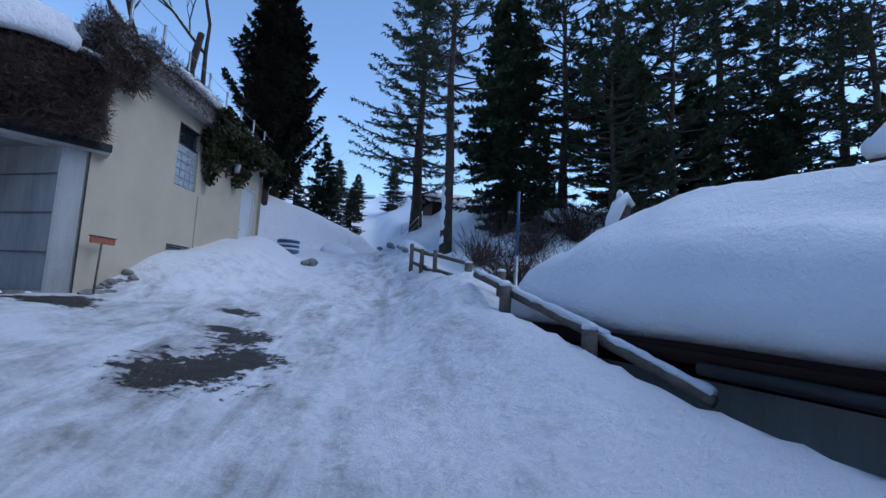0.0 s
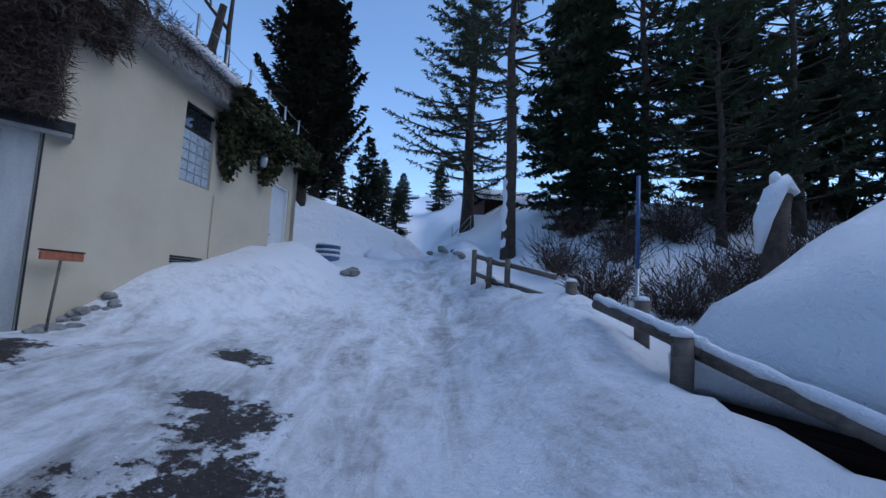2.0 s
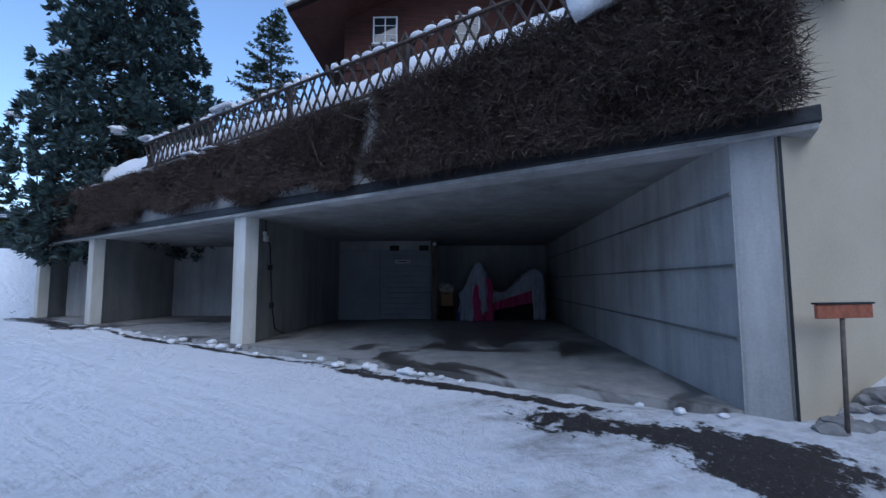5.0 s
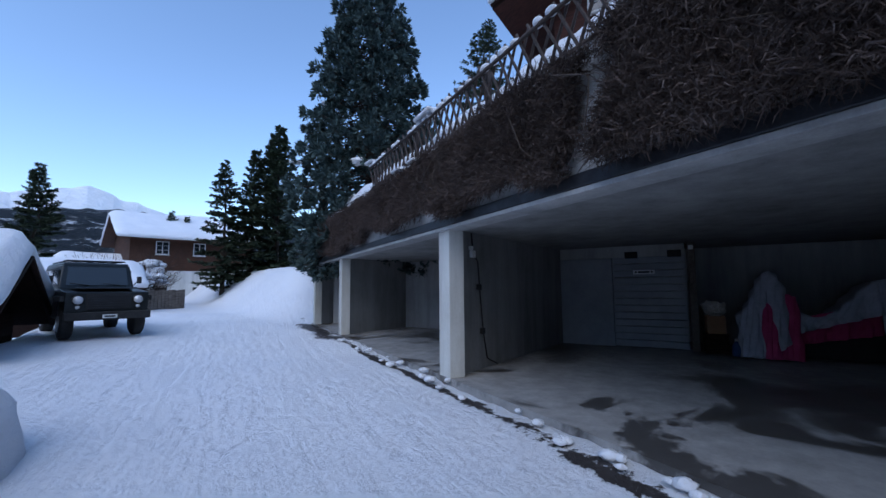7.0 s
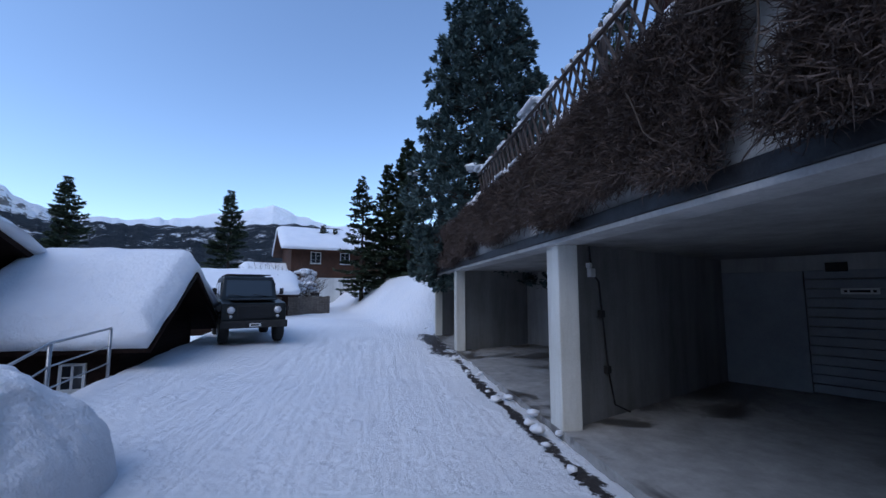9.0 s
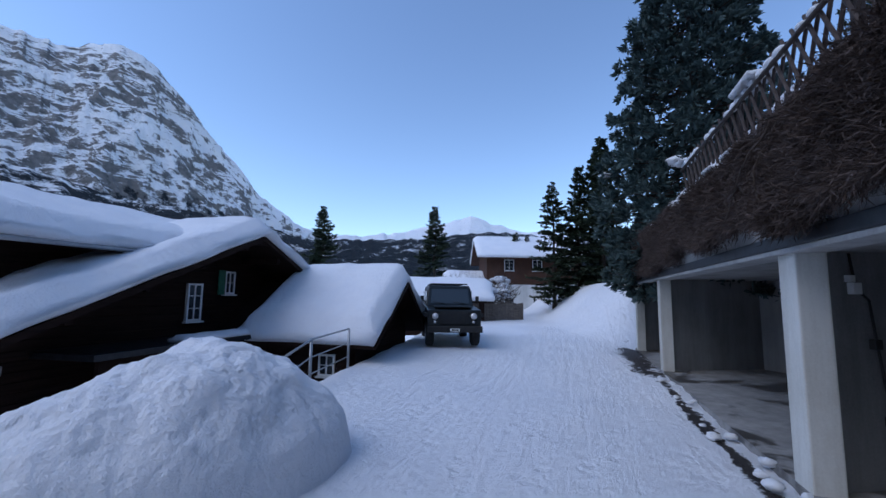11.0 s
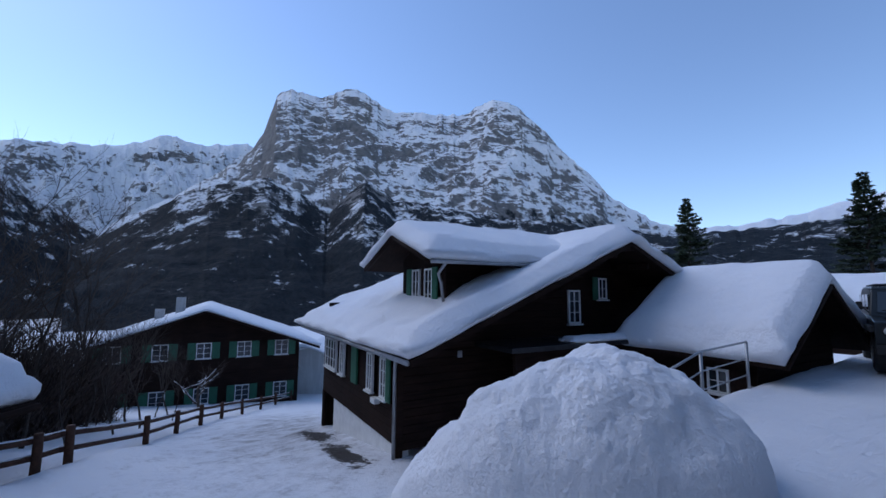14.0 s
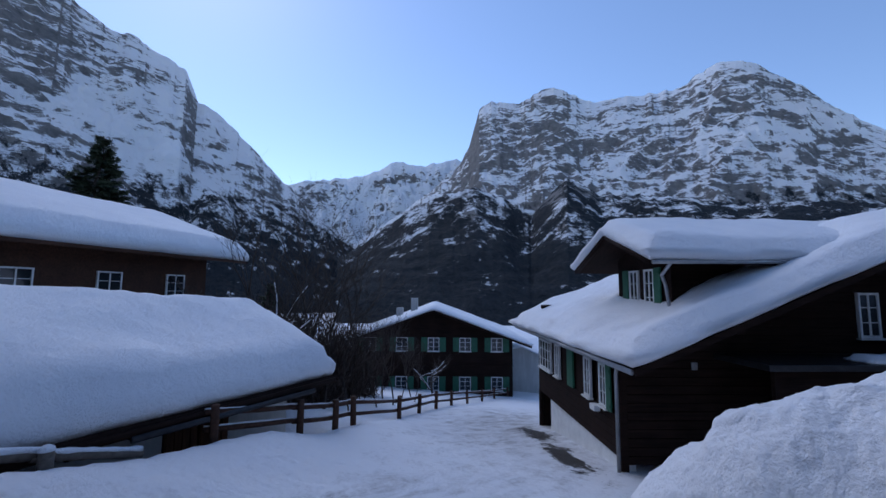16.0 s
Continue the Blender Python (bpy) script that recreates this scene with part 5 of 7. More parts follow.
# ---------------- trees ----------------
def conifer(name, height, spread, seed, material, label, dense=1.0, droop=0.25, bare=0.12, whorl=0.38, twig=0.34, width=0.035, taper=1.0, trunk=0.022, up=0.0, gaps=0.0, tuft=False, snow=0.0):
    """A tapered trunk with whorls of limbs; each limb carries many small sprays of needles."""
    rng = random.Random(seed)
    t = thing(name, (0, 0, 0), 0, label, "tree")
    bm = bmesh.new()
    n = 9
    bend = [Vector((rng.gauss(0, 0.012) * height * k / n, rng.gauss(0, 0.012) * height * k / n, 0)) for k in range(n + 1)]
    axis = [Vector((0, 0, height * k / n)) + bend[k] for k in range(n + 1)]
    tube(bm, [a - Vector((0, 0, 0.5)) if k == 0 else a for k, a in enumerate(axis)], [max(0.012, height * trunk * (1 - 0.93 * k / n)) * (1.25 if k == 0 else 1) for k in range(n + 1)], 8)
    lb = bmesh.new()
    verts, faces = [], []
    sv, sf = [], []
    z = height * bare
    while z < height * 0.985:
        f = z / height
        r = spread * (1 - f) ** taper * (1.0 if f > bare + 0.08 else 0.75)
        k = z / height * n
        c = axis[int(k)].lerp(axis[min(n, int(k) + 1)], k - int(k))
        for b in range(rng.randint(4, 6)):
            if rng.random() < gaps:
                continue
            a = rng.uniform(0, 2 * math.pi)
            L = max(0.25, r * rng.uniform(0.65, 1.12))
            out = Vector((math.cos(a), math.sin(a), 0))
            side = Vector((-out.y, out.x, 0))
            rise = up - droop * (1 - f) + rng.gauss(0, 0.06)
            pts = []
            for j in range(6):
                s = j / 5
                pts.append(c + out * (L * s) + Vector((0, 0, L * (rise * s + 0.22 * s * s * (1 - up)))))
            tube(lb, pts, [max(0.006, 0.02 * L * (1 - 0.85 * j / 5)) for j in range(6)], 4, cap=False)
            m = max(6, int(L * 20 * dense))
            for j in range(m):
                s = (0.45 if tuft else 0.12) + (0.55 if tuft else 0.88) * rng.random() ** 0.8
                q = min(4, int(s * 5))
                p = pts[q].lerp(pts[q + 1], s * 5 - q)
                reach = twig * (1.15 - 0.6 * s) * (0.6 + 0.4 * L / max(spread, 0.1))
                sd = side * rng.choice((-1, 1)) * rng.uniform(0.4, 1.0) + out * rng.uniform(0.2, 0.9) + Vector((0, 0, rng.uniform(-0.35, 0.25) if not tuft else rng.uniform(-0.1, 0.7)))
                sd.normalize()
                for _ in range(3 if tuft else 2):
                    d = (sd + Vector((rng.gauss(0, 0.22), rng.gauss(0, 0.22), rng.gauss(0, 0.22)))).normalized()
                    w = d.cross(Vector((rng.gauss(0, 0.4), rng.gauss(0, 0.4), 1))).normalized() * width * rng.uniform(0.6, 1.3)
                    Lt = reach * rng.uniform(0.6, 1.3)
                    i = len(verts)
                    verts += [p, p + d * Lt * 0.45 + w, p + d * Lt, p + d * Lt * 0.45 - w]
                    faces.append((i, i + 1, i + 2, i + 3))
            if snow and rng.random() < snow:
                e = pts[3]
                i = len(sv)
                sz = rng.uniform(0.15, 0.4)
                for kk in range(7):
                    aa = kk / 7 * 2 * math.pi
                    sv.append(e + Vector((math.cos(aa) * sz, math.sin(aa) * sz * 0.7, 0.0)))
                sv.append(e + Vector((0, 0, sz * 0.45)))
                sf += [(i + kk, i + (kk + 1) % 7, i + 7) for kk in range(7)]
        z += whorl * rng.uniform(0.7, 1.3) * (0.45 + 0.75 * (1 - f))
    part("trunk", bm, BARK, t, smooth=True)
    tagged(part("branchwork", lb, BARK, t, smooth=True), kind="stuff")
    raw("crown", verts, faces, material, t)
    if sv:
        raw("snow_cover", sv, sf, SNOW, t, True)
    return t


def bare_tree(name, height, seed, label, spread=0.5, levels=4, radius=0.12, snow=True, lean=(0, 0), category="tree"):
    """Trunk and forking bare limbs, with a line of snow on the thick ones."""
    rng = random.Random(seed)
    t = thing(name, (0, 0, 0), 0, label, category)
    bm, sn = bmesh.new(), bmesh.new()

    def grow(p, d, L, r, lev):
        pts = [p]
        for k in range(3):
            d = (d + Vector((rng.gauss(0, 0.18), rng.gauss(0, 0.18), rng.gauss(0, 0.1) + 0.06))).normalized()
            pts.append(pts[-1] + d * L / 3)
        tube(bm, pts, [r, r * 0.85, r * 0.7, r * 0.55], 6 if lev > 2 else 4, cap=False)
        if snow and r > 0.035 and abs(d.z) < 0.85:
            tube(sn, [q + Vector((0, 0, r * 0.9)) for q in pts], [r * 0.7] * 4, 5)
        if lev > 0:
            for _ in range(rng.randint(2, 4)):
                nd = (d + Vector((rng.gauss(0, spread), rng.gauss(0, spread), rng.gauss(0.1, spread * 0.6)))).normalized()
                grow(pts[rng.randint(1, 3)], nd, L * rng.uniform(0.55, 0.85), r * 0.55, lev - 1)

    grow(Vector((0, 0, -0.3)), Vector((lean[0], lean[1], 1)).normalized(), height * 0.45, radius, levels)
    part("branchwork", bm, BARK, t)
    if snow and len(sn.verts):
        part("lying_snow", sn, SNOW, t, smooth=True)
    else:
        sn.free()
    return t


def shrub(name, size, seed, label, count=900, material=None, snow=0.0, flat=0.8):
    rng = random.Random(seed)
    t = thing(name, (0, 0, 0), 0, label, "shrub")
    verts, faces = [], []
    for k in range(count // 12):
        a = rng.uniform(0, 6.28)
        d = Vector((math.cos(a) * rng.uniform(0.1, 0.9), math.sin(a) * rng.uniform(0.1, 0.9), rng.uniform(0.5, 1.2) * flat)).normalized()
        p = Vector((rng.gauss(0, 0.15) * size, rng.gauss(0, 0.15) * size, -0.1))
        L = size * rng.uniform(0.5, 1.1)
        for j in range(12):
            q = p + d * L * j / 12
            dd = (d + Vector((rng.gauss(0, 0.4), rng.gauss(0, 0.4), rng.gauss(0, 0.3)))).normalized()
            w = dd.cross(Vector((rng.gauss(0, 1), rng.gauss(0, 1), 0.3))).normalized() * (0.004 + 0.004 * size)
            i = len(verts)
            e = q + dd * L * 0.22
            verts += [q - w, q + w, e + w * 0.4, e - w * 0.4]
            faces.append((i, i + 1, i + 2, i + 3))
    raw("brushwood", verts, faces, material or BRUSH, t)
    if snow:
        bm = bmesh.new()
        for k in range(int(26 * snow)):
            r_ = bmesh.ops.create_icosphere(bm, subdivisions=2, radius=1)
            c = Vector((rng.gauss(0, 0.18) * size, rng.gauss(0, 0.18) * size, size * rng.uniform(0.35, 0.8) * flat))
            s = size * rng.uniform(0.06, 0.16)
            for v in r_["verts"]:
                v.co = Vector((v.co.x * s * 1.2, v.co.y * s * 1.2, v.co.z * s * 0.55)) * (1 + 0.25 * (noise.noise(v.co * 2 + c) )) + c
        part("lying_snow", bm, SNOW, t, smooth=True)
    return t


def put(ob, x, y, rz=0.0, s=1.0, sink=0.05, z=None):
    zz = float(ground_height(x, y)) - sink if z is None else z
    ob.matrix_world = pose(x, y, zz, 0, 0, rz) @ Matrix.Scale(s, 4)
    return ob


def again(ob, x, y, rz, s=1.0, sink=0.05, z=None):
    zz = float(ground_height(x, y)) - sink if z is None else z
    c = copy_thing(ob, pose(x, y, zz, 0, 0, rz))
    c.scale = (s, s, s)
    return c


# ---------------- parked off-road car ----------------
CAR_PAINT, _nt, _b = mat("dark_green_grey_car_paint", 0.32, 0.35, 0.5)
_nt.links.new(ramp(_nt, noise_tex(_nt, where(_nt), 2.5, 4), [(0.3, (0.013, 0.017, 0.018)), (0.7, (0.026, 0.031, 0.033))]), _b.inputs["Base Color"])
LENS = varied("lamp_lens", (0.55, 0.56, 0.58), (0.75, 0.76, 0.78), 9, 0.1, 0.2)


def profile_block(name, side, half, material, parent, inset=0.0, label=""):
    """Extrude a side outline (y forward, z up) across the width, with the upper part drawn in."""
    bm = bmesh.new()
    zt = max(p[1] for p in side)
    zb = min(p[1] for p in side)
    L, R = [], []
    for y, z in side:
        w = half - inset * (z - zb) / (zt - zb)
        L.append(bm.verts.new((-w, y, z)))
        R.append(bm.verts.new((w, y, z)))
    n = len(side)
    bm.faces.new(L)
    bm.faces.new(list(reversed(R)))
    for k in range(n):
        bm.faces.new((L[k], R[k], R[(k + 1) % n], L[(k + 1) % n]))
    bmesh.ops.recalc_face_normals(bm, faces=bm.faces[:])
    bmesh.ops.bevel(bm, geom=bm.edges[:], offset=0.03, segments=2, affect="EDGES", profile=0.6)
    return part(name, bm, material, parent, label)


def offroad_car():
    t = thing("car", (0, 0, 0), 0, "dark green boxy off-road car with round headlights", "car")
    profile_block("body", [(-2.2, 0.55), (-1.75, 0.55), (-1.7, 0.85), (-1.5, 1.0), (-1.05, 1.0), (-0.85, 0.8), (-0.85, 0.5), (0.95, 0.5), (1.0, 0.8), (1.15, 1.0), (1.65, 1.0), (1.85, 0.8), (1.88, 0.55), (2.0, 0.55), (2.0, 1.18), (0.85, 1.27), (-2.2, 1.27)], 0.86, CAR_PAINT, t)
    profile_block("cabin", [(-2.19, 1.25), (0.72, 1.25), (0.5, 1.92), (-2.13, 1.95)], 0.83, CAR_PAINT, t, 0.09)
    profile_block("roof_panel", [(-2.15, 1.94), (0.5, 1.92), (0.42, 1.99), (-2.1, 2.02)], 0.74, CAR_PAINT, t, 0.04)
    bm = bmesh.new()
    for pts in ([(-0.68, 0.66, 1.35), (0.68, 0.66, 1.35), (0.64, 0.535, 1.85), (-0.64, 0.535, 1.85)],):
        lo = [bm.verts.new(p) for p in pts]
        hi = [bm.verts.new((p[0], p[1] + 0.055, p[2] + 0.01)) for p in pts]
        bm.faces.new(hi)
        bm.faces.new(list(reversed(lo)))
        for k in range(4):
            bm.faces.new((lo[k], lo[(k + 1) % 4], hi[(k + 1) % 4], hi[k]))
    part("windscreen", bm, GLASS, t)
    for sx in (-1, 1):
        for y0, y1 in ((-0.25, 0.42), (-1.15, -0.4), (-2.0, -1.3)):
            boxed("side_window", (sx * 0.79 - 0.02, y0, 1.4), (sx * 0.79 + 0.02, y1, 1.8), GLASS, t, 0.01)
        boxed("wing", (sx * 0.9 - 0.05, 0.92, 0.95), (sx * 0.9 + 0.05, 1.95, 1.08), RUBBER, t, 0.02)
        boxed("rear_wing", (sx * 0.9 - 0.05, -1.85, 0.95), (sx * 0.9 + 0.05, -0.8, 1.08), RUBBER, t, 0.02)
        hl = tubed("headlight", [(sx * 0.62, 1.98, 0.98), (sx * 0.62, 2.05, 0.98)], 0.1, LENS, t, 20, "round clear headlight")
        tubed("bezel", [(sx * 0.62, 1.985, 0.98), (sx * 0.62, 2.03, 0.98)], 0.13, RUBBER, hl, 20)
        tubed("indicator", [(sx * 0.62, 1.98, 0.80), (sx * 0.62, 2.03, 0.80)], 0.045, LENS, t, 12)
        mr = boxed("mirror", (sx * 0.98 - 0.06, 0.55, 1.42), (sx * 0.98 + 0.06, 0.6, 1.62), RUBBER, t, 0.02)
        tubed("stalk", [(sx * 0.82, 0.62, 1.35), (sx * 0.93, 0.6, 1.48)], 0.012, RUBBER, mr, 5)
        tubed("wiper", [(sx * 0.35 - 0.15, 0.73, 1.36), (sx * 0.35 + 0.25, 0.71, 1.42)], 0.01, RUBBER, t, 5)
        for y in (1.4, -1.3):
            w = tubed("tyre", [(sx * 0.62, y, 0.4), (sx * 0.66, y, 0.4), (sx * 0.84, y, 0.4), (sx * 0.88, y, 0.4)], [0.34, 0.4, 0.4, 0.34], RUBBER, t, 28)
            tubed("rim", [(sx * 0.86, y, 0.4), (sx * 0.895, y, 0.4)], [0.21, 0.19], STEEL, w, 20)
    boxed("grille", (-0.46, 1.97, 0.72), (0.46, 2.03, 1.12), RUBBER, t, 0.015)
    for k in range(6):
        boxed("grille_bar", (-0.43, 2.03, 0.76 + k * 0.06), (0.43, 2.042, 0.785 + k * 0.06), DARK_METAL, t, 0.003)
    boxed("bumper", (-0.88, 1.98, 0.48), (0.88, 2.18, 0.68), RUBBER, t, 0.025)
    pl = boxed("number_plate", (-0.15, 2.182, 0.52), (0.15, 2.19, 0.61), WHITE_PAINT, t, 0.003)
    boxed("plate_marks", (-0.11, 2.191, 0.545), (0.11, 2.194, 0.585), RUBBER, pl)
    boxed("bonnet_panel", (-0.62, 0.9, 1.26), (0.62, 1.9, 1.3), CAR_PAINT, t, 0.02)
    for k in range(5):
        x = -0.6 + k * 0.3
        tubed("roof_rack_bar", [(x, -1.9, 2.07), (x, 0.35, 2.05)], 0.018, DARK_METAL, t, 6)
    for y in (-1.8, -0.9, 0.0, 0.33):
        tubed("roof_rack_rail", [(-0.66, y, 2.05), (0.66, y, 2.05)], 0.022, DARK_METAL, t, 6)
    return t


# ---------------- fences ----------------
def post_and_rail(name, pts, label, hgt=0.95, rails=(0.8,), pr=0.075, rr=0.055, seed=0, snow=0.0, material=None, last=True, first=True):
    """Round posts at plan points joined by rails."""
    rng = random.Random(seed)
    t = thing(name, (0, 0, 0), 0, label, "fence")
    base = [Vector((x, y, float(ground_height(x, y)) if z is None else z)) for x, y, z in pts]
    M = material or FENCE_WOOD
    for p in base[0 if first else 1:len(base) if last else -1]:
        top = hgt * rng.uniform(0.95, 1.05)
        lean = Vector((rng.gauss(0, 0.02), rng.gauss(0, 0.02), 0))
        po = tubed("post", [p + Vector((0, 0, -0.4)), p + Vector((0, 0, top * 0.6)) + lean, p + Vector((0, 0, top)) + lean], [pr * 1.05, pr, pr * 0.96], M, t, 10)
        if snow > 0.5:
            tubed("snow_cap", [p + lean + Vector((0, 0, top)), p + lean + Vector((0, 0, top + 0.05)), p + lean + Vector((0, 0, top + 0.08))], [pr * 1.05, pr * 0.9, pr * 0.3], SNOW, po, 10)
    for a, b in zip(base, base[1:]):
        for r in rails:
            d = (b - a).normalized()
            side = Vector((-d.y, d.x, 0)) * (pr + rr * 0.6)
            A, B = a + side + Vector((0, 0, r)) - d * 0.12, b + side + Vector((0, 0, r + rng.uniform(-0.03, 0.03))) + d * 0.12
            mid = (A + B) / 2 + Vector((0, 0, rng.uniform(-0.02, 0.015)))
            rl = tubed("rail", [A, mid, B], [rr, rr * 0.96, rr * 0.92], M, t, 8)
            if snow:
                k = 14
                bm = bmesh.new()
                pp = [A.lerp(B, j / k) + Vector((rng.gauss(0, 0.008), rng.gauss(0, 0.008), rr + 0.012)) for j in range(k + 1)]
                tube(bm, pp, [rr * rng.uniform(0.55, 1.0) * snow for _ in pp], 7)
                part("snow_line", bm, SNOW, rl, smooth=True)
    return t


# ---------------- placing the trees ----------------
put(conifer("larch", 19, 5.6, 1, PINE, "tall sparse conifer with level limbs beside the lane", 1.1, 0.10, 0.12, 0.62, 0.55, 0.035, 0.6, 0.019, 0.02, 0.08), -5.2, 26.4, 20)
pine = put(conifer("pine", 17, 3.6, 2, PINE, "tall pine with a snow-plastered trunk", 0.9, 0.15, 0.3, 0.7, 0.5, 0.03, 0.4, 0.014, 0.05, 0.1, True), -1.8, 17.65, 0)
bm = bmesh.new()
_rng = random.Random(8)
tube(bm, [(-0.1 + _rng.uniform(-0.04, 0.04), -0.09 + _rng.uniform(-0.03, 0.03), 0.1 + 0.2 * k) for k in range(17)], [_rng.uniform(0.07, 0.17) * (1.0 if k < 14 else 0.5) for k in range(17)], 9)
part("trunk_snow", bm, SNOW, pine, smooth=True)
dark1 = conifer("spruce", 11, 3.4, 3, SPRUCE, "dense dark spruce at the edge of the wood", 1.7, 0.35, 0.03, 0.36, 0.6, 0.07, 0.65)
put(dark1, 0.6, 20.6, 10)
pine2 = conifer("pine", 15, 4.3, 4, PINE, "bushy dark pine at the edge of the wood", 0.8, 0.05, 0.1, 0.55, 0.6, 0.04, 0.5, 0.016, 0.12, 0.12, True)
put(pine2, 3.4, 22.6, 40)
again(pine2, 6.6, 24.6, 160, 1.1)
again(dark1, 6.2, 21.5, 220, 0.8)
spruce = conifer("spruce", 19, 5.2, 5, SPRUCE, "tall dark spruce with drooping limbs", 0.8, 0.32, 0.04, 0.55, 0.7, 0.055, 0.65, 0.015, 0.0, 0.12)
put(spruce, 11.5, 24.2, 0)
again(spruce, 15.5, 26.0, 130, 0.95)
again(pine, 18.2, 23.5, 80, 1.05)
again(spruce, 20.5, 28.5, 200, 1.0)
again(pine2, 23.0, 24.0, 20, 1.2)
again(pine2, 28.0, 27.0, 140, 1.2)
again(spruce, 33, 28.0, 90, 0.9)
for i, (x, y, s) in enumerate(((1.9, 17.2, 0.42), (0.6, 18.4, 0.46), (11.5, 20.0, 0.58))):
    again(dark1, x, y, 37 + i * 83, s, 0.3)
for x, y, rz, s in ((4.6, 17.4, 10, 0.62), (7.6, 19.6, 200, 0.8)):
    again(pine2, x, y, rz, s)
again(dark1, 9.6, 22.0, 20, 0.7)
again(dark1, 14.6, 23.5, 190, 0.65)
again(dark1, 18.5, 21.0, 290, 0.6)
thuja = conifer("thuja", 10.2, 2.3, 6, THUJA, "dense dark columnar evergreen beside the lane", 2.6, -0.5, 0.02, 0.3, 0.5, 0.06, 0.5, 0.02, 0.75)
put(thuja, -9.7, 16.9, 0, 0.97)
again(thuja, -10.2, 18.6, 120, 0.92)
for i, (x, y, s) in enumerate(((-13.5, 36, 0.4), (-15, 41, 0.45), (-12.4, 45, 0.5), (-17.5, 33, 0.4), (-19, 45, 0.55))):
    again(dark1, x, y, i * 70, s)
bt = bare_tree("bare_tree", 8, 7, "bare old garden tree with snow on its limbs", 0.55, 5, 0.17, True, (0.1, -0.1))
put(bt, -9.0, 11.6, 30, 1.0, z=6.1)
bt2 = bare_tree("bare_tree", 7, 9, "leafless young tree by the lane", 0.45, 5, 0.07, False)
put(bt2, -14.5, 30, 0)
again(bt2, -12.2, 31.5, 80, 1.1)
again(bt2, -16.5, 27.5, 160, 0.9)


def clumped_spruce(height, spread, seed, label):
    """Columnar spruce: stout limbs, each ending in rounded upturned bundles of needles."""
    rng = random.Random(seed)
    t = thing("blue_spruce", (0, 0, 0), 0, label, "tree")
    bm = bmesh.new()
    tube(bm, [(0, 0, -0.5), (0, 0, height * 0.5), (0, 0, height * 0.97)], [0.28, 0.17, 0.02], 9)
    verts, faces = [], []
    tips = []
    z = 0.2
    while z < height * 0.97:
        f = z / height
        r = spread * min(1.0, 1.25 * (1 - f) ** 0.62) * (0.86 if f < 0.06 else 1)
        n = max(4, int(11 * r / spread) + 2)
        turn = rng.uniform(0, 6.28)
        for b in range(n):
            a = turn + b / n * 6.283 + rng.gauss(0, 0.13)
            L = r * rng.uniform(0.78, 1.1)
            out = Vector((math.cos(a), math.sin(a), 0))
            side = Vector((-out.y, out.x, 0))
            c0 = Vector((0, 0, z))
            tip = c0 + out * L + Vector((0, 0, -0.12 * L + rng.gauss(0, 0.12)))
            tube(bm, [c0, c0.lerp(tip, 0.5) - Vector((0, 0, 0.08 * L)), tip], [0.035, 0.025, 0.01], 4, cap=False)
            tips.append(tip)
            for s in (1.0, 0.8, 0.58):
                for q in range(3 if s > 0.7 else 2):
                    c = c0.lerp(tip, s) + side * rng.gauss(0, 0.24) + Vector((0, 0, rng.gauss(0.02, 0.09)))
                    size = rng.uniform(0.24, 0.42) * (0.75 + 0.25 * r / spread)
                    ax = (out + side * rng.gauss(0, 0.45) + Vector((0, 0, rng.uniform(0.0, 0.55)))).normalized()
                    for k in range(26):
                        d = (ax * 0.75 + Vector((rng.gauss(0, 0.55), rng.gauss(0, 0.55), rng.gauss(0.05, 0.5)))).normalized()
                        w = d.cross(Vector((rng.gauss(0, 1), rng.gauss(0, 1), rng.gauss(0, 1)))).normalized() * 0.045 * rng.uniform(0.6, 1.3)
                        p = c + d * size * rng.uniform(0.0, 0.35)
                        e = p + d * size * rng.uniform(0.5, 0.9)
                        i = len(verts)
                        verts += [p, p.lerp(e, 0.5) + w, e, p.lerp(e, 0.5) - w]
                        faces.append((i, i + 1, i + 2, i + 3))
        z += 0.36 * rng.uniform(0.8, 1.2)
    part("trunk", bm, BARK, t, smooth=True)
    raw("crown", verts, faces, BLUE_SPRUCE, t)
    for n_ in range(9):
        c = tips[rng.randrange(len(tips) // 12, len(tips) * 2 // 3)] + Vector((0, 0, 0.14))
        s = rng.uniform(0.16, 0.34)
        bm = bmesh.new()
        r_ = bmesh.ops.create_icosphere(bm, subdivisions=3, radius=1)
        for v in r_["verts"]:
            v.co = Vector((v.co.x * s, v.co.y * s, v.co.z * s * 0.4)) * (1 + 0.35 * noise.noise(v.co * 1.8 + c)) + c
        part("snow_patch", bm, SNOW, t, smooth=True)
    return t


blue = clumped_spruce(13.5, 2.9, 11, "tall blue spruce with patches of snow")
put(blue, -17.0, -7.6, 0, z=3.6)
again(spruce, -26.5, -6.9, 40, 0.72, z=6.0)
again(dark1, -24.5, -13.0, 140, 0.8, z=5.0)
grp = conifer("spruce", 10, 2.6, 12, SPRUCE, "slim dark spruce on a snowy bank", 1.7, 0.3, 0.03, 0.34, 0.5, 0.07, 0.75, 0.016)
put(grp, -20.6, -24.0, 0, 0.9, z=3.0)
again(grp, -22.4, -23.6, 90, 1.0, z=3.3)
again(grp, -23.6, -22.4, 190, 1.15, z=3.8)
again(grp, -25.5, -25.5, 30, 1.2, z=4.0)
again(grp, -22.6, -35.5, 30, 0.7, z=3.0)
again(grp, -23.5, -35.0, 130, 0.66, z=3.0)
again(grp, -10.8, 24.6, 60, 0.72)
again(grp, -11.6, 27.2, 60, 0.62)
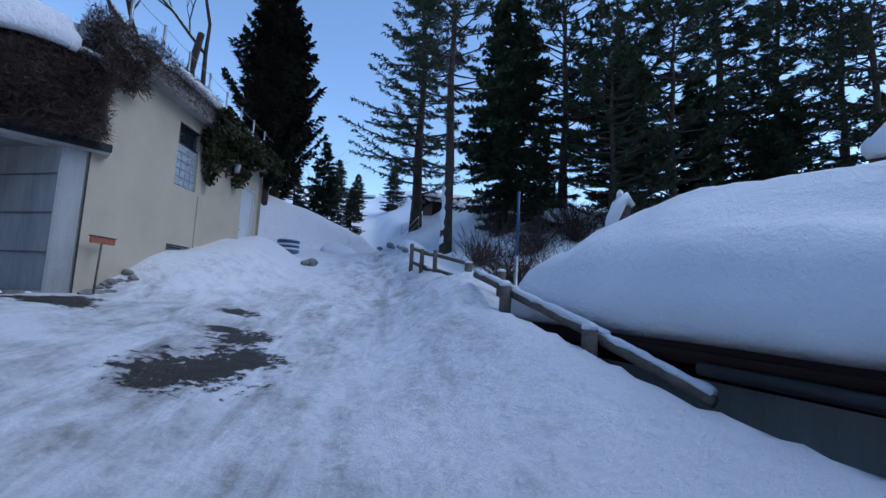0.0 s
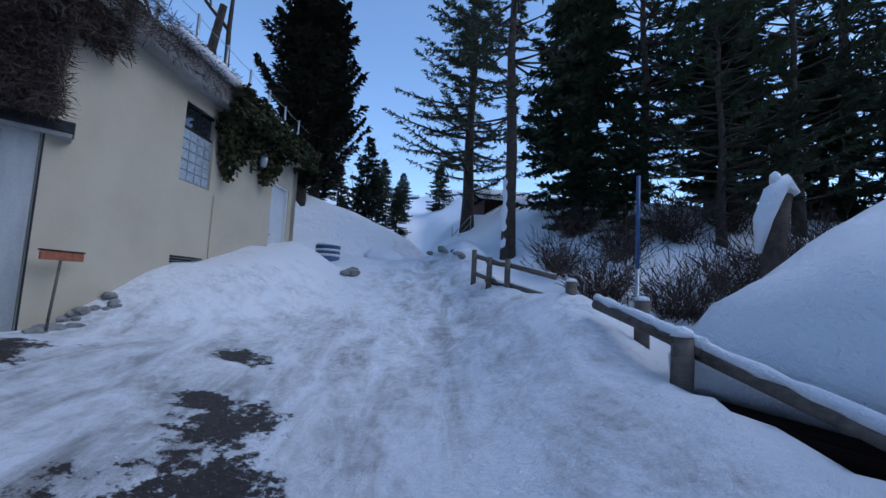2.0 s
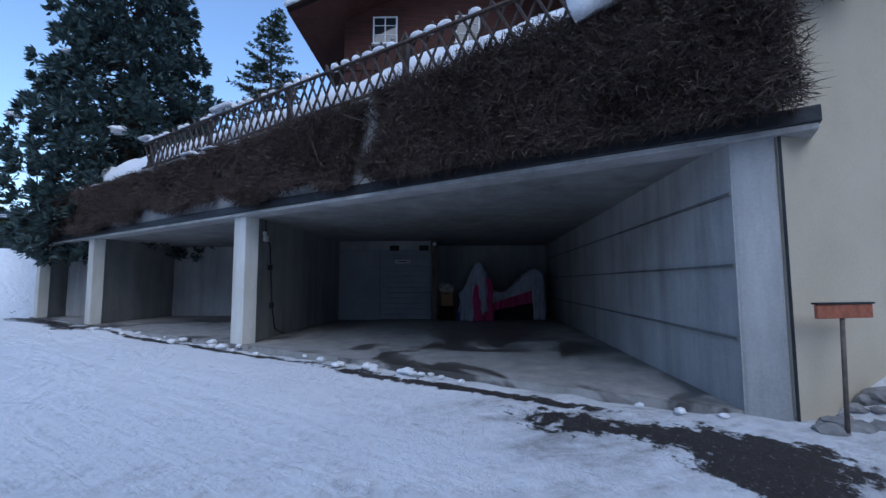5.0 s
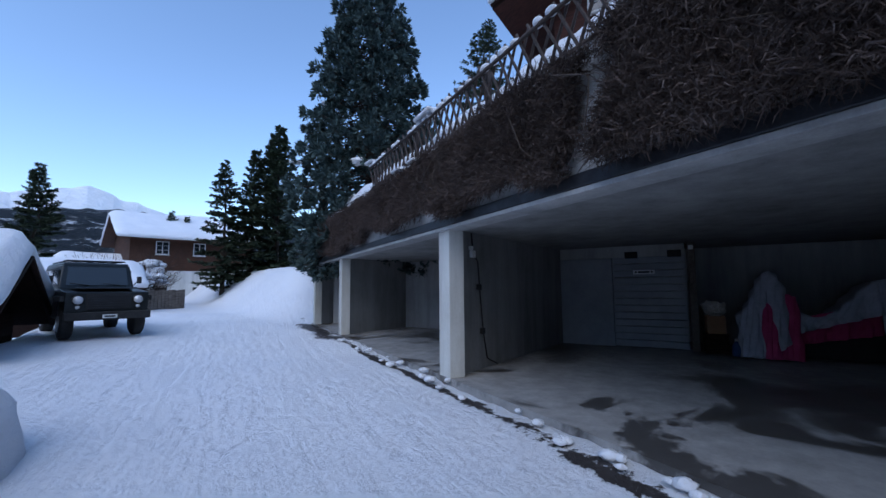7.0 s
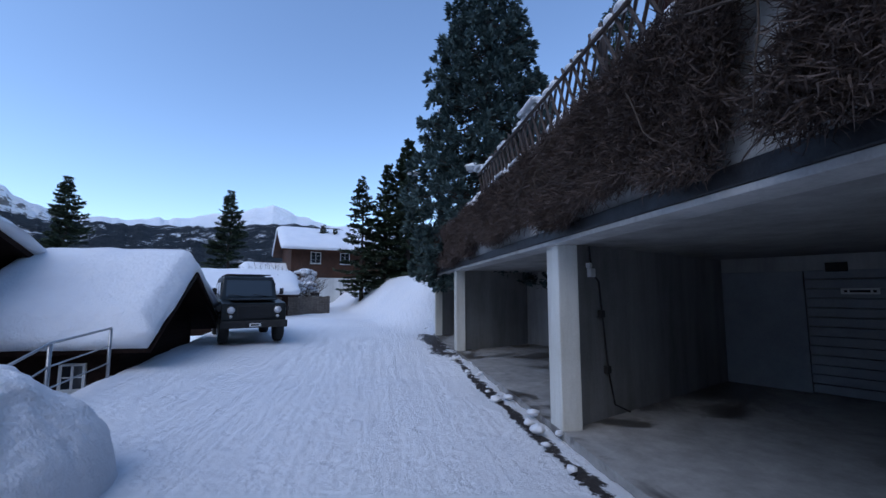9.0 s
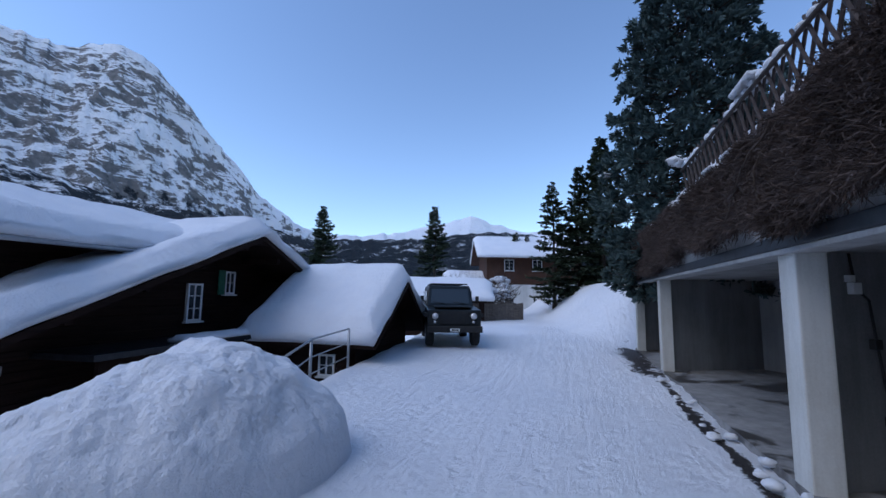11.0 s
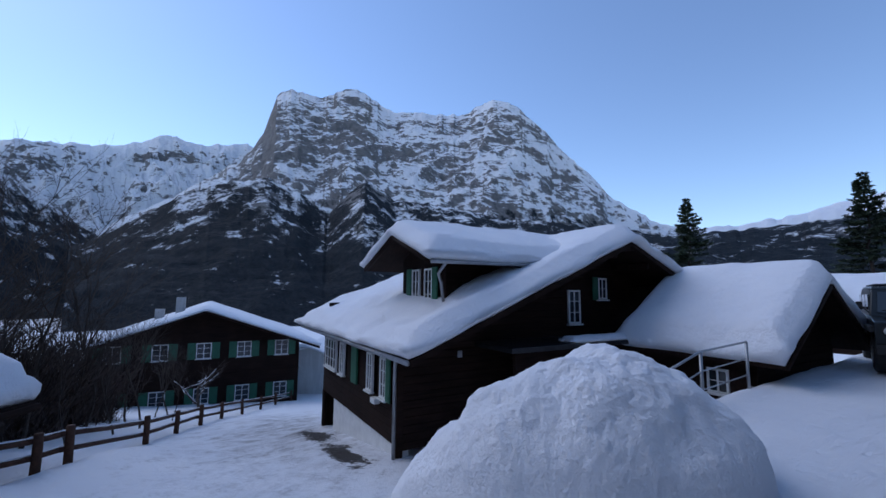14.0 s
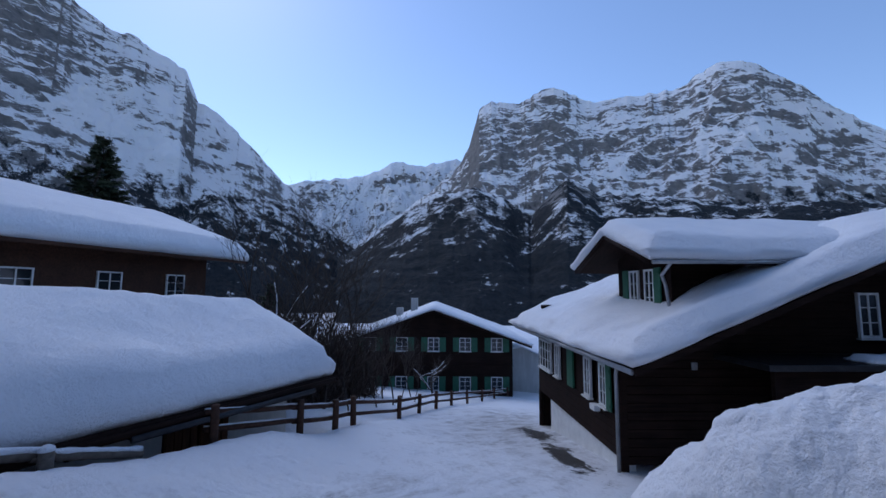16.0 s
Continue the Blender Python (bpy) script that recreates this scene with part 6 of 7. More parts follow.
fir = conifer("fir", 12, 3.9, 15, SPRUCE, "broad dense dark fir standing alone beyond the roofs", 2.6, 0.22, 0.03, 0.42, 0.62, 0.06, 0.85, 0.016)
put(fir, -16.4, -45.4, 30, 1.0, z=2.4)
again(fir, -2.6, -59, 80, 1.2, z=2.0)
again(fir, 32.0, 12.0, 10, 1.36, z=-1.5)
again(dark1, 21.0, 1.2, 30, 0.6, z=-2.5)
for i, (x, y) in enumerate(((12.6, -1.0), (14.0, -0.2), (11.2, 0.4), (15.5, -2.6), (13.2, 1.6), (9.6, 1.4), (10.4, 0.2), (12.0, 2.4))):
    sh = bare_tree("bare_tree", 7.0 + 0.5 * (i % 3), 20 + i, "leafless shrubby tree with traces of snow", 0.38, 5, 0.065, i % 2 == 0)
    put(sh, x, y, i * 50)
old = bare_tree("bare_tree", 5.0, 31, "gnarled pollard tree carrying snow", 0.7, 4, 0.14, True)
put(old, 11.6, 2.9, 0)
again(old, 20.5, -9.5, 100, 0.7)

bigb = shrub("bare_bush", 3.2, 44, "dense leafless brown bush beside the lane", 3000, BRUSH, 0.0, 1.5)
put(bigb, 12.4, 0.2, 0)
for i, (x, y, s) in enumerate(((14.6, -1.4, 1.0), (13.6, 1.8, 1.2), (10.6, 1.2, 0.7), (16.6, -3.2, 0.9), (15.6, 1.2, 1.2), (10.2, 2.6, 0.8), (17.5, 3.5, 1.3), (19, -1.5, 1.0))):
    again(bigb, x, y, i * 63, s)

# brush under the wood and snowy bushes
br = shrub("shrub", 1.5, 1, "tangled brown undergrowth in snow", 1600, BRUSH, 0.0)
put(br, 0.9, 13.6, 0)
for i, (x, y, s) in enumerate(((2.4, 13.0, 1.0), (-0.1, 15.4, 0.9), (3.9, 14.4, 1.1), (1.6, 15.8, 1.0), (5.4, 15.6, 1.2), (0.4, 17.6, 0.9), (3.2, 17.0, 1.2), (7.2, 17.4, 1.2), (5.2, 18.6, 1.1))):
    again(br, x, y, i * 77, s)
sb = shrub("snowy_shrub", 1.7, 3, "garden shrub bowed down by snow", 900, BRUSH, 1.6)
put(sb, -13.9, -23.0, 0, z=2.6)
for i, (x, y, s, z) in enumerate(((-15.4, -24.0, 1.1, 2.8), (-16.8, -24.6, 1.0, 2.9), (-14.6, -26.2, 1.2, 3.4), (-17.6, -26.8, 1.2, 3.6))):
    again(sb, x, y, 60 + i * 80, s, z=z)

twiggy = bare_tree("bare_bush", 3.6, 51, "leafless garden bush with snow on its twigs", 0.5, 5, 0.04, True, (0, 0), "shrub")
put(twiggy, 9.6, -0.6, 0)
for i, (x, y, s) in enumerate(((11.2, -2.2, 0.9), (12.6, -3.4, 1.1), (14.2, -5.2, 0.8), (12.2, -1.0, 1.3), (15.0, -3.9, 1.2), (17.6, -6.6, 1.0), (10.4, 0.6, 1.2), (13.4, -2.0, 1.1), (16.2, -5.4, 0.9))):
    again(twiggy, x, y, 25 + i * 71, s)

# ---------------- parked cars ----------------
car = offroad_car()
put(car, -9.7, -12.35, -8, 1.06, 0.02)
again(car, 29.5, -23.8, 70, 0.9)

# ---------------- fences and rails ----------------
post_and_rail("lane_fence", [(0.24, 8.06, 1.81), (0.80, 7.05, 1.54), (1.75, 5.65, 1.09), (2.36, 4.76, 0.80)], "weathered round-rail fence sunk in a snow bank", 0.52, (0.40,), 0.085, 0.062, 1, 0.9, None, False, False)
for x, y, z in ((0.72, 8.12, 2.3), (0.04, 9.2, 2.5)):
    fp = thing("fence_post", (x, y, z), 0, "weathered round fence post standing in a snow bank", "post", "single fence posts")
    tubed("shaft", [(0, 0, -0.9), (0.01, 0, 0)], [0.08, 0.075], FENCE_WOOD, fp, 12)
    tubed("snow_cap", [(0.01, 0, 0), (0.01, 0, 0.03), (0.01, 0, 0.05)], [0.08, 0.07, 0.02], SNOW, fp, 12)
post_and_rail("lane_fence", [(-2.0, 12.75, 2.44), (-1.52, 11.95, 2.28), (-1.1, 11.75, 2.2), (-0.3, 11.2, 2.0)], "short weathered post and rail fence at the lane", 0.78, (0.66, 0.25), 0.06, 0.05, 2, 0.35, None, False)
hn, hd_ = Vector((0.823, 0.568, 0)), Vector((0.568, -0.823, 0))
low = [hn * 4.75 + hd_ * a for a in (-1.3, 0.75, 1.9, 2.6)]
pts = [(p.x, p.y, None) for p in low] + [(8.2, -1.9, None), (9.8, -3.4, None), (11.4, -5.0, None), (13.0, -6.7, None), (15.0, -8.9, None), (17.0, -11.2, None), (19.3, -13.8, None), (22, -17, None)]
post_and_rail("lane_fence", pts, "rustic brown fence along the snowy lane", 0.75, (0.58, 0.28), 0.075, 0.05, 3, 0.4, BROWN_WOOD)

rail = thing("handrail", (0, 0, 0), 0, "galvanised steel handrail beside cellar steps", "handrail")
g1, g2 = Vector((-5.14, -5.4, 1.45)), Vector((-5.9, -7.4, 1.5))
for p, h in ((g1, 1.13), (g2, 1.12)):
    tubed("post", [p - Vector((0, 0, 0.3)), p + Vector((0, 0, h))], 0.03, STEEL, rail)
for h in (1.13, 0.78, 0.45):
    tubed("bar", [g1 + Vector((0.55, 1.0, h - 0.32)), g1 + Vector((0, 0, h)), g2 + Vector((0, 0, h))], 0.022 if h > 1 else 0.014, STEEL, rail)

pole = thing("marker_pole", (0.99, 9.96, 0), 0, "blue snow marker pole beside a fence", "pole")
BLUE = varied("blue_paint", (0.02, 0.06, 0.16), (0.04, 0.10, 0.24), 6, 0.5)
tubed("shaft", [(0, 0, 1.2), (0.01, 0, 2.75)], 0.03, STEEL, pole)
tubed("tip", [(0.01, 0, 2.75), (0.02, 0, 4.15)], 0.03, BLUE, pole)
tubed("lower_sleeve", [(0.0, 0, 1.3), (0.0, 0, 2.4)], 0.04, STEEL, pole)

stump = thing("tree_stump", (3.42, 11.72, 0), 0, "tall broken stump wrapped in snow", "stump")
tubed("wood", [(0, 0, 1.2), (0.05, 0, 3.4), (0.25, 0.05, 4.25)], [0.22, 0.2, 0.13], BARK, stump)
tubed("snow_side", [(-0.2, -0.05, 3.2), (-0.12, -0.06, 3.8), (0.05, -0.05, 4.25), (0.25, 0, 4.45), (0.42, 0, 4.25)], [0.05, 0.15, 0.17, 0.16, 0.06], SNOW, stump, 10)
tubed("knob", [(0.1, 0, 4.45), (0.1, 0, 4.6), (0.1, 0, 4.66)], [0.09, 0.08, 0.02], SNOW, stump, 10)

# barrel, stub wall, stones
barrel = thing("barrel", (-7.85, 16.1, float(ground_height(-7.85, 16.1))), 0, "blue and white striped rain barrel capped with snow", "barrel")
for k, (z0, z1, m_) in enumerate(((-0.3, 0.08, BLUE), (0.08, 0.16, WHITE_PAINT), (0.16, 0.26, BLUE), (0.26, 0.33, WHITE_PAINT), (0.33, 0.45, BLUE))):
    tubed("band", [(0, 0, z0), (0, 0, z1)], 0.42, m_, barrel, 24)
tubed("snow_top", [(0, 0, 0.45), (0, 0, 0.53), (0, 0, 0.58)], [0.45, 0.36, 0.1], SNOW, barrel, 20)
STONE = varied("grey_stone", (0.10, 0.10, 0.10), (0.30, 0.29, 0.28), 5, 0.9, 0, 25, 0.01, 0.8)


def stone(x, y, z, s, seed, label="rough grey stone at the foot of a wall"):
    bm = bmesh.new()
    r_ = bmesh.ops.create_icosphere(bm, subdivisions=2, radius=1)
    o = Vector((seed * 3.1, seed * 1.7, 0))
    for v in r_["verts"]:
        k = 1 + 0.45 * noise.noise(v.co * 1.1 + o)
        v.co = Vector((v.co.x * s * 1.3 * k, v.co.y * s * k, v.co.z * s * 0.7 * k))
    ob = part("stone", bm, STONE)
    ob.matrix_world = pose(x, y, z, 0, 0, seed * 67)
    return tagged(ob, label, "stone", "stones")


rng = random.Random(12)
for i in range(16):
    a = 0.02 + 0.075 * i
    p = A0 + UD * a + Vector((0.972, 0.233, 0)) * rng.uniform(0.08, 0.35)
    stone(p.x, p.y, float(ground_height(p.x, p.y)) + rng.uniform(0.0, 0.04), rng.uniform(0.05, 0.11), i + 1)
for i, (x, y) in enumerate(((-5.75, 14.0), (-5.9, 14.35), (-5.85, 13.75), (-5.0, 18.9), (-4.6, 19.1), (-4.3, 18.2), (-4.0, 17.6), (-3.6, 17.1), (-3.3, 16.5), (-3.0, 15.9))):
    stone(x, y, float(ground_height(x, y)) + 0.1, rng.uniform(0.08, 0.17), i + 30, "snow-dusted stone at the edge of the lane")
for i, (x, y, rx, ry, h) in enumerate(((-6.4, 17.6, 0.8, 0.6, 0.3), (-4.4, 20.2, 1.1, 0.8, 0.35), (-3.1, 17.4, 0.8, 0.6, 0.3))):
    snow_heap("snow_mound", x, y, rx, ry, i * 40, h, "small ploughed snow heap at the lane's edge", 50 + i, 40)
hr = thing("handrail", (0, 0, 0), 0, "thin metal handrail at a snowy garden path", "handrail")
for k in range(3):
    x, y = -6.6 + k * 0.9, 24.5 + k * 0.5
    z = float(ground_height(x, y))
    tubed("post", [(x, y, z - 0.3), (x, y, z + 0.9)], 0.02, STEEL, hr, 6)
for h in (0.9, 0.5):
    tubed("bar", [(-6.6, 24.5, float(ground_height(-6.6, 24.5)) + h), (-4.8, 25.5, float(ground_height(-4.8, 25.5)) + h)], 0.018, STEEL, hr, 6)

# loose lumps of snow along the garage lip
for i in range(46):
    a = rng.uniform(0.4, 15)
    p = A0 + GD * a - GN * rng.uniform(0.02, 0.35)
    bm = bmesh.new()
    r_ = bmesh.ops.create_icosphere(bm, subdivisions=2, radius=1)
    s = rng.uniform(0.02, 0.075) * (1.5 if 6.8 < a < 9 else 1)
    for v in r_["verts"]:
        v.co = Vector((v.co.x * s * 1.3, v.co.y * s, v.co.z * s * 0.6)) * (1 + 0.4 * noise.noise(v.co * 1.4 + Vector((i, 0, 0))))
    ob = part("snow_lump", bm, SNOW, smooth=True)
    ob.matrix_world = pose(p.x, p.y, max(float(ground_height(p.x, p.y)), FLOOR_Z - 0.03) + s * 0.2, 0, 0, i * 40)
    tagged(ob, "loose lump of snow at the garage threshold", "snow lump", "snow lumps")

# snow scraper leaning on the cream wall
ORANGE = varied("worn_orange_paint", (0.16, 0.06, 0.035), (0.42, 0.12, 0.06), 14, 0.6)
sc = thing("snow_scraper", (0, 0, 0), 0, "snow scraper with a worn orange blade leaning on a wall", "tool")
p0, p1 = Vector((-5.93, 6.88, 1.6)), Vector((-6.03, 7.0, 2.48))
tubed("handle", [p0, p1], 0.016, FENCE_WOOD, sc)
m_ = Matrix.Translation(p1) @ pose(0, 0, 0, 0, 0, math.degrees(math.atan2(UD.y, UD.x)))
boxed("blade", (-0.28, -0.03, -0.04), (0.28, 0.0, 0.07), ORANGE, sc, 0.008, m_)
boxed("edge", (-0.29, -0.04, 0.07), (0.29, 0.01, 0.085), DARK_METAL, sc, 0.003, m_)

# ---------------- inside the garage ----------------
pw = thing("wall_panels", (0, 0, 0), 0, "grey panelled partition at the back of the garage", "wall", kind="structure")
PANEL = varied("grey_panel_paint", (0.22, 0.24, 0.26), (0.33, 0.35, 0.37), 2, 0.6)
boxed("door_leaf", (-15.3, 0.5, FLOOR_Z), (-15.22, 1.75, 3.72), PANEL, pw, 0.006)
for k in range(13):
    boxed("slat", (-15.3, 1.76, FLOOR_Z + 0.02 + k * 0.162), (-15.22, 3.3, FLOOR_Z + 0.165 + k * 0.162), PANEL, pw, 0.012)
boxed("head", (-15.34, 0.5, 3.73), (-15.24, 3.3, CEIL), CONCRETE, pw)
for y in (2.05, 2.95):
    boxed("vent_hole", (-15.24, y, 3.7), (-15.21, y + 0.28, 3.86), RUBBER, pw)
ns = thing("notice_plate", (0, 0, 0), 0, "small white notice plate with dark lettering bars", "sign")
boxed("plate", (-15.218, 2.22, 3.32), (-15.205, 2.68, 3.42), WHITE_PAINT, ns, 0.003)
boxed("lettering", (-15.204, 2.33, 3.35), (-15.202, 2.57, 3.39), RUBBER, ns)
for y in (2.26, 2.6):
    boxed("mark", (-15.204, y, 3.35), (-15.202, y + 0.04, 3.39), RUBBER, ns)
pp = thing("prop_post", (-15.15, 3.42, 0), 0, "square timber prop between floor and ceiling", "post", kind="structure")
boxed("shaft", (-0.07, -0.07, FLOOR_Z), (0.07, 0.07, CEIL), FENCE_WOOD, pp, 0.008)
boxed("lamp", (0.07, -0.05, 3.84), (0.13, 0.05, 3.93), WHITE_PAINT, pp, 0.01)

# covered machine
CLOTH = varied("grey_cover_cloth", (0.34, 0.36, 0.42), (0.52, 0.54, 0.60), 5, 0.85, 0, 40, 0.006)
PINK = varied("pink_cloth", (0.42, 0.03, 0.12), (0.58, 0.06, 0.18), 4, 0.85, 0, 40, 0.006)
cov = thing("covered_machine", (0, 0, 0), 0, "machine draped in grey sheets with pink cloth beneath", "covered machine")


def drape(name, y0, y1, top, low, x_front, depth, material, seed, out=0.0, label=""):
    """A hanging sheet: top(y) over the load, falling in folds to low(y)."""
    n, mrows = 46, 16
    verts, faces = [], []
    for i in range(n):
        y = y0 + (y1 - y0) * i / (n - 1)
        zt, zl = top(y), low(y)
        for j in range(mrows + 5):
            if j < 5:
                x, z = x_front - depth * (1 - j / 5), zt - 0.05 * (1 - j / 5)
            else:
                s = (j - 5) / (mrows - 1)
                fold = 0.05 * math.sin(y * 17 + seed) * s + 0.03 * math.sin(y * 41 + seed * 2) * s
                x, z = x_front + out * s + fold, zt + (zl - zt) * s
            verts.append((x, y + 0.02 * math.sin(j * 0.8 + i), z))
    m_ = mrows + 5
    for i in range(n - 1):
        for j in range(m_ - 1):
            a = i * m_ + j
            faces.append((a, a + m_, a + m_ + 1, a + 1))
    ob = raw(name, verts, faces, material, cov, True, label)
    sol = ob.modifiers.new("thickness", "SOLIDIFY")
    sol.thickness = 0.008
    return ob


hump = lambda y: FLOOR_Z + 0.75 + 0.95 * math.exp(-((y - 4.72) / 0.33) ** 2) + 0.75 * math.exp(-((y - 6.35) / 0.55) ** 2)
drape("sheet", 4.15, 5.0, hump, lambda y: FLOOR_Z + 0.02 + 0.9 * max(0, y - 4.62), -14.9, 0.9, CLOTH, 1, 0.3)
drape("sheet", 4.95, 6.45, hump, lambda y: FLOOR_Z + 0.45 + 0.32 * (y - 4.95), -14.95, 0.9, CLOTH, 2, 0.12)
drape("sheet", 6.28, 6.62, hump, lambda y: FLOOR_Z + 0.03, -14.9, 0.8, CLOTH, 3, 0.16)
drape("pink_sheet", 4.55, 5.12, lambda y: FLOOR_Z + 1.35 - 0.5 * abs(y - 4.75), lambda y: FLOOR_Z + 0.02, -14.88, 0.5, PINK, 4, 0.34, "pink cloth hanging below the cover")
drape("pink_sheet", 5.1, 6.3, lambda y: FLOOR_Z + 0.75 + 0.28 * (y - 5.1), lambda y: FLOOR_Z + 0.28 + 0.2 * (y - 5.1), -14.98, 0.6, PINK, 5, 0.1, "pink cloth hanging below the cover")
boxed("load", (-15.9, 4.4, FLOOR_Z), (-15.05, 6.5, FLOOR_Z + 0.75), RUBBER, cov, 0.06)
CARD = varied("brown_carton", (0.22, 0.12, 0.06), (0.34, 0.2, 0.1), 4, 0.85)
cb = thing("carton", (-15.05, 3.78, FLOOR_Z + 0.42), 8, "brown cardboard box on a crate", "box")
boxed("body", (-0.15, -0.17, 0), (0.15, 0.17, 0.36), CARD, cb, 0.008)
boxed("flap", (-0.15, -0.18, 0.36), (0.02, 0.17, 0.37), CARD, cb)
cr = thing("crate", (-15.05, 3.78, FLOOR_Z), 4, "dark wooden crate on the garage floor", "crate")
for k in range(4):
    boxed("slat", (-0.2, -0.22, 0.01 + k * 0.105), (0.2, 0.22, 0.095 + k * 0.105), DARK_WOOD, cr, 0.006)
bg = thing("plastic_bag", (-15.05, 3.78, FLOOR_Z + 0.79), 0, "crumpled pale plastic bag on a carton", "bag")
bm = bmesh.new()
r_ = bmesh.ops.create_icosphere(bm, subdivisions=3, radius=1)
for v in r_["verts"]:
    v.co = Vector((v.co.x * 0.16, v.co.y * 0.2, v.co.z * 0.15 + 0.13)) * (1 + 0.5 * noise.noise(v.co * 3))
part("film", bm, varied("dull_film", (0.3, 0.28, 0.24), (0.5, 0.48, 0.42), 8, 0.4), bg)
bo = thing("bottle", (-14.8, 4.12, FLOOR_Z), 0, "blue plastic canister on the floor", "bottle")
tubed("body", [(0, 0, 0), (0, 0, 0.2), (0, 0, 0.26), (0, 0, 0.3)], [0.09, 0.09, 0.05, 0.03], BLUE, bo, 12)
tubed("cap", [(0, 0, 0.3), (0, 0, 0.34)], 0.035, WHITE_PAINT, bo, 10)

# switch boxes and cable on the partition, hole in the side wall
sw = thing("switch_box", (0, 0, 0), 0, "small white switch box with a hanging cable on concrete", "switch")
py = lambda x: 0.14 + (x + 10.25) * -0.07 + 0.012
for x, z, s in ((-10.85, 3.62, 0.06), (-10.8, 3.72, 0.035), (-11.05, 3.05, 0.05), (-11.15, 2.28, 0.05)):
    boxed("box", (x - s, py(x) - 0.01, z - s), (x + s, py(x) + 0.05, z + s), WHITE_PAINT if z > 3.5 else RUBBER, sw, 0.006)
tubed("cable", [(-10.8, py(-10.8) + 0.03, 3.98), (-10.85, py(-10.85) + 0.03, 3.62), (-11.0, py(-11) + 0.03, 3.5), (-11.05, py(-11.05) + 0.03, 3.05), (-11.15, py(-11.15) + 0.03, 2.28), (-11.25, py(-11.2) + 0.05, 1.8), (-11.6, py(-11.6) + 0.06, 1.65)], 0.012, RUBBER, sw, 6)


# ---------------- neighbouring houses ----------------
def neighbour(name, m, width, length, z0, eave, ridge, label, over=1.0, wall=None, thick=0.35, storeys=2, base=None, side_windows=True, seed=1, balcony=False, shutters=True):
    """A chalet: gable front at local y=0 facing -y, ridge along local y."""
    wall = wall or DARK_WOOD
    t = thing(name, (0, 0, 0), 0, label, "house")
    t.matrix_world = m
    hw = width / 2
    k = (ridge - eave) / (hw + over)
    roof = lambda x, y=0: ridge - k * np.abs(np.asarray(x, float)) + 0 * np.asarray(y, float)
    bm = bmesh.new()
    pts = [(-hw, z0), (hw, z0), (hw, float(roof(hw)) - 0.1), (0, ridge - 0.1), (-hw, float(roof(hw)) - 0.1)]
    a = [bm.verts.new((x, 0, z)) for x, z in pts]
    b = [bm.verts.new((x, length, z)) for x, z in pts]
    bm.faces.new(a)
    bm.faces.new(list(reversed(b)))
    for i in range(5):
        bm.faces.new((a[i], b[i], b[(i + 1) % 5], a[(i + 1) % 5]))
    bmesh.ops.recalc_face_normals(bm, faces=bm.faces[:])
    part("wall", bm, wall, t)
    if base:
        boxed("base_wall", (-hw - 0.04, -0.04, z0), (hw + 0.04, length, base), WHITEWASH, t)
    roof_sheet("roof", -hw - over, hw + over, -over, length + over, roof, 0.14, wall, t, 0.004)
    for s in (-1, 1):
        tubed("verge_board", [(0, -over - 0.03, ridge - 0.1), (s * (hw + over), -over - 0.03, eave - 0.1)], 0.1, DARK_WOOD, t, 4)
    top = (eave + ridge) / 2
    sh = (top - z0) / storeys
    for st in range(storeys):
        zz = z0 + sh * st + sh * 0.35
        boxed("beam", (-hw - 0.03, -0.06, z0 + sh * st - 0.06), (hw + 0.03, -0.002, z0 + sh * st + 0.08), wall, t, 0.01)
        n = max(2, int(width / 2.6))
        for i in range(n):
            x = -hw + (i + 0.5) * width / n
            if float(roof(x)) - zz > 1.5:
                window_unit(t, "window", 0.95, 1.1, pose(x, -0.02, zz), 2, 3, (-1, 1) if shutters else ())
        if side_windows:
            for s, rz in ((-1, -90), (1, 90)):
                for i in range(3):
                    window_unit(t, "window", 0.9, 1.05, pose(s * (hw + 0.02), length * (i + 0.6) / 3.4, zz, 0, 0, rz), 2, 3, (-1, 1) if shutters else ())
    if balcony:
        zz = z0 + sh * 1.0
        bal = boxed("balcony", (-hw, -1.1, zz - 0.1), (hw, -0.01, zz), wall, t, 0.01)
        for i in range(int(width / 0.16)):
            boxed("board", (-hw + i * 0.16, -1.12, zz), (-hw + i * 0.16 + 0.14, -1.08, zz + 0.9), wall, bal, 0.005)
        boxed("top_rail", (-hw, -1.16, zz + 0.9), (hw, -1.04, zz + 0.98), wall, bal, 0.01)
    snow_cover("roof_snow", -hw - over, hw + over, -over, length + over, roof, thick, m, "thick smooth snow on a neighbouring roof", 0.3, 60 + seed, 0.1, 0.5, 0.1)
    return t, roof


# gable house down the lane
m_ = Matrix.Translation((25.3, -12.0, 0)) @ pose(0, 0, 0, 0, 0, math.degrees(math.atan2(-0.47, 0.88)) - 90)
h2, r2 = neighbour("house", m_, 13.0, 12, -5.4, -0.55, 2.25, "dark timber chalet with green shutters down the lane", 1.3, DARK_WOOD, 0.4, 2, None, True, 1)
for x, y, h in ((-1.8, 3, 1.1), (-3.2, 4, 0.7)):
    boxed("chimney", (x - 0.3, y - 0.3, float(r2(x)) - 0.3), (x + 0.3, y + 0.3, float(r2(x)) + 0.4 + h), CONCRETE, h2, 0.03)
# brown house behind the hut: eaves towards the lane
m_ = pose(19.66, 7.44, 0, 0, 0, 48)
neighbour("house", m_, 8.2, 9.5, -2.5, 5.1, 6.95, "brown timber house with a long snowy roof", 1.2, BROWN_WOOD, 0.8, 2, 0.6, True, 2, shutters=False)
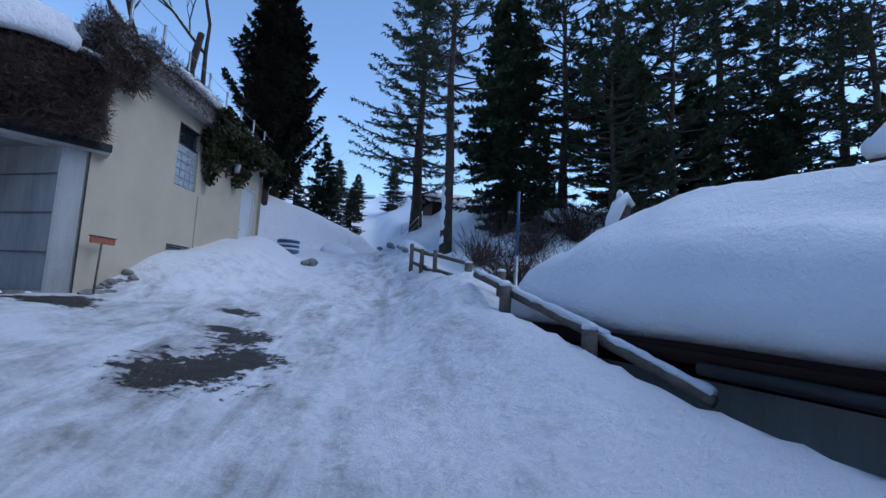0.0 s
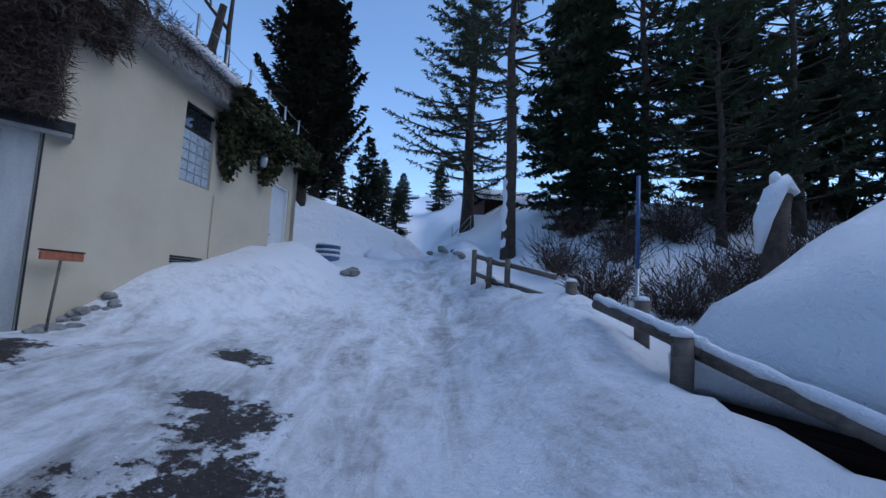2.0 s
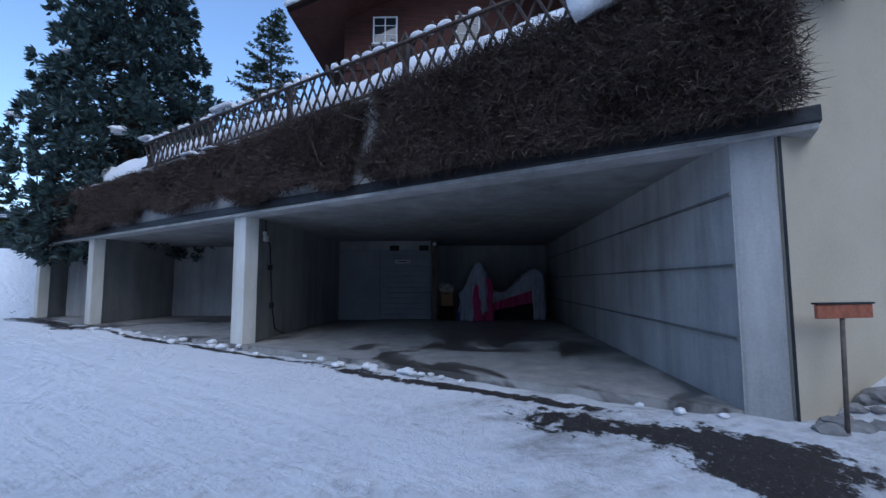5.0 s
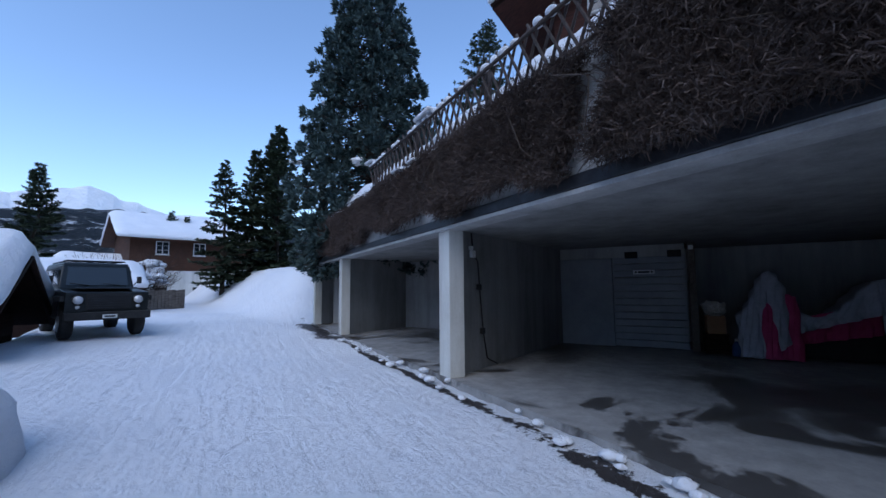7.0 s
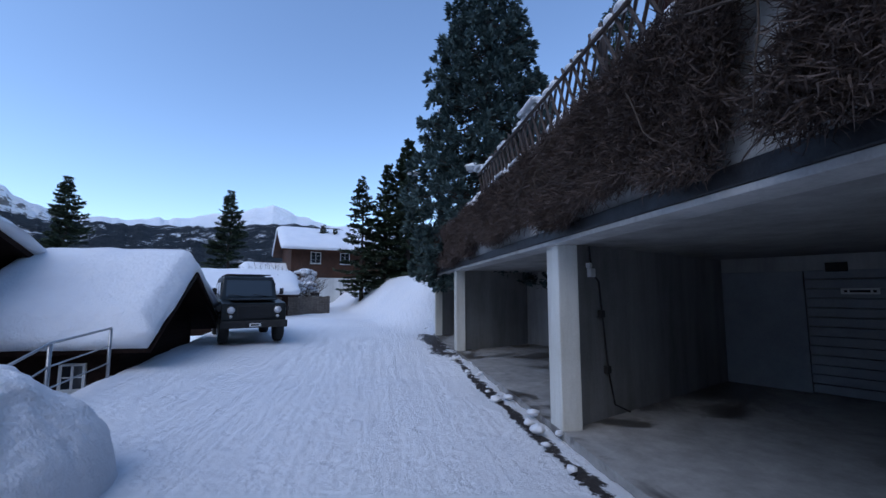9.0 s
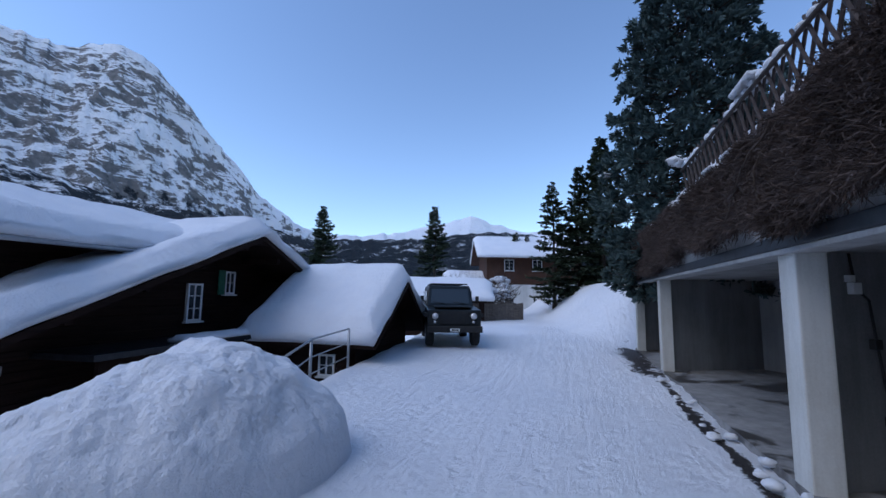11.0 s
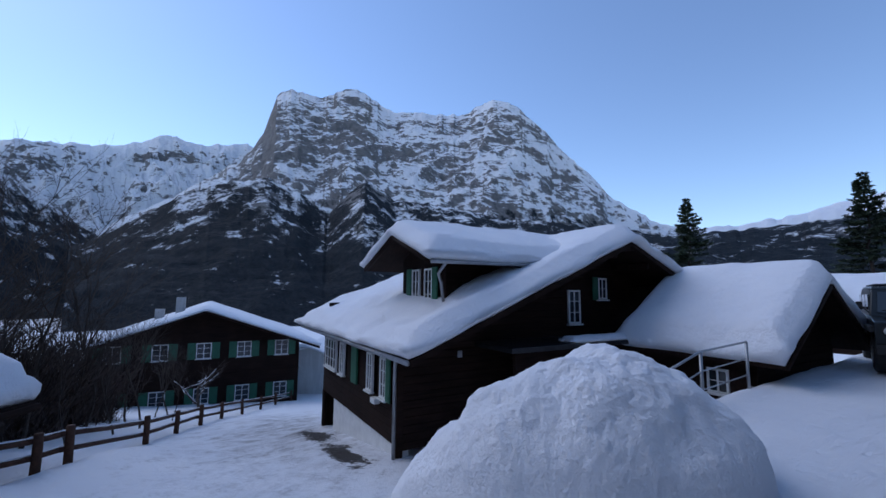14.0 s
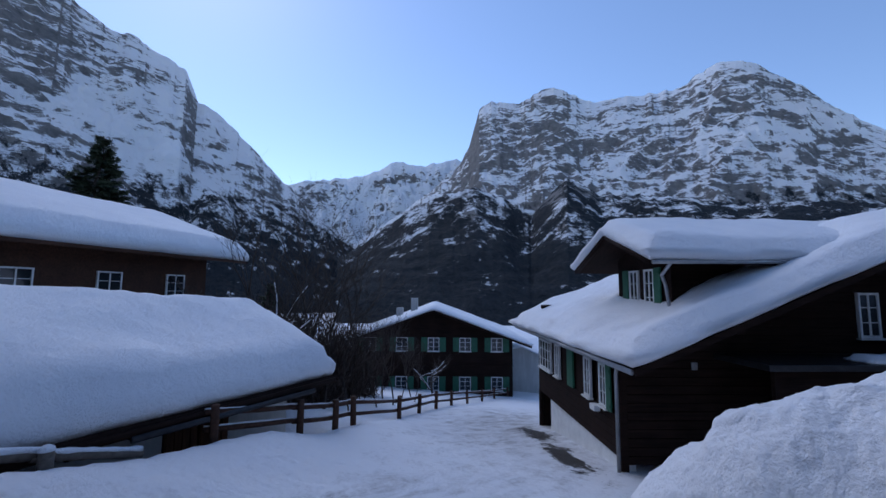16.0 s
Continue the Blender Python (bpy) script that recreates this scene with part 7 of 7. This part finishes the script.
# house beyond the parked car
m_ = Matrix.Translation((-25.2, -40.2, 0)) @ pose(0, 0, 0, 0, 0, math.degrees(math.atan2(-0.23, 0.97)) + 0) @ pose(-4.3, 4.0, 0, 0, 0, -90)
neighbour("house", m_, 8, 9, 1.0, 7.1, 9.4, "brown chalet with a white base and balcony under snow", 0.9, BROWN_WOOD, 0.4, 2, 4.6, True, 3, shutters=False)
m_ = Matrix.Translation((-16.5, -38.5, 0)) @ pose(0, 0, 0, 0, 0, 80)
neighbour("shed", m_, 5, 6, 1.0, 4.6, 5.7, "small dark shed under a thick snow roof", 0.6, DARK_WOOD, 0.5, 1, None, False, 4, shutters=False)
m_ = Matrix.Translation((-10.0, -24.5, 0)) @ pose(0, 0, 0, 0, 0, 75)
neighbour("shed", m_, 4, 5, 1.0, 3.2, 4.3, "low snow-covered shed behind the parked car", 0.5, DARK_WOOD, 0.5, 1, None, False, 5, shutters=False)
m_ = Matrix.Translation((30.7, -27.0, 0)) @ pose(0, 0, 0, 0, 0, 40)
neighbour("shed", m_, 5, 6, -6.5, -2.6, -1.5, "small white outbuilding under a snow roof", 0.6, WHITEWASH, 0.35, 1, None, False, 6, shutters=False)
# red-brown house above the garages
RED_WOOD = wood("red_brown_wood", (0.03, 0.011, 0.008), (0.09, 0.031, 0.02), "x")
m_ = Matrix.Translation((-18.0, 4.6, 0)) @ pose(0, 0, 0, 0, 0, 90)
h4, r4 = neighbour("house", m_, 9.6, 10, 5.3, 12.4, 15.2, "red-brown timber chalet with a balcony above the garages", 1.6, RED_WOOD, 0.4, 3, None, False, 7, True, False)
# board wall at the bend and the small tower up the hill
bw = thing("board_wall", (0, 0, 0), 0, "weathered board retaining fence half buried in snow", "fence")
a_, b_ = Vector((-12.1, -20.9, 0)), Vector((-17.4, -22.3, 0))
d_ = (b_ - a_).normalized()
nrm = Vector((-d_.y, d_.x, 0))
for k in range(26):
    p = a_ + d_ * (k * 0.21)
    m_ = Matrix.Translation((p.x, p.y, 0)) @ pose(0, 0, 0, 0, 0, math.degrees(math.atan2(d_.y, d_.x)))
    boxed("board", (0, -0.03, 1.4), (0.195, 0.03, 3.05 + 0.03 * math.sin(k * 2.1)), FENCE_WOOD, bw, 0.006, m_)
for k in range(4):
    p = a_ + d_ * (0.6 + k * 1.4)
    m_ = Matrix.Translation((p.x, p.y, 0)) @ pose(0, 0, 0, 0, 0, math.degrees(math.atan2(d_.y, d_.x)))
    boxed("post", (0, 0.032, 1.4), (0.1, 0.1, 3.0), WHITE_PAINT, bw, 0.006, m_)
tw = thing("cable_tower", (-53, 150, float(ground_height(-53, 150)) - 5.5), 0, "small green hut on a far snowy slope", "hut")
boxed("body", (-2, -2, -6), (2, 2, 3.5), GREEN_PAINT, tw, 0.1)
boxed("roof", (-2.6, -2.6, 3.5), (2.6, 2.6, 4.2), SNOW, tw, 0.2)

# small red-brown shed beyond the pines
shed = thing("garden_shed", (-3.9, 30.6, 6.0), 28, "small red-brown wooden shed under a snowy roof", "shed")
for lo, hi in (((-1.5, -1.2, -0.6), (1.5, -1.1, 2.1)), ((-1.5, 1.1, -0.6), (1.5, 1.2, 2.1)), ((-1.5, -1.1, -0.6), (-1.4, 1.1, 2.1)), ((1.4, -1.1, -0.6), (1.5, 1.1, 2.1))):
    boxed("wall", lo, hi, RED_WOOD, shed, 0.01)
for k in range(14):
    boxed("plank", (-1.49 + k * 0.213, -1.225, -0.5), (-1.29 + k * 0.213, -1.202, 2.08), RED_WOOD, shed, 0.004)
for sgn in (-1, 1):
    bm = bmesh.new()
    slab(bm, [(-1.9, 0), (1.9, 0), (1.9, sgn * 1.7), (-1.9, sgn * 1.7)][::sgn], lambda x, y: 2.75 - 0.42 * abs(y) - 0.09, lambda x, y: 2.75 - 0.42 * abs(y) - 0.004)
    part("roof", bm, DARK_WOOD, shed)
snow_cover("roof_snow", -1.9, 1.9, -1.7, 1.7, lambda a, b: 2.75 - 0.42 * np.abs(b) + 0 * a, 0.4, pose(-3.9, 30.6, 6.0, 0, 0, 28), "thick snow on the roof of a small shed", 0.12, 61, 0.08, 0.4, 0.12)
